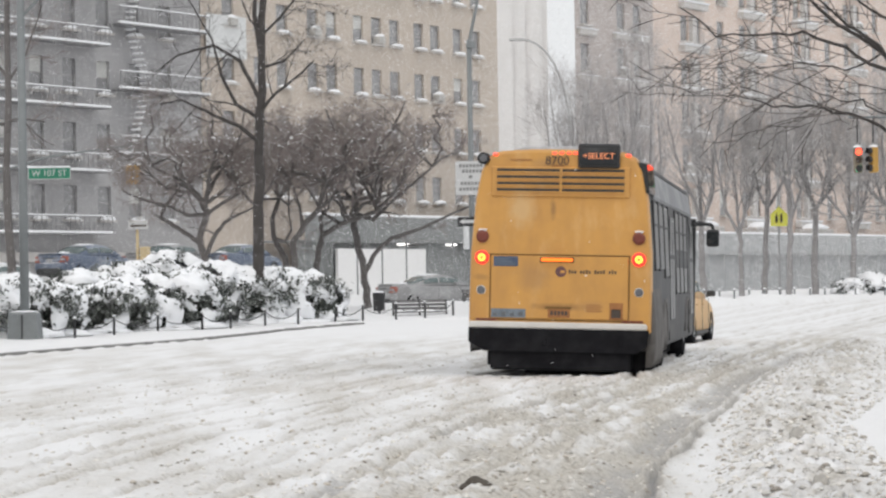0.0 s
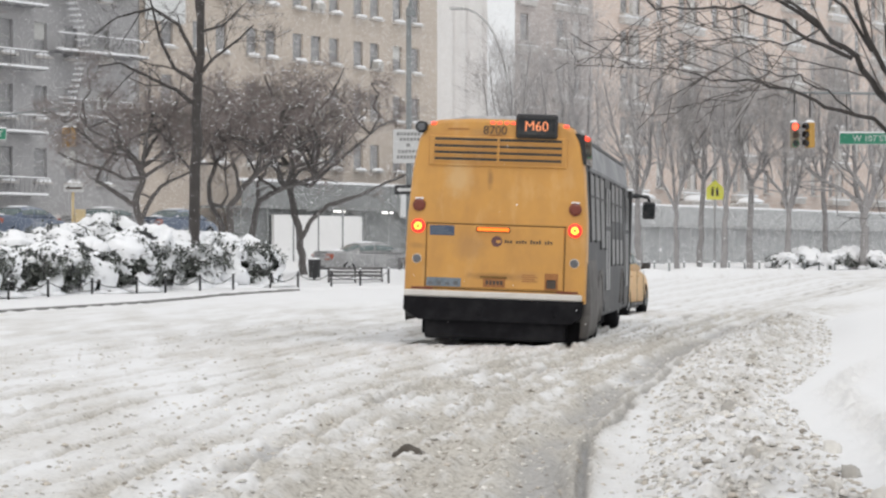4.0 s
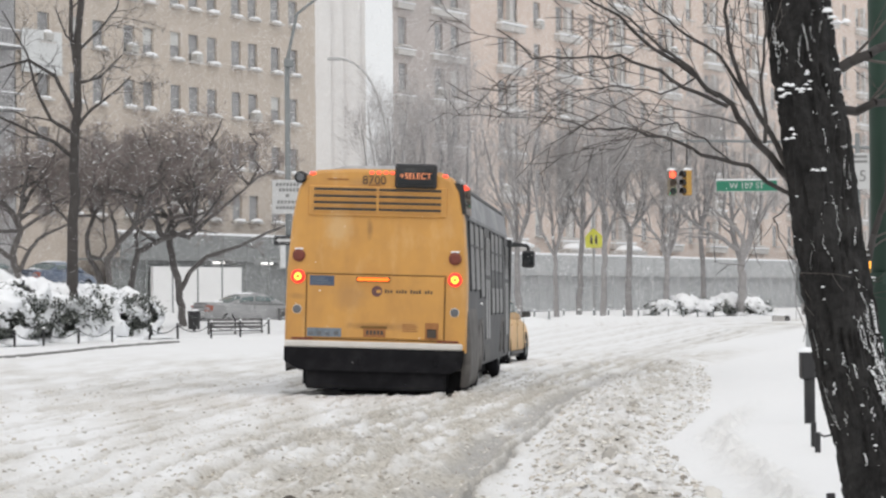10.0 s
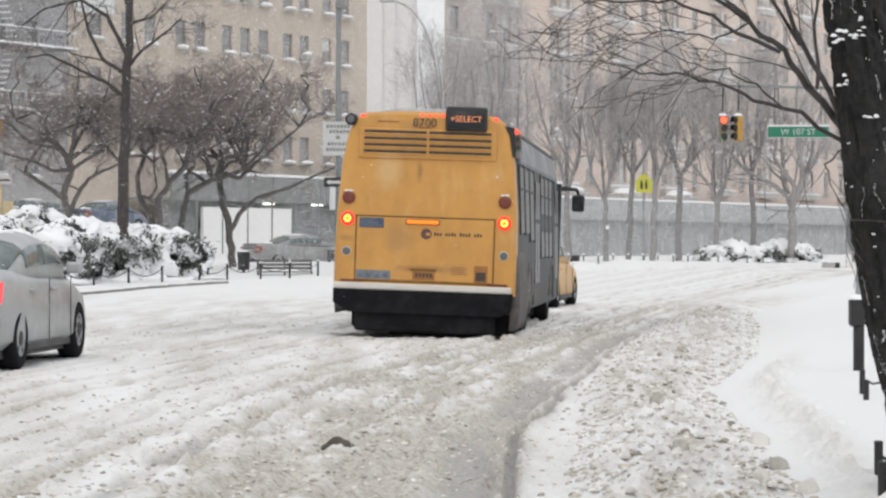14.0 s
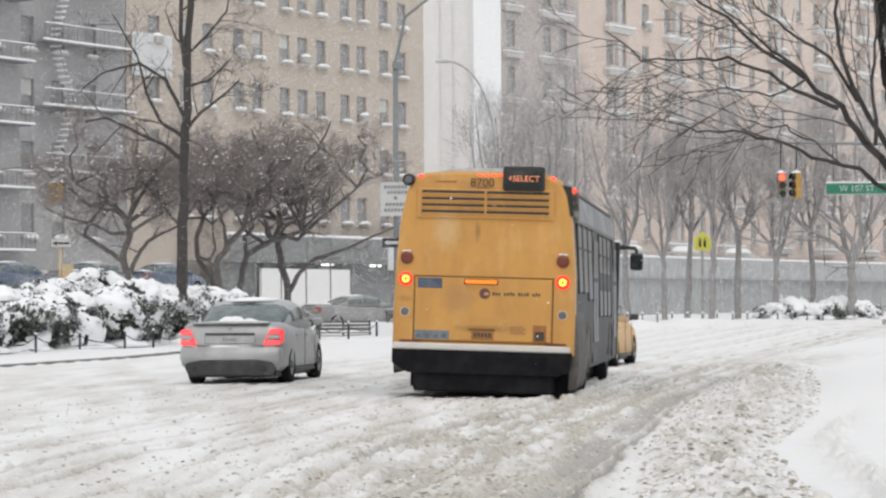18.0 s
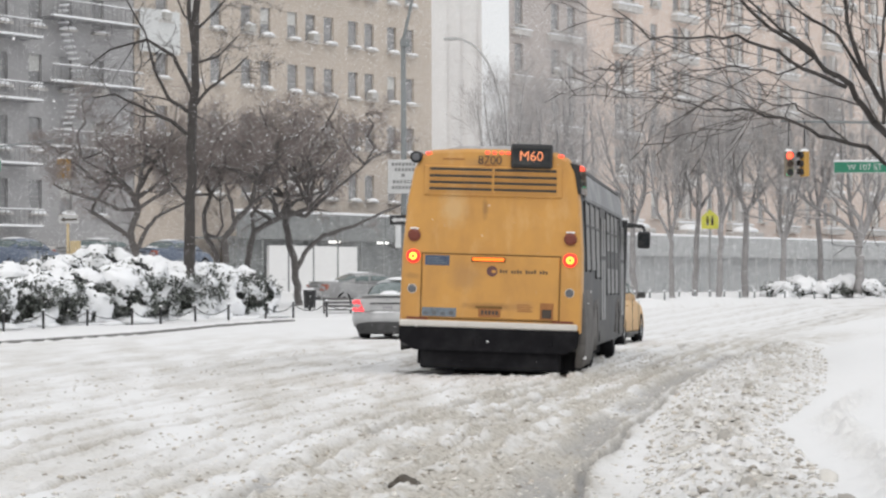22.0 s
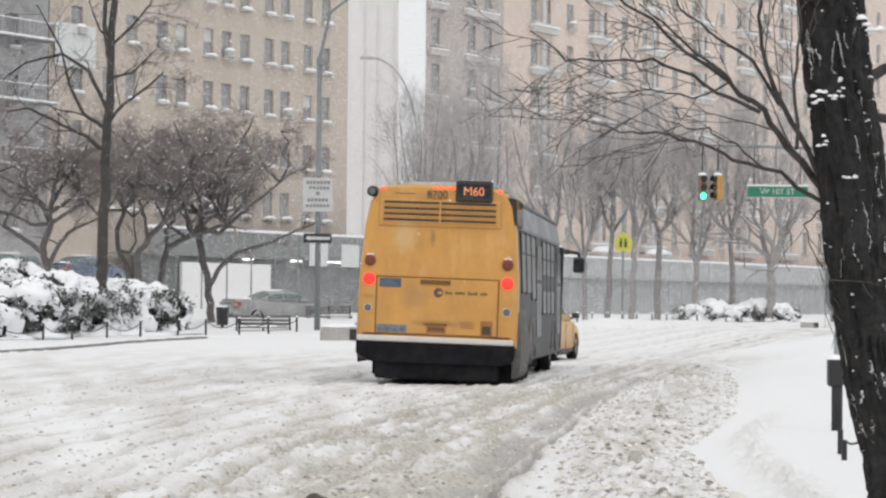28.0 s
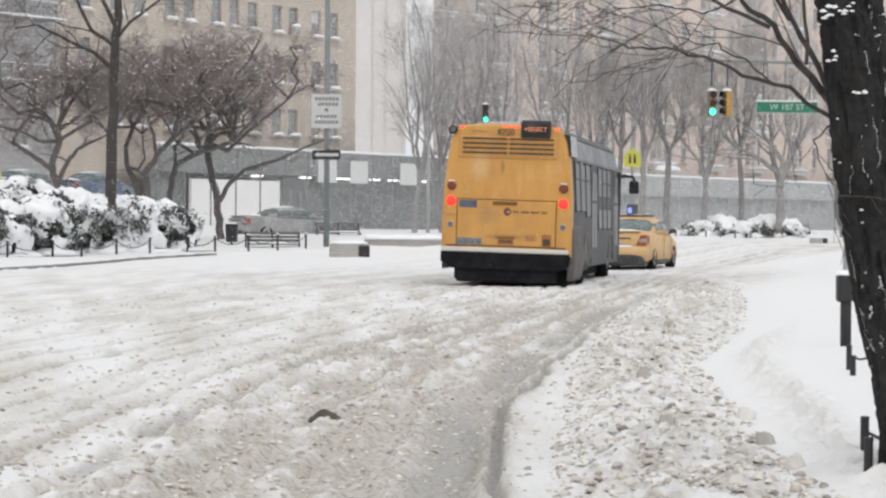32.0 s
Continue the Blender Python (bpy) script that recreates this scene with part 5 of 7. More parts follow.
def sprout(wood, twigs, pts, r0, r1, levels, rnd, spec, bits, depth=0, thin=0.0035):
    """Side shoots along a limb, and shoots on the shoots."""
    count, reach, angle, wander, lift = spec[depth]
    total = sum((b - a).length for a, b in zip(pts, pts[1:]))
    for k in range(count):
        f = 0.22 + 0.78 * (k + rnd.random()) / count
        i = min(int(f * (len(pts) - 1)), len(pts) - 2)
        g = f * (len(pts) - 1) - i
        p, axis = pts[i].lerp(pts[i + 1], g), (pts[i + 1] - pts[i]).normalized()
        side = axis.cross(Vector((rnd.gauss(0, 1), rnd.gauss(0, 1), rnd.gauss(0, 1)))).normalized()
        an = radians(angle * (0.7 + 0.6 * rnd.random()))
        d = axis * math.cos(an) + side * math.sin(an)
        length = reach * (0.55 + 0.75 * rnd.random()) * (1.1 - 0.5 * f)
        r = max((r0 + (r1 - r0) * f) * 0.5, thin * 1.6)
        q = bent(p, d, length, 4 if depth < levels - 1 else 3, wander, rnd, lift)
        if depth == 0 and r > 0.02:
            wood.line(q, r, r * 0.35, 6)
        else:
            twigs.line(q if depth < levels - 1 else q[:1] + q[2:], min(r, 0.022), max(r * 0.3, thin), 4 if depth == 0 else 3)
        if rnd.random() < 0.5:
            bits.append(q[rnd.randrange(1, len(q))])
        if depth + 1 < levels:
            sprout(wood, twigs, q, r, r * 0.3, levels, rnd, spec, bits, depth + 1, thin)


def tree(name, m, label, limbs, spec, seed, bark=BARK, twig=TWIG, snow=0.06, keep=1.0, group="", sides=10):
    """limbs: (points, radius at foot, radius at tip) of the trunk and main boughs, in the tree's own space."""
    rnd = random.Random(seed)
    top = thing(name, m, label, "tree", group)
    wood, twigs, bits = Wood(), Wood(), []
    for n, (pts, r0, r1, shoots) in enumerate(limbs):
        pts = [Vector(p) for p in pts]
        fine = []
        for a, b in zip(pts, pts[1:]):
            for i in range(4):
                q = a.lerp(b, i / 4)
                fine.append(q + Vector((rnd.gauss(0, 1), rnd.gauss(0, 1), rnd.gauss(0, 0.5))) * (r0 * 0.16 if i else 0))
        fine.append(pts[-1])
        wood.line(fine, r0, r1, sides if n == 0 else 7)
        if shoots:
            sprout(wood, twigs, fine, r0, r1, len(spec), rnd, [(max(1, round(spec[0][0] * shoots)), *spec[0][1:]), *spec[1:]], bits)
    wood.mesh("trunk", bark, top, "dark trunk and boughs")
    twigs.mesh("crown", twig, top, "bare twigs", "stuff")
    if snow:
        rnd.shuffle(bits)
        flakes_of_snow(bits[:int(len(bits) * keep)], top, snow, rnd)
    return top


def auto_limbs(rnd, height, spread, fork, radius, boughs, curve=0.25, lean=(0, 0), arch=1.15):
    """Trunk that forks into crooked boughs."""
    base = [(0, 0, -0.2), (lean[0] * 0.4, lean[1] * 0.4, fork * 0.5), (lean[0], lean[1], fork)]
    out = [(base, radius, radius * 0.72, 0)]
    for k in range(boughs):
        an = math.tau * (k + 0.35 * rnd.random()) / boughs
        sp, top = spread * (0.45 + 0.6 * rnd.random()), fork + (height - fork) * (0.45 + 0.55 * rnd.random())
        pts = [Vector(base[-1])]
        for f in (0.25, 0.5, 0.75, 1.0):
            reach = sp * f ** 0.8
            pts.append(Vector((lean[0] + math.cos(an) * reach + rnd.gauss(0, curve), lean[1] + math.sin(an) * reach + rnd.gauss(0, curve), fork + (top - fork) * f ** arch + rnd.gauss(0, curve * 0.5))))
        out.append((pts, radius * 0.58, radius * 0.12, 1))
    return out


def crown_boughs(rnd, tip, n, top, reach, r):
    """Crooked boughs that spread from a limb's tip into a broad crown."""
    out = []
    a0 = rnd.random() * 6
    for k in range(n):
        an, far, rise = a0 + math.tau * (k + 0.5 * rnd.random()) / n, reach * (0.5 + 0.7 * rnd.random()), max(top - tip[2], 0.6) * (0.25 + 0.75 * rnd.random())
        pts = [Vector(tip)]
        for f in (0.2, 0.4, 0.6, 0.8, 1.0):
            pts.append(Vector((tip[0] + math.cos(an) * far * f ** 0.8 + rnd.gauss(0, 0.14), tip[1] + math.sin(an) * far * f ** 0.8 + rnd.gauss(0, 0.14), tip[2] + rise * f ** 0.8 + rnd.gauss(0, 0.12))))
        out.append((pts, r, r * 0.3, 1))
    return out


def orchard():
    """The crooked low trees behind the hedge: stem, S-bent limbs, broad twiggy crown."""
    spec = [(9, 1.05, 55, 0.22, 0.02), (7, 0.7, 52, 0.27, 0.0), (6, 0.42, 48, 0.32, -0.02)]
    plans = [
        (-11.0, 88.5, 3, 7.4, 0.15, [[(0.05, -0.6), (0.0, 2.1), (-0.18, 2.75), (0.1, 3.6), (0.03, 4.05)], [(-0.2, 2.6), (-0.9, 3.1), (-1.55, 3.5), (-1.4, 3.9), (-0.95, 4.4), (-0.7, 4.85)],
                                     [(0.02, 2.15), (0.38, 2.85), (0.7, 3.3), (1.25, 3.6), (1.8, 3.85)], [(0.1, 3.6), (-0.2, 4.3), (-0.85, 4.85), (-1.95, 5.4)], [(0.03, 4.0), (0.64, 4.4), (1.0, 4.8)]]),
        (-7.9, 89.5, 5, 7.6, 0.13, [[(0.1, -0.6), (0.02, 1.95), (-0.04, 2.55), (0.34, 3.1), (0.9, 3.7), (1.2, 4.7), (0.9, 5.4)], [(0.34, 3.1), (0.25, 3.85), (0.05, 4.5)], [(0.9, 3.7), (1.5, 4.2), (2.2, 4.6)]]),
        (-8.5, 90.5, 6, 7.2, 0.11, [[(0.5, -0.6), (0.2, 1.95), (-0.2, 2.7), (-0.26, 3.4), (0.0, 4.15), (-0.17, 4.85)], [(-0.2, 2.7), (0.2, 2.6), (0.45, 3.0), (0.35, 3.9)]]),
        (-7.2, 92.0, 8, 7.6, 0.13, [[(0.0, -0.6), (-0.1, 1.65), (0.15, 2.8), (1.1, 3.3), (2.2, 3.65)], [(0.15, 2.8), (0.08, 3.45), (0.4, 3.8), (0.3, 4.5)], [(1.1, 3.3), (1.4, 4.0), (1.2, 4.8)]]),
        (-5.45, 93.0, 13, 7.9, 0.16, [[(0.05, -0.6), (0.0, 0.1), (-0.14, 1.4), (-0.5, 3.1), (-0.42, 4.1), (-0.05, 4.7)], [(-0.1, 1.4), (0.3, 2.1), (0.92, 2.65), (2.1, 3.0), (2.95, 3.4), (3.9, 3.8)],
                                      [(-0.5, 3.6), (0.25, 3.35), (1.05, 4.1), (1.75, 4.65), (2.5, 5.3)], [(-0.55, 3.4), (-1.0, 3.2), (-1.7, 3.7), (-2.2, 4.6)], [(-0.45, 4.0), (-1.2, 4.8), (-1.5, 5.6)]]),
    ]
    for i, (x, y, seed, top, r, lines) in enumerate(plans):
        rnd = random.Random(seed * 7)
        limbs = []
        for n, line in enumerate(lines):
            rad = r if n == 0 else r * 0.62
            sway = 0.0 if n == 0 else rnd.choice((-1, 1)) * 0.35
            pts = [(px, sway * k / len(line), pz) for k, (px, pz) in enumerate(line)]
            limbs.append((pts, rad, rad * (0.6 if n == 0 else 0.35), 0.3 if n else 0))
            if i == 4 and n == 1:
                continue
            limbs += crown_boughs(rnd, pts[-1], 5 if n == 0 else 3, top, 2.5, rad * 0.5)
            if n == 0:
                limbs += crown_boughs(rnd, pts[-2], 3, top - 0.6, 2.9, rad * 0.5)
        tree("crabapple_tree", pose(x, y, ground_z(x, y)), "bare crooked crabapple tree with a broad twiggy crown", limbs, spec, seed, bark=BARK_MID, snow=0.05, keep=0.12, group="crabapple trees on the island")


def island_trees():
    z = ground_z(-8.0, 77.5)
    limbs = [([(0, 0, -0.2), (0.06, 0, 3.0), (0.14, 0, 6.0), (0.25, 0, 8.6), (0.36, 0, 12.5)], 0.20, 0.09, 0),
             ([(0.12, 0, 5.7), (-0.5, -0.2, 6.2), (-1.2, -0.4, 6.5), (-2.2, -0.5, 7.0), (-2.9, -0.4, 6.9)], 0.075, 0.02, 0.5),
             ([(0.15, 0, 6.4), (-0.6, 0.1, 6.9), (-1.05, 0.2, 7.8), (-1.35, 0.2, 9.0), (-2.1, 0.2, 10.3)], 0.07, 0.02, 0.7),
             ([(0.17, 0, 7.0), (-0.4, -0.3, 8.2), (-1.2, -0.5, 8.7), (-2.3, -0.6, 8.4), (-3.0, -0.5, 7.9)], 0.07, 0.02, 0.7),
             ([(0.15, 0, 6.6), (0.7, -0.2, 7.2), (1.5, -0.2, 7.8), (1.9, -0.2, 8.2)], 0.06, 0.02, 0.6),
             ([(0.2, 0, 8.0), (0.9, 0.2, 8.2), (1.6, 0.2, 8.9)], 0.05, 0.02, 0.6),
             ([(0.25, 0, 9.0), (0.9, -0.2, 9.6), (1.5, -0.3, 10.3), (1.7, -0.3, 11.5)], 0.05, 0.02, 0.6),
             ([(0.22, 0, 8.4), (0.05, -0.1, 9.6), (0.1, -0.2, 11.4), (0.05, -0.2, 13.0)], 0.09, 0.04, 0.4)]
    spec = [(10, 1.5, 55, 0.14, 0.02), (6, 0.8, 50, 0.2, 0.0), (4, 0.42, 45, 0.25, 0.0)]
    tree("street_tree", pose(-8.0, 77.5, z), "tall bare street tree with a straight dark trunk", limbs, spec, 21, bark=BARK_DARK, twig=BARK_MID, snow=0.03, keep=0.25)
    z = ground_z(-15.4, 76)
    limbs = [([(0, 0, -0.2), (-0.12, 0, 4.0), (-0.05, 0, 8.0), (0.0, 0, 13)], 0.15, 0.07, 0),
             ([(-0.1, 0, 6.3), (-0.7, -0.1, 6.35), (-1.3, -0.2, 5.9), (-2.0, -0.2, 5.7)], 0.06, 0.02, 0.5),
             ([(-0.1, 0, 6.4), (0.5, -0.1, 6.45), (1.1, -0.1, 6.35)], 0.06, 0.02, 0.4),
             ([(-0.1, 0, 5.4), (-0.6, 0, 5.3), (-1.3, 0.2, 4.6), (-2.0, 0.3, 4.2)], 0.05, 0.015, 0.6),
             ([(-0.1, 0, 7.5), (0.5, 0.2, 8.5), (1.0, 0.2, 10.0)], 0.05, 0.02, 0.8),
             ([(-0.1, 0, 7.8), (-0.8, 0.2, 8.7), (-1.5, 0.2, 10.0)], 0.05, 0.02, 0.8)]
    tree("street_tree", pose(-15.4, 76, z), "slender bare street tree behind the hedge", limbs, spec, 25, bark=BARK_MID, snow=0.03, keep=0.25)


def far_trees():
    """The row along the far pavement, thin upright stems."""
    spec = [(11, 2.0, 34, 0.11, 0.05), (8, 1.25, 32, 0.13, 0.04), (6, 0.75, 34, 0.16, 0.03)]
    row = [(8.2, 108, 0.16, 10.5), (9.8, 107, 0.13, 9.0), (10.8, 107.5, 0.14, 9.5), (11.7, 106, 0.15, 10.2), (12.9, 107, 0.16, 9.5), (14.4, 106, 0.15, 9.0), (16.3, 107.5, 0.14, 9.3), (17.7, 106, 0.22, 10.5),
           (20.8, 108, 0.15, 9.5), (2.1, 112, 0.14, 11.5), (3.5, 116, 0.16, 12.5), (5.1, 114, 0.16, 12.0), (24.5, 109, 0.15, 10), (6.6, 118, 0.15, 12)]
    for i, (x, y, r, h) in enumerate(row):
        rnd = random.Random(50 + i)
        fork = 2.2 + 1.6 * rnd.random()
        limbs = auto_limbs(rnd, h, 1.5, fork, r, 4, 0.12, (rnd.gauss(0, 0.12), 0))
        if i == 7:
            limbs.append(([(0, 0, 2.7), (-1.0, 0, 3.4), (-2.0, 0, 3.9), (-2.8, 0, 4.8)], 0.11, 0.05, 0.5))
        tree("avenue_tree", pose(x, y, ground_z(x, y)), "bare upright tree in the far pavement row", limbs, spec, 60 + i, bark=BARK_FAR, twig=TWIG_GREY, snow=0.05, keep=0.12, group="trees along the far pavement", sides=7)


def near_tree():
    """The big rough-barked tree at the pavement's edge."""
    near = 0.84
    foot = (3.02 * near, 13.5 * near)
    z = ground_z(*foot)

    def at(u, v, d=13.5):
        d *= near
        return ((u - 784) / 4400 * d - foot[0], d - foot[1], 1.25 + (500 - v) / 4400 * d - z)

    trunk = [(0.04, 0, -0.2), (0.0, 0, 0.1), at(1750, 780), at(1722, 674), at(1703, 574), at(1677, 400), at(1657, 205), at(1636, 86), at(1622, -44), at(1608, -160)]
    top = thing("street_tree", pose(*foot, z), "big rough-barked tree with snow driven into its bark", "tree")
    rnd = random.Random(77)
    secs, k = [], 84
    path = [Vector(p) for p in trunk]
    fine = [path[i].lerp(path[i + 1], f / 12) for i in range(len(path) - 1) for f in range(12)] + [path[-1]]
    turn = np.array([math.pi / 2 + i * math.tau / k for i in range(k)])
    for j, p in enumerate(fine):
        f = j / len(fine)
        r = (0.198 - 0.03 * f + 0.06 * max(0, 0.12 - f) / 0.12) * near
        around, along = turn * 0.2, turn * 0 + p.z
        ridge = 1 - np.abs(fractal(around + 0.03 * fractal(around, along, 0.2, 2, 302), along * 0.16, 0.036, 3, 301, 0.55))
        rr = r * (1 + 0.04 * np.sin(5 * turn + j * 0.08)) + 0.028 * (ridge - 0.6) + 0.006 * fractal(around, along, 0.02, 2, 303)
        secs.append([(p.x + math.cos(a) * q, p.y + math.sin(a) * q, p.z) for a, q in zip(turn, rr)])
    part("trunk", loft(secs), BARK_NEAR, top, "thick furrowed dark trunk")
    wood, twigs, bits = Wood(), Wood(), []
    spec = [(5, 0.62, 28, 0.07, 0.01), (3, 0.34, 32, 0.09, 0.0), (2, 0.17, 35, 0.1, 0.0)]
    boughs = [([(1645, 345), (1605, 290), (1545, 215), (1500, 150), (1440, 100), (1330, 15), (1230, -60)], 0.042, 0.008, 13.66),
              ([(1640, 325), (1530, 262), (1450, 235), (1380, 205), (1310, 190), (1250, 192), (1170, 165)], 0.022, 0.004, 13.62),
              ([(1640, 330), (1580, 215), (1535, 140), (1505, 60), (1490, -20), (1500, -90)], 0.030, 0.010, 13.6),
              ([(1500, 150), (1440, 128), (1380, 90), (1300, 62), (1230, 60), (1150, 62), (1085, 10)], 0.020, 0.004, 13.2),
              ([(1480, 135), (1400, 60), (1340, 10), (1280, -40)], 0.018, 0.005, 13.5),
              ([(1535, 140), (1480, 60), (1420, 20), (1370, -20), (1330, -70)], 0.018, 0.005, 13.7),
              ([(1500, 250), (1455, 212), (1400, 182), (1350, 175), (1290, 150)], 0.010, 0.003, 13.1),
              ([(1620, 320), (1575, 350), (1590, 400), (1625, 440)], 0.008, 0.003, 13.9),
              ([(1570, 215), (1560, 100), (1570, 0), (1560, -90)], 0.018, 0.006, 13.4),
              ([(1440, 100), (1380, 130), (1300, 110), (1220, 120)], 0.010, 0.003, 13.3),
              ([(1650, 120), (1720, 70), (1800, 40), (1900, -30)], 0.06, 0.02, 13.5),
              ([(1660, 160), (1730, 160), (1820, 130), (1950, 60)], 0.05, 0.02, 13.8),
              ([(1670, 560), (1740, 420), (1780, 300), (1800, 150)], 0.04, 0.02, 14.2)]
    for line, r0, r1, d in boughs:
        pts = [Vector(at(u, v, d)) for u, v in line]
        soft = []
        for a, b in zip(pts, pts[1:]):
            soft += [a.lerp(b, i / 3) + Vector((rnd.gauss(0, 0.006), rnd.gauss(0, 0.03), rnd.gauss(0, 0.006))) for i in range(3)]
        soft.append(pts[-1])
        bough = Wood()
        bough.line(soft, r0 * 0.62 * near, r1 * 0.75 * near, 7)
        bough.mesh("bough", BARK_DARK, top, "bare dark bough reaching over the street")
        sprout(twigs, twigs, soft, r0 * 0.3, r1 * 0.6, 3, rnd, spec, bits, 0, 0.0014)
    twigs.mesh("crown", TWIG_NEAR, top, "bare twigs", "stuff")
    # snow driven into the furrows
    pads = bmesh.new()
    for n in range(120):
        low = rnd.random() < 0.65
        a, j = (rnd.uniform(-1.1, 0.1) if low else rnd.uniform(-2.8, -0.6)), (rnd.randrange(18, 48) if low else rnd.randrange(4, len(fine) - 16))
        s = (0.003 + 0.0042 * rnd.random()) if low else (0.002 + 0.0025 * rnd.random())
        for step in range(rnd.randrange(10, 46)):
            p, r = fine[j].lerp(fine[j + 1], (step % 6) / 6), (0.198 - 0.03 * j / len(fine)) * near
            j += step % 6 == 5
            a += rnd.gauss(0, 0.022)
            if rnd.random() < 0.9 and j < len(fine) - 2:
                clod_mesh(pads, p.x + math.cos(a) * r * 1.035, p.y + math.sin(a) * r * 1.035, p.z, s * (0.5 + rnd.random()), rnd)
    for n in range(140):
        j = rnd.randrange(3, len(fine) - 2)
        a = rnd.uniform(-2.9, 0.35) if rnd.random() < 0.6 else rnd.uniform(-1.3, 0.3)
        p, r = fine[j], (0.20 - 0.03 * j / len(fine)) * near
        s = 0.003 + 0.008 * rnd.random() ** 2
        c = Vector((p.x + math.cos(a) * r * 1.01, p.y + math.sin(a) * r * 1.01, p.z + rnd.gauss(0, 0.04)))
        for q in range(rnd.randrange(1, 3)):
            clod_mesh(pads, c.x + rnd.gauss(0, s), c.y + rnd.gauss(0, s), c.z + rnd.gauss(0, s * 2), s * (0.6 + rnd.random() * 0.8), rnd)
    for u, v, s in ((1606, 118, 0.026), (1632, 125, 0.022), (1600, 132, 0.02), (1640, 118, 0.018), (1612, 205, 0.022), (1690, 0, 0.04), (1660, 270, 0.02), (1640, 95, 0.016)):
        c = Vector(at(u, v, 13.29))
        for q in range(4):
            clod_mesh(pads, c.x + rnd.gauss(0, s * 0.6), c.y, c.z + rnd.gauss(0, s * 0.6), s * 0.7, rnd)
    tagged(part("bark_snow", pads, SNOW_CLUMP, top, "snow clinging in the bark"), kind="stuff")


def shrub(x, y, w, h, seed, white=0.62):
    """An evergreen bush: drooping leaf whorls on forking stems, with snow lying over its boughs."""
    rnd = random.Random(seed)
    z = ground_z(x, y)
    top = thing("evergreen_shrub", pose(x, y, z, 0, 0, rnd.random() * 360), "dark evergreen shrub under a torn blanket of snow", "shrub", "shrubs of the hedge")
    stems, tips, arms = Wood(), [], []
    for i in range(9):
        an, out = i * math.tau / 9 + rnd.random() * 0.5, 0.35 + 0.65 * rnd.random()
        q = bent(Vector((math.cos(an) * 0.12, math.sin(an) * 0.12, -0.1)), Vector((math.cos(an) * out, math.sin(an) * out, 1.0)), h * (0.75 + 0.25 * rnd.random()), 5, 0.13, rnd)
        stems.line(q, 0.035, 0.012, 5)
        for k in (1, 2, 3, 4, 5):
            for j in range(3):
                d = Vector((rnd.gauss(0, 1), rnd.gauss(0, 1), rnd.uniform(0.0, 0.7))).normalized()
                e = q[k] + d * (w * 0.36) * (0.5 + 0.6 * rnd.random())
                r = math.hypot(e.x, e.y)
                if r > w * 0.60:
                    e.x, e.y = e.x * w * 0.60 / r, e.y * w * 0.60 / r
                e.z = min(max(e.z, 0.22), h * (1.04 - 0.35 * (r / w) ** 2))
                stems.bar(q[k], e, 0.012, 0.006, 3)
                tips.append(e)
                arms.append((q[k], e))
    stems.mesh("stem", BARK, top)
    vs, fs = [], []
    for t in tips:
        for j in range(26 if h > 1 else 10):
            d = Vector((rnd.gauss(0, 1), rnd.gauss(0, 1), rnd.gauss(-0.25, 0.6))).normalized()
            p = t + Vector((rnd.gauss(0, 0.12), rnd.gauss(0, 0.12), rnd.gauss(-0.04, 0.09)))
            side = d.cross(Vector((0.1, 0.2, 1))).normalized() * 0.044
            n, ln = len(vs), 0.11 + 0.08 * rnd.random()
            vs += [tuple(p), tuple(p + d * ln * 0.5 + side), tuple(p + d * ln + Vector((0, 0, -0.03))), tuple(p + d * ln * 0.5 - side)]
            fs.append((n, n + 1, n + 2, n + 3))
    me = bpy.data.meshes.new("foliage")
    me.from_pydata(vs, [], fs)
    me.materials.append(LEAF)
    fo = new("foliage", me)
    fo.parent = top
    tagged(fo, "dark leathery leaves", kind="stuff")
    # a blanket of snow, torn open where the leaves come through
    nt, na = 26, 46
    th, az = np.meshgrid(np.linspace(0.02, 1.72, nt), np.arange(na) * math.tau / na, indexing="ij")
    out, up = 0.52 * w * np.sin(np.minimum(th, 1.57)) ** 0.75, np.maximum(np.cos(th), 0.0) ** 0.62
    x0, y0, z0 = out * np.cos(az), out * np.sin(az), 0.12 + (h - 0.12) * up - 0.18 * np.maximum(th - 1.45, 0)
    cover = fractal(x0 * 1.0 + seed * 3.1 + z0 * 0.9, y0 * 1.0 - z0 * 1.5, 0.62, 3, seed, 0.6)
    cover = 1.15 * cover + 1.35 * white - 0.66 - 0.95 * (1 - z0 / h) ** 1.2
    plump = np.sqrt(np.clip(cover / 0.55, 0, 1)) * 0.17 - 0.08 * np.clip(-cover / 0.15, 0, 1)
    plump = plump + 0.07 * fractal(x0 + seed, y0 + z0 * 1.3, 0.24, 3, seed + 7) - 0.03
    lump_z = 0.07 * fractal(x0 - seed, y0 + z0, 0.5, 2, seed + 9)
    n0 = np.stack([np.cos(az) * np.sin(th) * 0.9, np.sin(az) * np.sin(th) * 0.9, np.cos(th) * 0.8 + 0.1], -1)
    co = np.stack([x0, y0, z0 + lump_z], -1) + n0 * plump[..., None]
    faces = []
    for i in range(nt - 1):
        for j in range(na):
            q = ((i, j), (i + 1, j), (i + 1, (j + 1) % na), (i, (j + 1) % na))
            if max(cover[p] for p in q) > -0.05:
                faces.append(tuple(p[0] * na + p[1] for p in q))
    me = bpy.data.meshes.new("snow_blanket")
    me.from_pydata([tuple(p) for p in co.reshape(-1, 3)], [], faces)
    me.materials.append(SNOW_CLUMP)
    me.polygons.foreach_set("use_smooth", [True] * len(faces))
    blanket = new("snow_blanket", me)
    blanket.parent = top
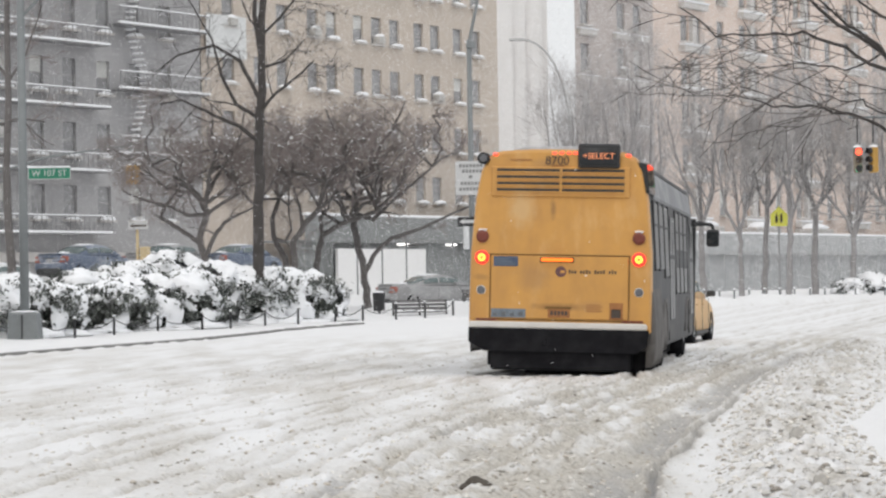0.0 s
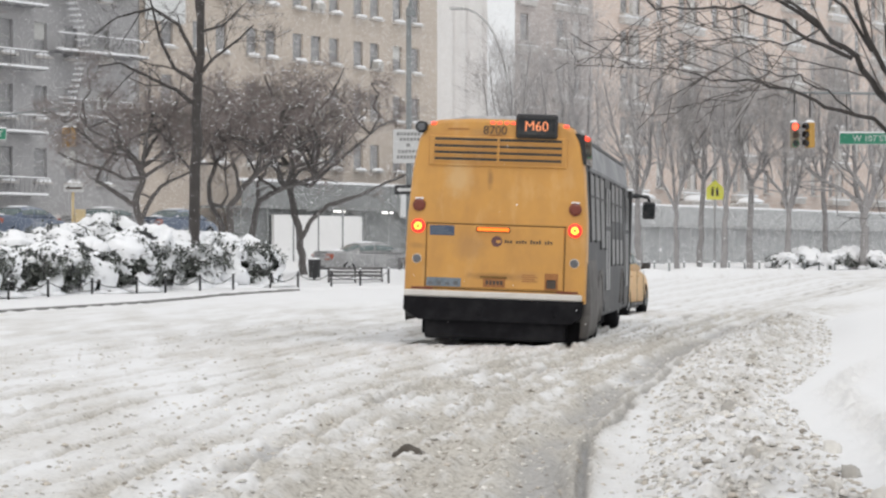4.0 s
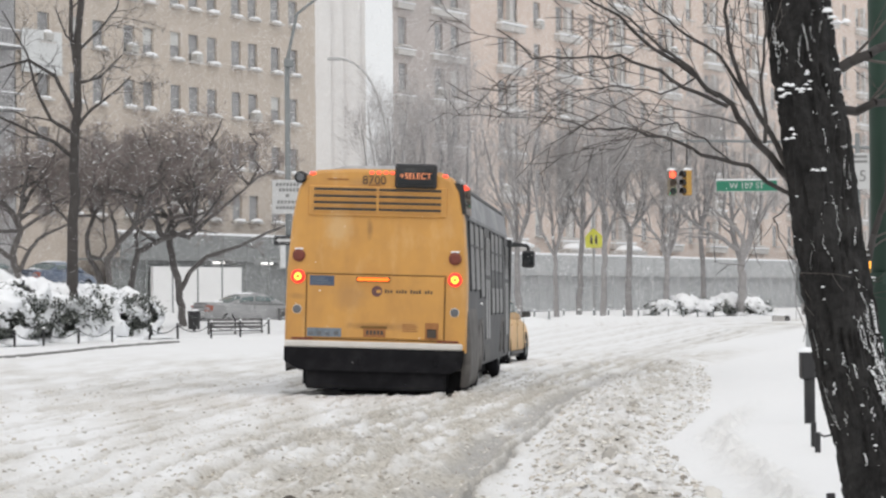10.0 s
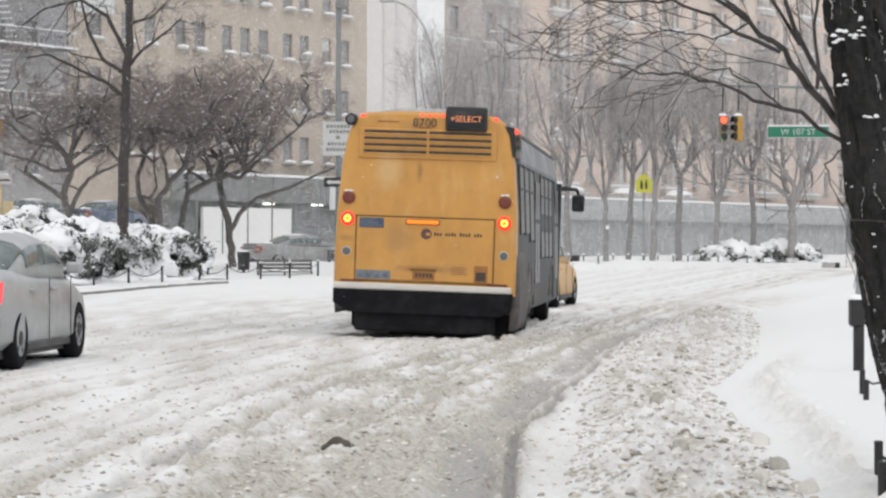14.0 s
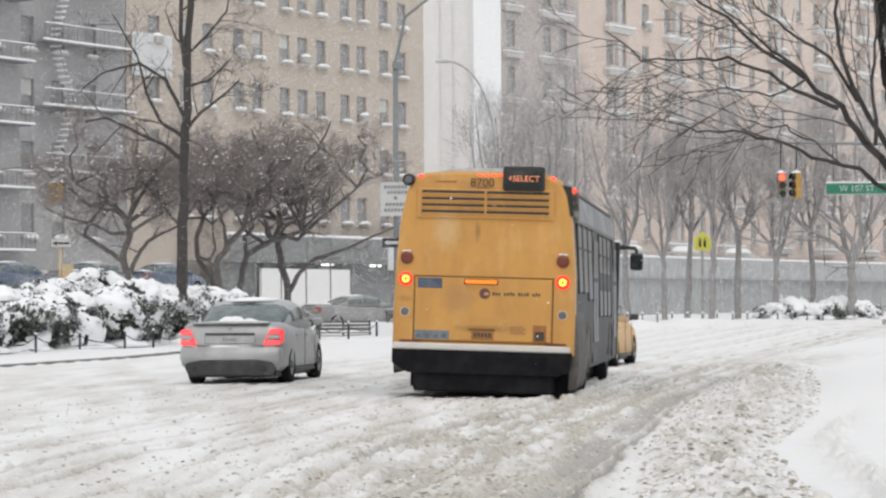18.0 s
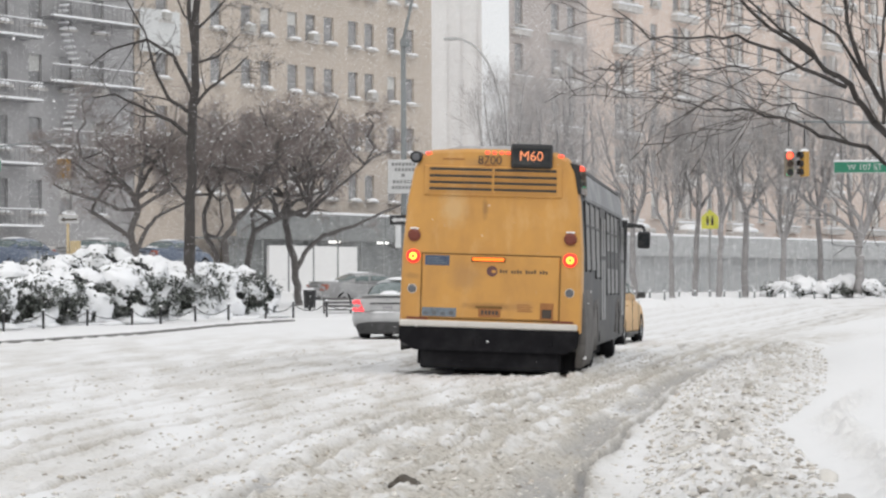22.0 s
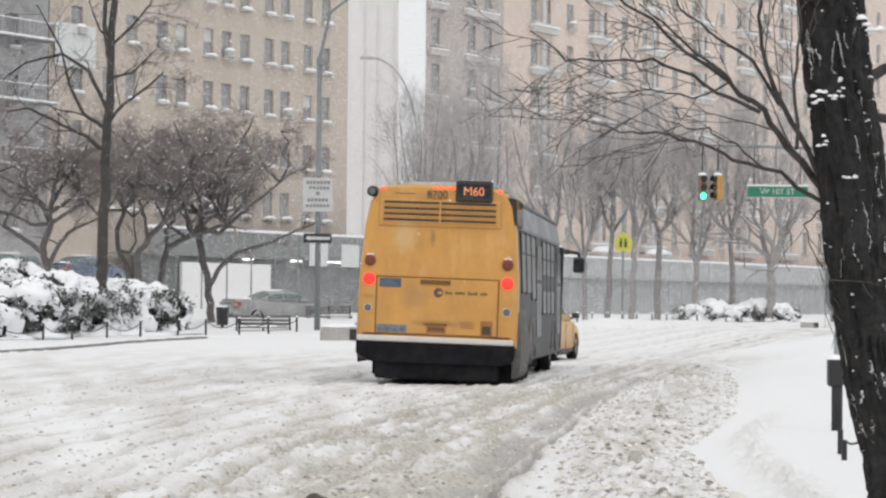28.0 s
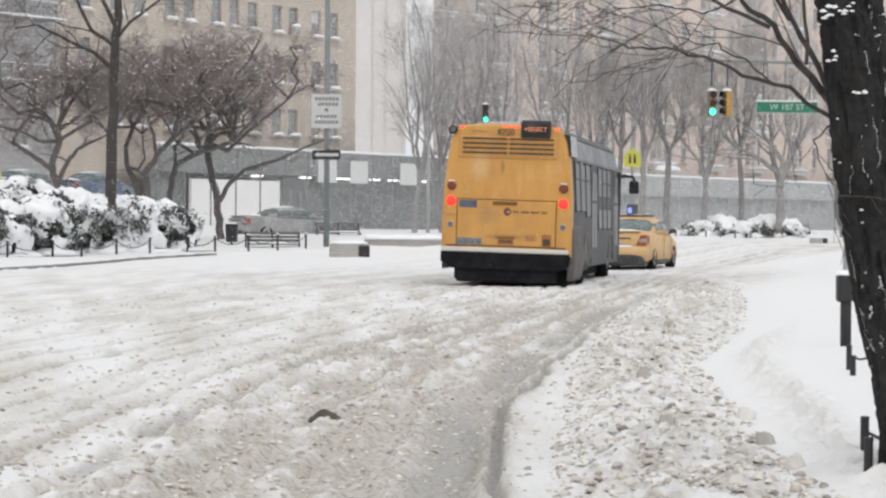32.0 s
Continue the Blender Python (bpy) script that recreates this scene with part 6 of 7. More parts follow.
    tagged(blanket, "torn blanket of fresh snow over the leaves", kind="stuff")
    skirt = bmesh.new()
    for k in range(5):
        an = k * math.tau / 5 + rnd.random()
        lump(w * (0.45 + 0.25 * rnd.random()), w * (0.4 + 0.2 * rnd.random()), 0.08 + 0.20 * rnd.random(), rnd.randrange(9999), 0.4, 5, 11, skirt, (math.cos(an) * w * 0.42, math.sin(an) * w * 0.42, -0.02))
    part("foot_drift", skirt, SNOW_CLUMP, top, "snow heaped round its foot", True)
    flakes_of_snow([Vector(t) + Vector((0, 0, 0.03)) for t in tips[::2]], top, 0.075, rnd, "leaf_snow", "snow on the leaf whorls")
    return top


def hedge():
    rnd = random.Random(9)
    line = [(-15.4, 63.2), (-13.9, 67.2), (-12.3, 71.0), (-10.7, 74.2), (-9.3, 76.6), (-7.9, 78.6), (-6.8, 80.2)]
    n = 16
    for i in range(n):
        f = i / (n - 1) * (len(line) - 1)
        k = min(int(f), len(line) - 2)
        x, y = line[k][0] + (line[k + 1][0] - line[k][0]) * (f - k), line[k][1] + (line[k + 1][1] - line[k][1]) * (f - k)
        tall = 0.5 * math.exp(-((i - 9) / 2.2) ** 2) + (0.14 if i > 9 else 0.0)
        shrub(x + rnd.gauss(0, 0.15), y + rnd.gauss(0, 0.3), 2.0 + 0.7 * rnd.random(), 1.12 + 0.38 * rnd.random() + tall, 100 + i, 0.68)
        if i % 2 == 0:
            shrub(x - 1.5 + rnd.gauss(0, 0.2), y + 1.9, 2.3, 1.38 + 0.3 * rnd.random() + tall, 200 + i, 0.68)
    for i, (x, y) in enumerate(((14.3, 106), (15.3, 106.5), (16.3, 106.2), (17.2, 107), (18.2, 106.4))):
        shrub(x, y, 1.45, 0.62 + 0.2 * (i % 2), 300 + i, 0.74)


orchard()
island_trees()
far_trees()
near_tree()
hedge()

# ---------------------------------------------------------------- street furniture
SIGN_GREEN = surface("green_street_sign", (0.015, 0.17, 0.10), 0.5, vary=0.1)
SIGN_LIME = surface("fluorescent_school_sign", (0.88, 0.86, 0.13), 0.5, vary=0.05)
SIGN_WHITE = surface("white_sign_plate", (0.50, 0.505, 0.505), 0.5, vary=0.08)
SIGNAL_BODY = surface("signal_yellow_housing", (0.42, 0.24, 0.05), 0.5, vary=0.15)
SIGNAL_OLIVE = surface("olive_signal_housing", (0.20, 0.165, 0.12), 0.6, vary=0.2)
# paler copy of the pole grey for far poles, imitating haze
POLE_PALE = surface("hazed_grey_pole", (0.42, 0.42, 0.42), 0.6, vary=0.1)
POLE_GREY = surface("grey_painted_pole", (0.20, 0.215, 0.22), 0.6, 0.2, vary=0.12, grain=5)
POLE_GREEN = surface("dark_green_pole", (0.02, 0.05, 0.035), 0.5, vary=0.2)
BLACK_PAINT = surface("black_painted_iron", (0.018, 0.018, 0.02), 0.5, vary=0.25, grain=8)
CONCRETE = surface("grey_concrete", (0.36, 0.35, 0.34), 0.9, vary=0.15, grain=6)
# bench timber raised in tone, a little haze put into it
BENCH_WOOD = surface("dark_bench_timber", (0.15, 0.145, 0.145), 0.8, vary=0.25)
LAMP_SIGNAL_RED = glow("lit_red_signal", (1.0, 0.07, 0.03), 3.0)
LAMP_SIGNAL_GREEN = glow("lit_green_signal", (0.05, 0.95, 0.48), 2.6)
LAMP_HAND = glow("lit_amber_signal", (1.0, 0.42, 0.05), 2.0)
GREY_INK = surface("grey_lettering", (0.20, 0.20, 0.20), 0.6)
LENS_DARK = surface("dark_signal_lens", (0.05, 0.03, 0.02), 0.3)


def on(x, y, rz=0.0):
    return pose(x, y, ground_z(x, y), 0, 0, rz)


def pole_part(parent, h, r0, r1, mat=POLE_GREY, name="pole", x=0.0):
    return part(name, tube(bmesh.new(), (x, 0, -0.15), (x, 0, h), r0, r1, 12), mat, parent, "", True)


def name_plate(parent, x, z, w, h, text, y=-0.02):
    plate = part("street_sign", box(x, x + w, y - 0.015, y, z - h / 2, z + h / 2, 0.006), SIGN_GREEN, parent, "green street name plate with white edge")
    edge = bmesh.new()
    for a in ((x, x + w, z - h / 2, z - h / 2 + 0.018), (x, x + w, z + h / 2 - 0.018, z + h / 2), (x, x + 0.018, z - h / 2, z + h / 2), (x + w - 0.018, x + w, z - h / 2, z + h / 2)):
        box(a[0], a[1], y - 0.019, y - 0.014, a[2], a[3], bm=edge)
    part("sign_border", edge, SIGN_WHITE, plate)
    letters(text, h * 0.72, SIGN_WHITE, plate, pose(x + w * 0.5, y - 0.02, z), "sign_lettering")
    part("sign_snow", box(x, x + w, y - 0.03, y + 0.02, z + h / 2, z + h / 2 + 0.03, 0.01), SNOW_CLUMP, plate)
    return plate


def left_lamp_post():
    p = thing("street_lamp", on(-12.75, 64.5), "grey street lamp post with a boxy metal base", "lamp post")
    pole_part(p, 9.5, 0.125, 0.10)
    part("base_cabinet", loft([[(-a, -a, z), (a, -a, z), (a, a, z), (-a, a, z)] for a, z in ((0.42, -0.1), (0.40, 0.02), (0.36, 0.66), (0.33, 0.72))]), POLE_GREY, p, "grey flared base cabinet")
    part("cabinet_seam", box(-0.015, 0.015, -0.42, -0.38, 0.0, 0.64), BLACK_PAINT, p)
    part("base_snow", lump(0.72, 0.72, 0.05, 2, 0.1, at=(0, 0, 0.71)), SNOW_CLUMP, p)
    name_plate(p, 0.14, 4.32, 1.12, 0.31, "W 107 ST")
    arm = bmesh.new()
    for i in range(8):
        f, g = i / 8, (i + 1) / 8
        tube(arm, (2.4 * f, 0, 8.4 + 1.6 * math.sin(f * 1.57)), (2.4 * g, 0, 8.4 + 1.6 * math.sin(g * 1.57)), 0.04, sides=6)
    part("lamp_arm", arm, POLE_GREY, p)


def iron_fence():
    """Spiked railings at the head of the island."""
    f = thing("iron_fence", on(-13.75, 63.2, 0), "tall black iron railing with spear points", "fence")
    a, b = Vector((0, 0)), Vector((-2.2, -9.0))
    n, d = 62, (b - a)
    bar = tube(bmesh.new(), (0, 0, 0.12), (0, 0, 2.12), 0.013, 0.013, 5)
    tube(bar, (0, 0, 2.12), (0, 0, 2.28), 0.022, 0.003, 5)
    me = None
    for i in range(n):
        p = a + d * (i / n)
        m = pose(p.x, p.y, 0.03 * math.sin(i))
        if me is None:
            first = part("fence_bar", bar, BLACK_PAINT, f)
            first.matrix_basis, me = m, first.data
        else:
            share("fence_bar", me, f, m)
    for z in (0.2, 1.35, 1.85):
        part("fence_rail", tube(bmesh.new(), (a.x, a.y, z), (b.x, b.y, z), 0.025, sides=6), BLACK_PAINT, f)
    for i in range(5):
        p = a + d * (i / 4)
        post = part("fence_post", box(p.x - 0.05, p.x + 0.05, p.y - 0.05, p.y + 0.05, -0.15, 2.35, 0.01), BLACK_PAINT, f)
        part("finial", tube(bmesh.new(), (p.x, p.y, 2.35), (p.x, p.y, 2.48), 0.05, 0.01, 8), BLACK_PAINT, post)
    part("fence_plinth", loft([[(p.x - 0.1, p.y, z), (p.x + 0.1, p.y, z), (q.x + 0.1, q.y, z), (q.x - 0.1, q.y, z)] for z in (-0.2, 0.14) for p, q in ((a, b),)]), GRANITE, f)


def chain_fence():
    """Low bollards joined by sagging chains along the kerb."""
    line = [(-12.2, 64.6), (-11.65, 66.6), (-10.9, 68.6), (-9.95, 70.5), (-8.9, 72.3), (-8.2, 73.5), (-7.3, 74.8), (-6.4, 76.0), (-5.4, 77.6), (-4.6, 79.2), (-3.6, 80.6), (-2.7, 81.9), (-1.8, 83.2)]
    prev = None
    for i, (x, y) in enumerate(line):
        x -= 0.25
        y += 0.45
        p = thing("chain_post", on(x, y), "low black iron post carrying a chain", "post", "chain posts along the kerb")
        part("post", tube(bmesh.new(), (0, 0, -0.15), (0.08 if i == 8 else 0, 0, 0.50), 0.035, sides=8), BLACK_PAINT, p)
        part("cap", lump(0.1, 0.1, 0.05, 4, 0.1, at=(0.08 if i == 8 else 0, 0, 0.49)), SNOW_CLUMP, p)
        here = Vector((x, y, ground_z(x, y)))
        if prev is not None and i not in (8,):
            ch = Wood()
            d = prev - here
            q = [Vector((d.x * f, d.y * f, d.z * f + 0.42 - 0.9 * f * (1 - f))) for f in [k / 10 for k in range(11)]]
            ch.line(q, 0.014, 0.014, 4)
            ch.mesh("chain", BLACK_PAINT, p, "sagging chain")
        prev = here


def bench(x, y, rz):
    b = thing("park_bench", on(x, y, rz) @ Matrix.Translation((0, 0, -0.33)), "dark slatted park bench half buried in snow", "bench", "benches on the island")
    for i, (yy, z) in enumerate(((-0.22, 0.43), (-0.1, 0.44), (0.02, 0.44), (0.14, 0.43))):
        part("seat_slat", box(-0.94, 0.94, yy - 0.05, yy + 0.05, z - 0.02, z + 0.02, 0.006), BENCH_WOOD, b)
    for i, z in enumerate((0.56, 0.68, 0.80)):
        part("back_slat", box(-0.94, 0.94, 0.2 + 0.03 * i, 0.235 + 0.03 * i, z - 0.045, z + 0.045, 0.006), BENCH_WOOD, b)
    for xx in (-0.9, 0.0, 0.9):
        leg = bmesh.new()
        tube(leg, (xx, -0.2, -0.1), (xx, -0.2, 0.42), 0.03, sides=6)
        tube(leg, (xx, 0.18, -0.1), (xx, 0.26, 0.84), 0.03, sides=6)
        tube(leg, (xx, -0.25, 0.41), (xx, 0.2, 0.41), 0.025, sides=6)
        part("leg", leg, BLACK_PAINT, b, "cast iron leg frame")
    part("bench_snow", lump(1.85, 0.40, 0.035, 6, 0.2, at=(0, -0.05, 0.455)), SNOW_CLUMP, b, "", True)


def litter_bin(x, y):
    b = thing("litter_bin", on(x, y), "small dark litter bin", "bin")
    part("drum", tube(bmesh.new(), (0, 0, 0.08), (0, 0, 0.72), 0.2, 0.23, 14), BLACK_PAINT, b)
    part("leg", tube(bmesh.new(), (0, 0, -0.1), (0, 0, 0.1), 0.05, sides=8), BLACK_PAINT, b)
    part("bin_snow", lump(0.4, 0.4, 0.07, 3, 0.2, at=(0, 0, 0.71)), SNOW_CLUMP, b)


def sign_pole():
    """The lamp post by the island's tip with its two traffic signs."""
    p = thing("sign_post", on(-1.37, 84.0), "tall grey lamp post carrying two traffic signs", "lamp post")
    pole_part(p, 9.3, 0.10, 0.085)
    part("transformer", box(-0.1, 0.22, -0.12, 0.12, 9.0, 9.25, 0.03), POLE_GREY, p)
    arm = bmesh.new()
    tube(arm, (0, 0, 9.2), (0.35, 0, 10.8), 0.06, 0.05, 8)
    tube(arm, (0.35, 0, 10.8), (1.9, 0, 12.0), 0.05, 0.04, 8)
    part("lamp_arm", arm, POLE_GREY, p)
    s = part("lane_sign", box(-0.53, 0.50, -0.16, -0.13, 4.03, 5.18, 0.02), SIGN_WHITE, p, "white lane sign with dark lettering bars")
    for z, bars in ((5.02, ((-0.40, 0.42),)), (4.84, ((-0.3, 0.4),)), (4.65, ((-0.08, 0.1),)), (4.43, ((-0.36, 0.36),)), (4.24, ((-0.4, 0.4),))):
        for a, b in bars:
            n = max(1, int((b - a) / 0.11))
            for i in range(n):
                w = (b - a) / n
                part("letter_bar", box(a + i * w, a + i * w + w * 0.7, -0.17, -0.158, z - 0.055, z + 0.055), GREY_INK, s)
    o = part("one_way_sign", box(-0.48, 0.46, -0.16, -0.13, 2.98, 3.30, 0.02), BLACK_PAINT, p, "black and white direction sign")
    arrow = extrude_outline([(-0.42, 3.14), (-0.28, 3.23), (-0.28, 3.19), (0.40, 3.19), (0.40, 3.09), (-0.28, 3.09), (-0.28, 3.05)][::-1], 0.01)
    ar = part("arrow", arrow, SIGN_WHITE, o)
    ar.matrix_basis = pose(0, -0.175, 0)
    part("pole_band", tube(bmesh.new(), (0, 0, 4.9), (0, 0, 5.0), 0.13, sides=12), POLE_GREY, p)


def curved_lamp():
    p = thing("street_lamp", on(2.75, 112.0), "slender grey street lamp with a long curved arm", "lamp post")
    pole_part(p, 6.5, 0.09, 0.07, POLE_PALE)
    arm, prev = Wood(), Vector((0, 0, 6.5))
    for i in range(1, 13):
        f = i / 12
        q = Vector((-2.25 * f ** 2.0, 0, 6.5 + 5.2 * math.sin(f * 1.55)))
        arm.bar(prev, q, 0.06, 0.05, 6)
        prev = q
    arm.mesh("lamp_arm", POLE_PALE, p)
    part("lamp_head", box(-2.75, -2.1, -0.12, 0.12, 11.62, 11.76, 0.04), POLE_PALE, p)


def school_sign():
    p = thing("school_sign", on(11.85, 111.0), "fluorescent yellow school crossing sign on a tall post", "sign")
    pole_part(p, 7.6, 0.06, 0.05, POLE_PALE)
    plate = part("sign_plate", extrude_outline([(-0.38, 3.0), (0.38, 3.0), (0.38, 3.52), (0.0, 3.88), (-0.38, 3.52)], 0.02), SIGN_LIME, p, "yellow-green five-sided plate")
    plate.matrix_basis = pose(0, -0.09, 0.05)
    for x in (-0.11, 0.1):
        mark = bmesh.new()
        box(x - 0.05, x + 0.05, -0.012, -0.002, 3.16, 3.46, 0.0, mark)
        box(x - 0.03, x + 0.03, -0.012, -0.002, 3.48, 3.56, 0.0, mark)
        part("dark_symbol", mark, INK, plate)


def signal_head(parent, x, y, z, rz, lit, size=0.235, changing=False, body=None):
    """Three lenses with visors; the lit one glows, on a changing head the green too."""
    body = body or SIGNAL_BODY
    head = part("signal_head", box(-size * 0.46, size * 0.46, -0.1, 0.1, -size * 1.5, size * 1.5, 0.02), body, parent, "three-lens traffic signal head")
    head.matrix_basis = pose(x, y, z, 0, 0, rz)
    for k, name in enumerate(("red", "amber", "green")):
        zz = size * (1 - k)
        mat = LENS_DARK
        if name == lit or (changing and name == "green"):
            mat = LAMP_SIGNAL_RED if name == "red" else LAMP_SIGNAL_GREEN
        part("lens", disc(bmesh.new(), 0, -0.105, zz, size * 0.40, 0.02, 14), mat, head)
        vis = bmesh.new()
        ring = [(math.cos(a) * size * 0.46, math.sin(a) * size * 0.46) for a in [math.pi * (i / 10 * 1.3 - 0.15) for i in range(11)]]
        inner = [(p * 0.94, q * 0.94) for p, q in ring[::-1]]
        loft([[(p, yy, zz + q) for p, q in ring + inner] for yy in (-0.10, -0.20)], True, vis)
        part("visor", vis, body if body is not SIGNAL_BODY else BLACK_PAINT, head)
    part("head_snow", lump(size, 0.26, 0.07, 5, 0.2, at=(0, 0, size * 1.5)), SNOW_CLUMP, head)
    return head


def corner_signals():
    """Mast arm with two heads and the street name plate at the crossing."""
    p = thing("traffic_signal", on(16.0, 69.5), "traffic signals hung from a mast arm at the crossing", "traffic light")
    z0 = ground_z(16.0, 69.5)
    pole_part(p, 6.0, 0.11, 0.09)
    arm = bmesh.new()
    tube(arm, (0, 0, 5.35), (-3.4, 0, 5.6), 0.05, 0.04, 8)
    tube(arm, (-3.4, 0, 5.6), (-6.6, 0, 5.65), 0.04, 0.03, 8)
    part("mast_arm", arm, POLE_GREY, p)
    heads = []
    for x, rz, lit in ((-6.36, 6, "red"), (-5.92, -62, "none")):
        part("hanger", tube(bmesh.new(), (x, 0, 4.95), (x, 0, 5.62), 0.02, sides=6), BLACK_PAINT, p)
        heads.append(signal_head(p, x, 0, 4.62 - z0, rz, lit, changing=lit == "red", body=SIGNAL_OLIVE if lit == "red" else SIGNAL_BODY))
    name_plate(p, -5.12, 4.52 - z0, 1.75, 0.33, "W 107 ST", -0.05)
    for x in (-4.9, -3.6):
        part("sign_hanger", tube(bmesh.new(), (x, -0.05, 4.66 - z0), (x, 0, 5.6), 0.012, sides=5), BLACK_PAINT, p)
    # added shutters over the always glowing red and green lens, in place of switching
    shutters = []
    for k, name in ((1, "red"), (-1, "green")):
        sh = part("added_shutter", disc(bmesh.new(), 0.1, 0, 0, 0.098, 0.006, 14), BLACK_PAINT, heads[0])
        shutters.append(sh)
    return p, shutters


def far_signals():
    q = thing("traffic_signal", on(4.73, 100.0), "traffic signal on a post far down the avenue, showing green", "traffic light")
    pole_part(q, 4.9, 0.06, 0.05)
    signal_head(q, 0, -0.1, 5.0, 4, "green", 0.24, body=BLACK_PAINT)
    g = thing("traffic_signal", on(-20.4, 92.0), "yellow traffic signal on a mast arm beyond the hedge", "traffic light")
    z0 = ground_z(-20.4, 92.0)
    pole_part(g, 6.8, 0.11, 0.09)
    arm = bmesh.new()
    tube(arm, (0, 0, 5.0), (3.2, 0, 5.9), 0.05, 0.04, 8)
    tube(arm, (3.2, 0, 5.9), (6.6, 0, 6.3), 0.04, 0.03, 8)
    part("mast_arm", arm, POLE_GREY, g)
    signal_head(g, 6.2, 0, 5.65 - z0, 150, "none")
    signal_head(g, 6.5, 0, 5.65 - z0, 80, "none")
    part("direction_sign", box(0.2, 1.0, -0.06, -0.03, 3.5, 3.8, 0.01), SIGN_WHITE, g)
    d = thing("direction_sign", on(-15.15, 100.0) @ Matrix.Translation((0, 0, 0.15)), "yellow post with a white direction arrow sign", "sign")
    part("pole", tube(bmesh.new(), (0, 0, -0.5), (0, 0, 2.6), 0.06, 0.06, 12), CALL_YELLOW, d, "", True)
    part("call_box", box(0.1, 0.5, -0.15, 0.15, 1.2, 1.9, 0.03), CALL_YELLOW, d)
    pl = part("arrow_plate", box(-0.35, 0.45, -0.11, -0.08, 2.6, 2.9, 0.01), SIGN_WHITE, d)
    ar = part("arrow", extrude_outline([(-0.3, 2.75), (-0.12, 2.85), (-0.12, 2.79), (0.38, 2.79), (0.38, 2.71), (-0.12, 2.71), (-0.12, 2.65)][::-1], 0.01), INK, pl)
    ar.matrix_basis = pose(0, -0.125, 0)
    part("small_plate", box(-0.05, 0.25, -0.11, -0.08, 2.98, 3.12, 0.01), SIGN_WHITE, d)


def barrier(x, y, rz, label, k=1.0):
    b = thing("concrete_barrier", on(x, y, rz) @ Matrix.Scale(k, 4), label, "barrier")
    part("block", loft([[(xx, -w, z) for xx, w, z in ((-0.6, 0.28, -0.1), (0.6, 0.28, -0.1), (0.6, 0.24, 0.22), (0.58, 0.16, 0.42), (-0.58, 0.16, 0.42), (-0.6, 0.24, 0.22))],
                        [(xx, w, z) for xx, w, z in ((-0.6, 0.28, -0.1), (0.6, 0.28, -0.1), (0.6, 0.24, 0.22), (0.58, 0.16, 0.42), (-0.58, 0.16, 0.42), (-0.6, 0.24, 0.22))]]), CONCRETE, b)
    part("barrier_snow", lump(1.2, 0.4, 0.12, 4, 0.2, at=(0, 0, 0.4)), SNOW_CLUMP, b, "", True)
    part("end_panel", box(0.28, 0.62, -0.30, -0.24, 0.0, 0.36, 0.02), BLACK_PAINT, b)


def low_wall(x0, x1, y):
    """A low planter wall behind the barrier under a thick roll of snow."""
    z = ground_z((x0 + x1) / 2, y)
    wall = thing("planter_wall", pose((x0 + x1) / 2, y, z), "low concrete planter wall under thick snow", "wall")
    half = (x1 - x0) / 2
    part("wall_body", box(-half, half, -0.14, 0.14, -0.2, 0.20, 0.02), CONCRETE, wall)
    n = 24
    roll = [[(-half + 2 * half * i / n, yy * (1 + 0.1 * math.sin(i * 1.7)), 0.19 + zz * (1 + 0.12 * math.sin(i * 0.9) + 0.08 * math.sin(i * 2.3))) for yy, zz in ((-0.2, 0.0), (-0.19, 0.1), (-0.1, 0.17), (0.1, 0.17), (0.19, 0.1), (0.2, 0.0))] for i in range(n + 1)]
    part("wall_snow", loft(roll[::-1]), SNOW_CLUMP, wall, "rounded roll of snow on top", True)


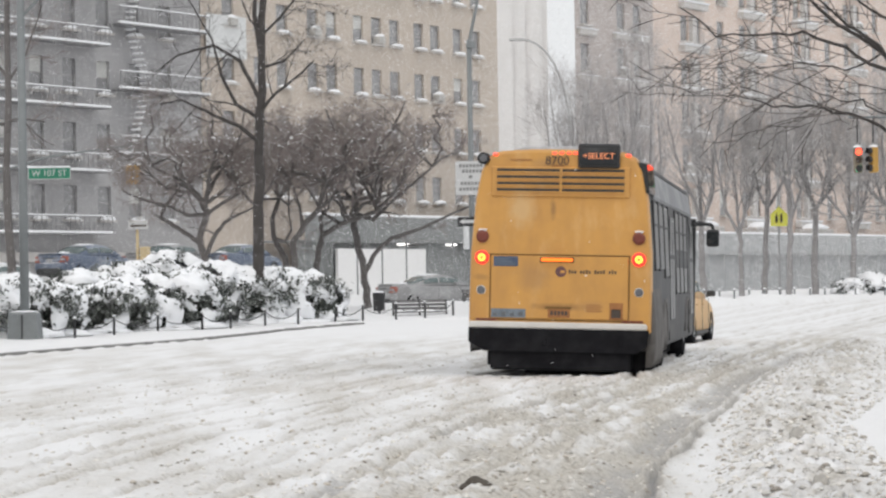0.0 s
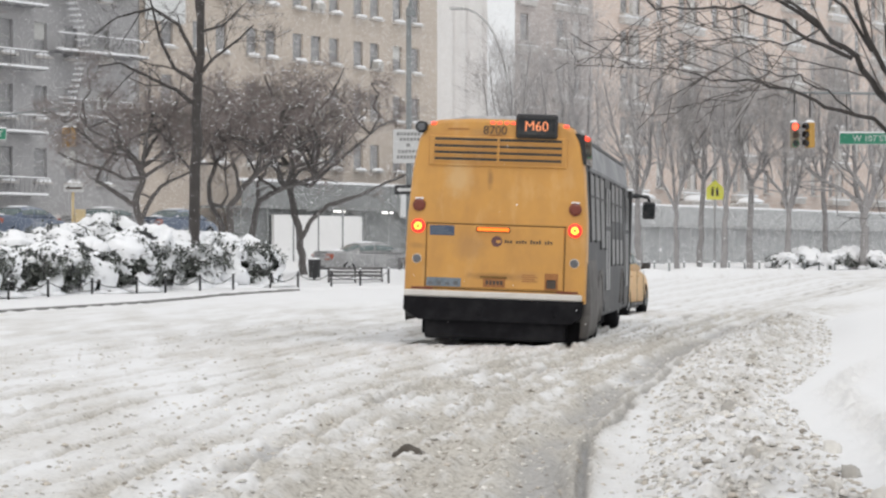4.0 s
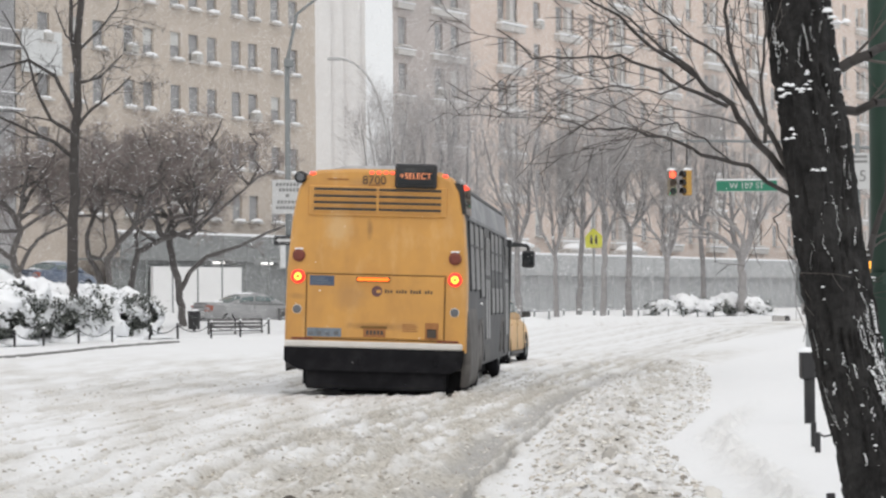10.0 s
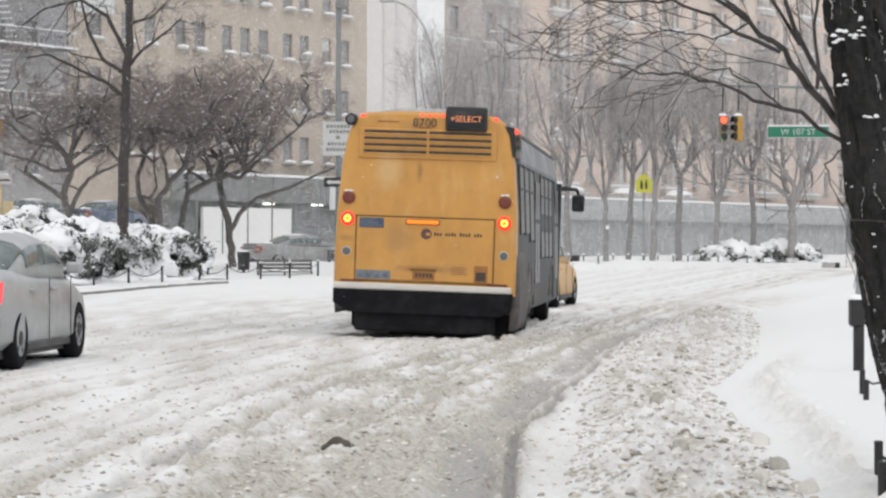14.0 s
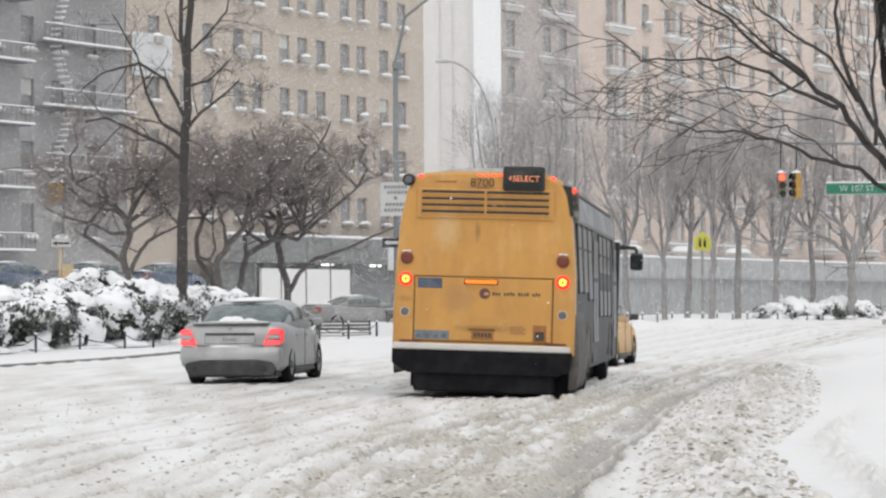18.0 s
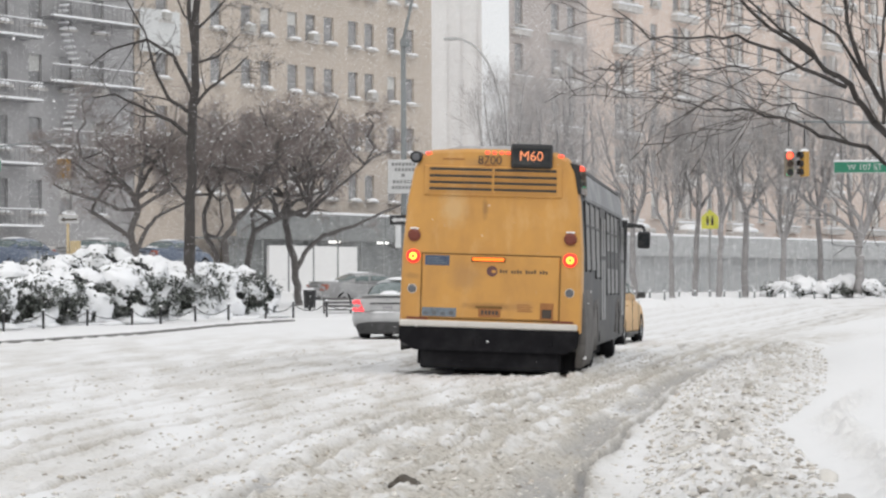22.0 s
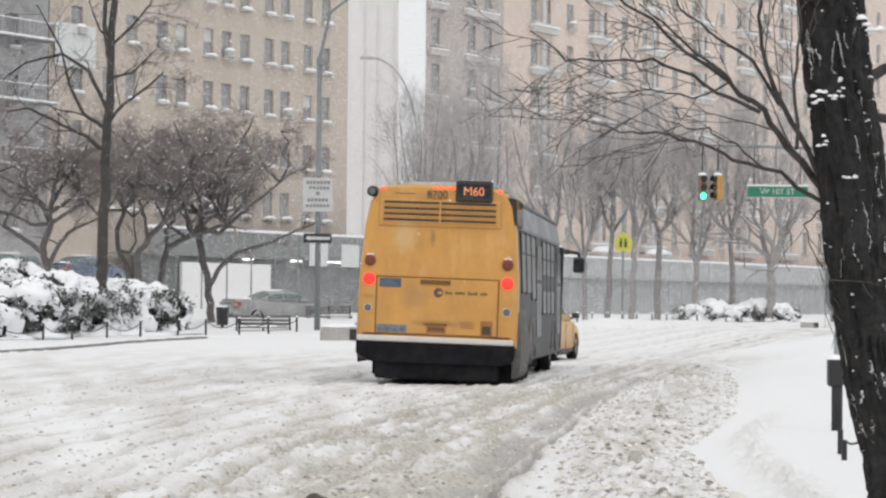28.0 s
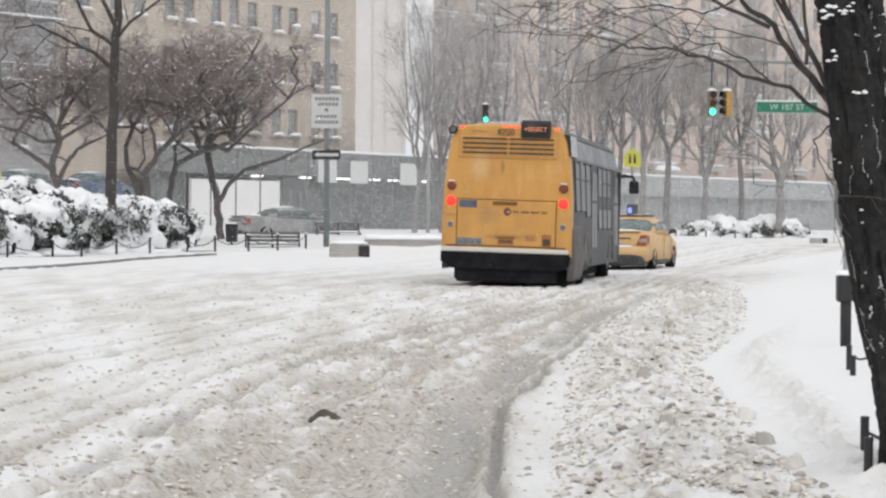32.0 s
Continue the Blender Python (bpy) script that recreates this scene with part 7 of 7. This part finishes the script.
def pavement_things():
    """Posts beside the near tree."""
    p = thing("meter_post", on(4.44, 22.9), "black parking meter post with a grey pole above", "post")
    part("sleeve", tube(bmesh.new(), (0, 0, -0.1), (0, 0, 0.62), 0.052, sides=14), BLACK_PAINT, p, "", True)
    part("collar", box(-0.085, 0.05, -0.08, 0.08, 0.40, 0.66, 0.02), BLACK_PAINT, p)
    part("collar_snow", lump(0.18, 0.18, 0.05, 2, 0.2, at=(-0.02, 0, 0.65)), SNOW_CLUMP, p)
    part("pole", tube(bmesh.new(), (0, 0, 0.6), (0.02, 0, 1.2), 0.035, sides=10), STEEL, p)
    part("meter_head", loft([[(math.cos(a) * 0.11 * k, math.sin(a) * 0.09 * k, z) for a in [i * math.tau / 12 for i in range(12)]] for k, z in ((0.7, 1.1), (1.0, 1.2), (1.05, 1.4), (0.8, 1.52), (0.3, 1.56))]), POLE_GREY, p, "grey domed meter head", True)
    for i, (x, y) in enumerate(((3.68, 18.84), (3.6, 18.28), (2.45, 12.13), (2.3, 11.3))):
        g = thing("tree_guard", on(x, y), "short black iron tree guard post", "post", "tree guard posts")
        h = (0.19, 0.14, 0.18, 0.17)[i]
        part("post", tube(bmesh.new(), (0, 0, -0.1), (0, 0, h), 0.022, sides=12), BLACK_PAINT, g)
        part("cap", tube(bmesh.new(), (0, 0, h), (0, 0, h + 0.012), 0.025, 0.02, 12), BLACK_PAINT, g)
        if i % 2 == 0:
            rail = Wood()
            rail.line([Vector((0, 0, h - 0.06)), Vector((0.08, 0.0, h - 0.1)), Vector((0.2, 0.02, h - 0.08)), Vector((0.3, 0.05, h - 0.02))], 0.009, 0.009, 6)
            rail.mesh("rail", BLACK_PAINT, g)
    q = thing("signal_post", on(2.74, 12.2), "dark green lamp post at the pavement edge", "lamp post")
    pole_part(q, 6.0, 0.062, 0.058, POLE_GREEN)
    part("band", tube(bmesh.new(), (0, 0, 1.2), (0, 0, 1.26), 0.07, sides=14), POLE_GREEN, q)
    w = thing("pedestrian_signal", on(12.1, 55.0), "walk signal box with a lit amber symbol", "traffic light")
    pole_part(w, 3.4, 0.06, 0.06)
    part("box", box(-0.25, 0.2, -0.15, 0.15, 1.75, 2.25, 0.03), SIGNAL_BODY, w)
    part("lit_symbol", box(-0.08, 0.14, -0.165, -0.15, 1.85, 2.15, 0.01), LAMP_HAND, w)
    n = thing("speed_sign", on(6.55, 30.5), "white speed sign with a dark figure on a thin post", "sign")
    pole_part(n, 3.2, 0.03, 0.03)
    pl = part("sign_plate", box(-0.15, 0.15, -0.05, -0.03, 2.5, 2.95, 0.01), SIGN_WHITE, n)
    letters("5", 0.20, GREY_INK, pl, pose(0.05, -0.055, 2.66), "speed_lettering")
    for z in (2.83, 2.89):
        part("sign_bar", box(-0.11, 0.11, -0.056, -0.05, z, z + 0.03), GREY_INK, pl)


left_lamp_post()
iron_fence()
chain_fence()
bench(-3.2, 84.5, 4)
bench(-1.2, 104.0, 8)
litter_bin(-4.75, 87.5)
sign_pole()
curved_lamp()
school_sign()
corner_signal, shutters = corner_signals()
far_signals()
barrier(-0.55, 77.2, 4, "snow-capped concrete barrier at the island tip")
barrier(17.7, 97.0, -4, "snow-capped concrete barrier by the far pavement", 0.55)
low_wall(-0.1, 3.4, 88.0)
pavement_things()
low_post = None
for i in range(16):
    x = 6.6 + 0.62 * i
    post = thing("low_iron_post", on(x, 102.6 + 0.1 * (i % 3)), "low snow-capped iron post before the far shrubs", "post", "low posts on the far pavement")
    if low_post is None:
        first = part("shaft", tube(bmesh.new(), (0, 0, -0.2), (0, 0, 0.34), 0.04, 0.035, 8), POLE_GREY, post)
        cap = part("snow_cap", lump(0.13, 0.13, 0.07, 5, 0.2, 4, 8, at=(0, 0, 0.335)), SNOW_CLUMP, post)
        low_post = (first.data, cap.data)
    else:
        share("shaft", low_post[0], post, Matrix())
        share("snow_cap", low_post[1], post, Matrix())

# parked cars beyond the island
for x, y, paint, words in ((-22.6, 100.4, PARKED_WHITE, "pale"), (-19.7, 105.2, PARKED_BLUE, "blue"), (-16.7, 109.9, PARKED_DARK, "dark"), (-14.0, 114.2, PARKED_BLUE, "blue")):
    saloon(pose(x, y, ground_z(x, y), 0, 0, -32.5), "parked_car", words + " parked car under snow beyond the hedge", paint, TAIL_OFF, group="parked cars")
saloon(pose(-5.6, 107.5, ground_z(-5.6, 107.5) - 0.28, 0, 0, -62), "parked_car", "dark parked car with a snowy roof behind the benches", PARKED_DARK, TAIL_OFF, group="parked cars")

# ---------------------------------------------------------------- falling snow
AIR_SNOW = surface("falling_snow", (0.90, 0.90, 0.91), 0.9, vary=0.02, grain=2, spec=0.0)


def flakes(name, label, pts, size, seed):
    """Many small three-cornered flakes tumbled at random."""
    rng = np.random.default_rng(seed)
    n = len(pts)
    a = rng.normal(size=(n, 3))
    a /= np.linalg.norm(a, axis=1)[:, None]
    b = np.cross(a, rng.normal(size=(n, 3)))
    b /= np.linalg.norm(b, axis=1)[:, None]
    s = (size * (0.6 + 0.8 * rng.random(n)))[:, None]
    co = np.stack([pts + a * s * 0.6, pts - a * s * 0.3 + b * s * 0.52, pts - a * s * 0.3 - b * s * 0.52], 1).reshape(-1, 3)
    me = bpy.data.meshes.new(name)
    me.vertices.add(3 * n)
    me.vertices.foreach_set("co", co.ravel())
    me.loops.add(3 * n)
    me.loops.foreach_set("vertex_index", np.arange(3 * n))
    me.polygons.add(n)
    me.polygons.foreach_set("loop_start", np.arange(0, 3 * n, 3))
    me.update(calc_edges=True)
    me.materials.append(AIR_SNOW)
    return tagged(new(name, me), label, "snowfall", kind="stuff")


def snowfall():
    """The far flakes fill the avenue as a veil and sink slowly; the near flakes fall faster."""
    rng = np.random.default_rng(8)

    def veil(n, y0, y1):
        y = np.cbrt(y0 ** 3 + (y1 ** 3 - y0 ** 3) * rng.random(n))
        return np.stack([(rng.random(n) * 2 - 1) * 0.25 * y, y, -0.5 + rng.random(n) * (0.145 * y + 4.5)], 1)

    far = [flakes("far_snowfall", "thick driving snow over the island and the crossing", veil(170000, 64.0, 112.0), 0.021, 3),
           flakes("far_snowfall", "thick driving snow before the far houses", veil(600000, 112.0, 176.0), 0.035, 5)]
    n = 14000
    y = 9 + 49 * np.sqrt(rng.random(n))
    x = (rng.random(n) * 2 - 1) * 0.32 * y
    z = rng.random(n) * 48
    return far, flakes("near_snowfall", "large snowflakes falling over the street", np.stack([x, y, z], 1), 0.016, 4)


far_snow, near_snow = snowfall()

# ---------------------------------------------------------------- what moves


def drive(car, wheels, radius, rows, steer=()):
    """Keys a vehicle along rows of seconds, x, y, z, lean, heading, and rolls its wheels by the way it goes."""
    walk(car, [(t, pose(x, y, z, 0, lean, -head)) for t, x, y, z, lean, head in rows])
    rest = [w.matrix_basis.translation.copy() for w in wheels]
    turns, angle = [(rows[0][0], 0.0)], 0.0
    for a, b in zip(rows, rows[1:]):
        way = math.hypot(b[1] - a[1], b[2] - a[2]) / radius
        steps = max(1, math.ceil(way / radians(75)))
        for i in range(1, steps + 1):
            turns.append((a[0] + (b[0] - a[0]) * i / steps, angle + way * i / steps))
        angle += way
    for w, p in zip(wheels, rest):
        walk(w, [(t, Matrix.Translation(p) @ Matrix.Rotation(-a, 4, "X")) for t, a in turns])


def motions():
    drive(bus, bus_wheels, 0.48, [
        (0, 0.60, 34.70, 0, 2.0, 7.0), (23.9, 0.60, 34.70, 0, 2.0, 7.0), (24.6, 0.61, 34.80, 0, 2.0, 7.0), (25.5, 0.69, 35.36, 0, 2.0, 7.2),
        (26.5, 0.86, 36.70, 0, 1.9, 7.5), (27.5, 1.09, 38.42, 0, 1.8, 7.8), (28.5, 1.35, 40.20, 0, 1.7, 8.2), (29.5, 1.65, 42.05, 0, 1.6, 8.7),
        (30.5, 2.00, 44.30, 0, 1.5, 9.3), (31.2, 2.28, 46.25, 0, 1.5, 9.7), (32, 2.68, 48.30, 0, 1.5, 10.2)])
    drive(sedan, sedan_wheels, 0.325, [
        (0, -8.6, -26.0, 0, 0, 5.0), (5, -7.2, -10.0, 0, 0, 5.0), (10, -5.75, 8.0, 0, 0, 5.2), (13, -4.85, 20.6, 0, 0, 5.4), (14.3, -4.58, 26.1, 0, 0, 5.6),
        (15.5, -4.26, 31.3, 0, 0, 5.8), (16.2, -4.10, 34.2, 0, 0, 6.0), (17, -3.84, 37.6, 0, 0, 6.4), (18, -3.47, 41.6, 0, 0, 6.8), (19, -3.02, 45.8, 0, 0, 7.4),
        (20, -2.52, 50.2, 0, 0, 8.2), (21, -2.02, 54.8, 0, 0, 9.0), (22, -1.33, 58.2, 0, 0, 10.5), (23, -0.73, 61.2, 0, 0, 12), (25, 0.55, 66.0, 0.02, 0, 10),
        (28, 2.4, 76.0, 0.12, 0, 8), (32, 4.4, 90.0, 0.3, 0, 8)])
    drive(taxi, taxi_wheels, 0.325, [
        (0, 2.71, 51.5, 0, 0, 12), (24.4, 2.71, 51.5, 0, 0, 12), (25.5, 2.73, 52.0, 0, 0, 12.5), (27.5, 3.20, 54.9, 0, 0, 14), (28.5, 3.70, 56.8, 0, 0, 15),
        (29.5, 4.38, 59.0, 0, 0, 16), (30.5, 5.20, 61.5, 0, 0, 16.6), (31.2, 5.82, 63.3, 0, 0, 17), (32, 6.56, 65.5, 0, 0, 17.5)])

    # the added shutters hide one glowing lens: red shows first, then green
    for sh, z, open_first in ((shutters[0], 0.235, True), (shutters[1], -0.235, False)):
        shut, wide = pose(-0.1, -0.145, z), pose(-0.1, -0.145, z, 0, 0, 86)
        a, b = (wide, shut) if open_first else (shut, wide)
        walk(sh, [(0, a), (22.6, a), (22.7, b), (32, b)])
    # the brake lamps of the bus are let go: added covers close over the glow
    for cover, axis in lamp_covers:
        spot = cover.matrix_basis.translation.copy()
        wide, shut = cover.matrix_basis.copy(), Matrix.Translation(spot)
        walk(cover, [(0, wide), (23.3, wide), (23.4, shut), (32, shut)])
    # the route display changes from one line to the other and back
    spot, rows, turn = sign_panel.matrix_basis.translation.copy(), [(0, 180)], 180
    for t in (0.8, 1.8, 3.2, 4.4, 5.8, 7.45, 10.2, 11.2, 12.8, 13.9, 15.2, 16.8, 18.8, 20.2, 21.25, 22.8, 24.25, 26.0, 27.8, 29.25, 30.25, 31.45):
        rows += [(t + k / 30, turn + 60 * k) for k in range(4)]
        turn += 180
    rows.append((32, turn))
    walk(sign_panel, [(t, Matrix.Translation(spot) @ Matrix.Rotation(radians(a), 4, "X")) for t, a in rows])
    # flakes drift down and across
    for sheet in far_snow:
        walk(sheet, [(0, pose(1.5, 0, 1)), (32, pose(-1.5, 0, -2))])
    walk(near_snow, [(0, pose(3.0, 0, 0)), (32, pose(-4.0, 0, -40))])


motions()
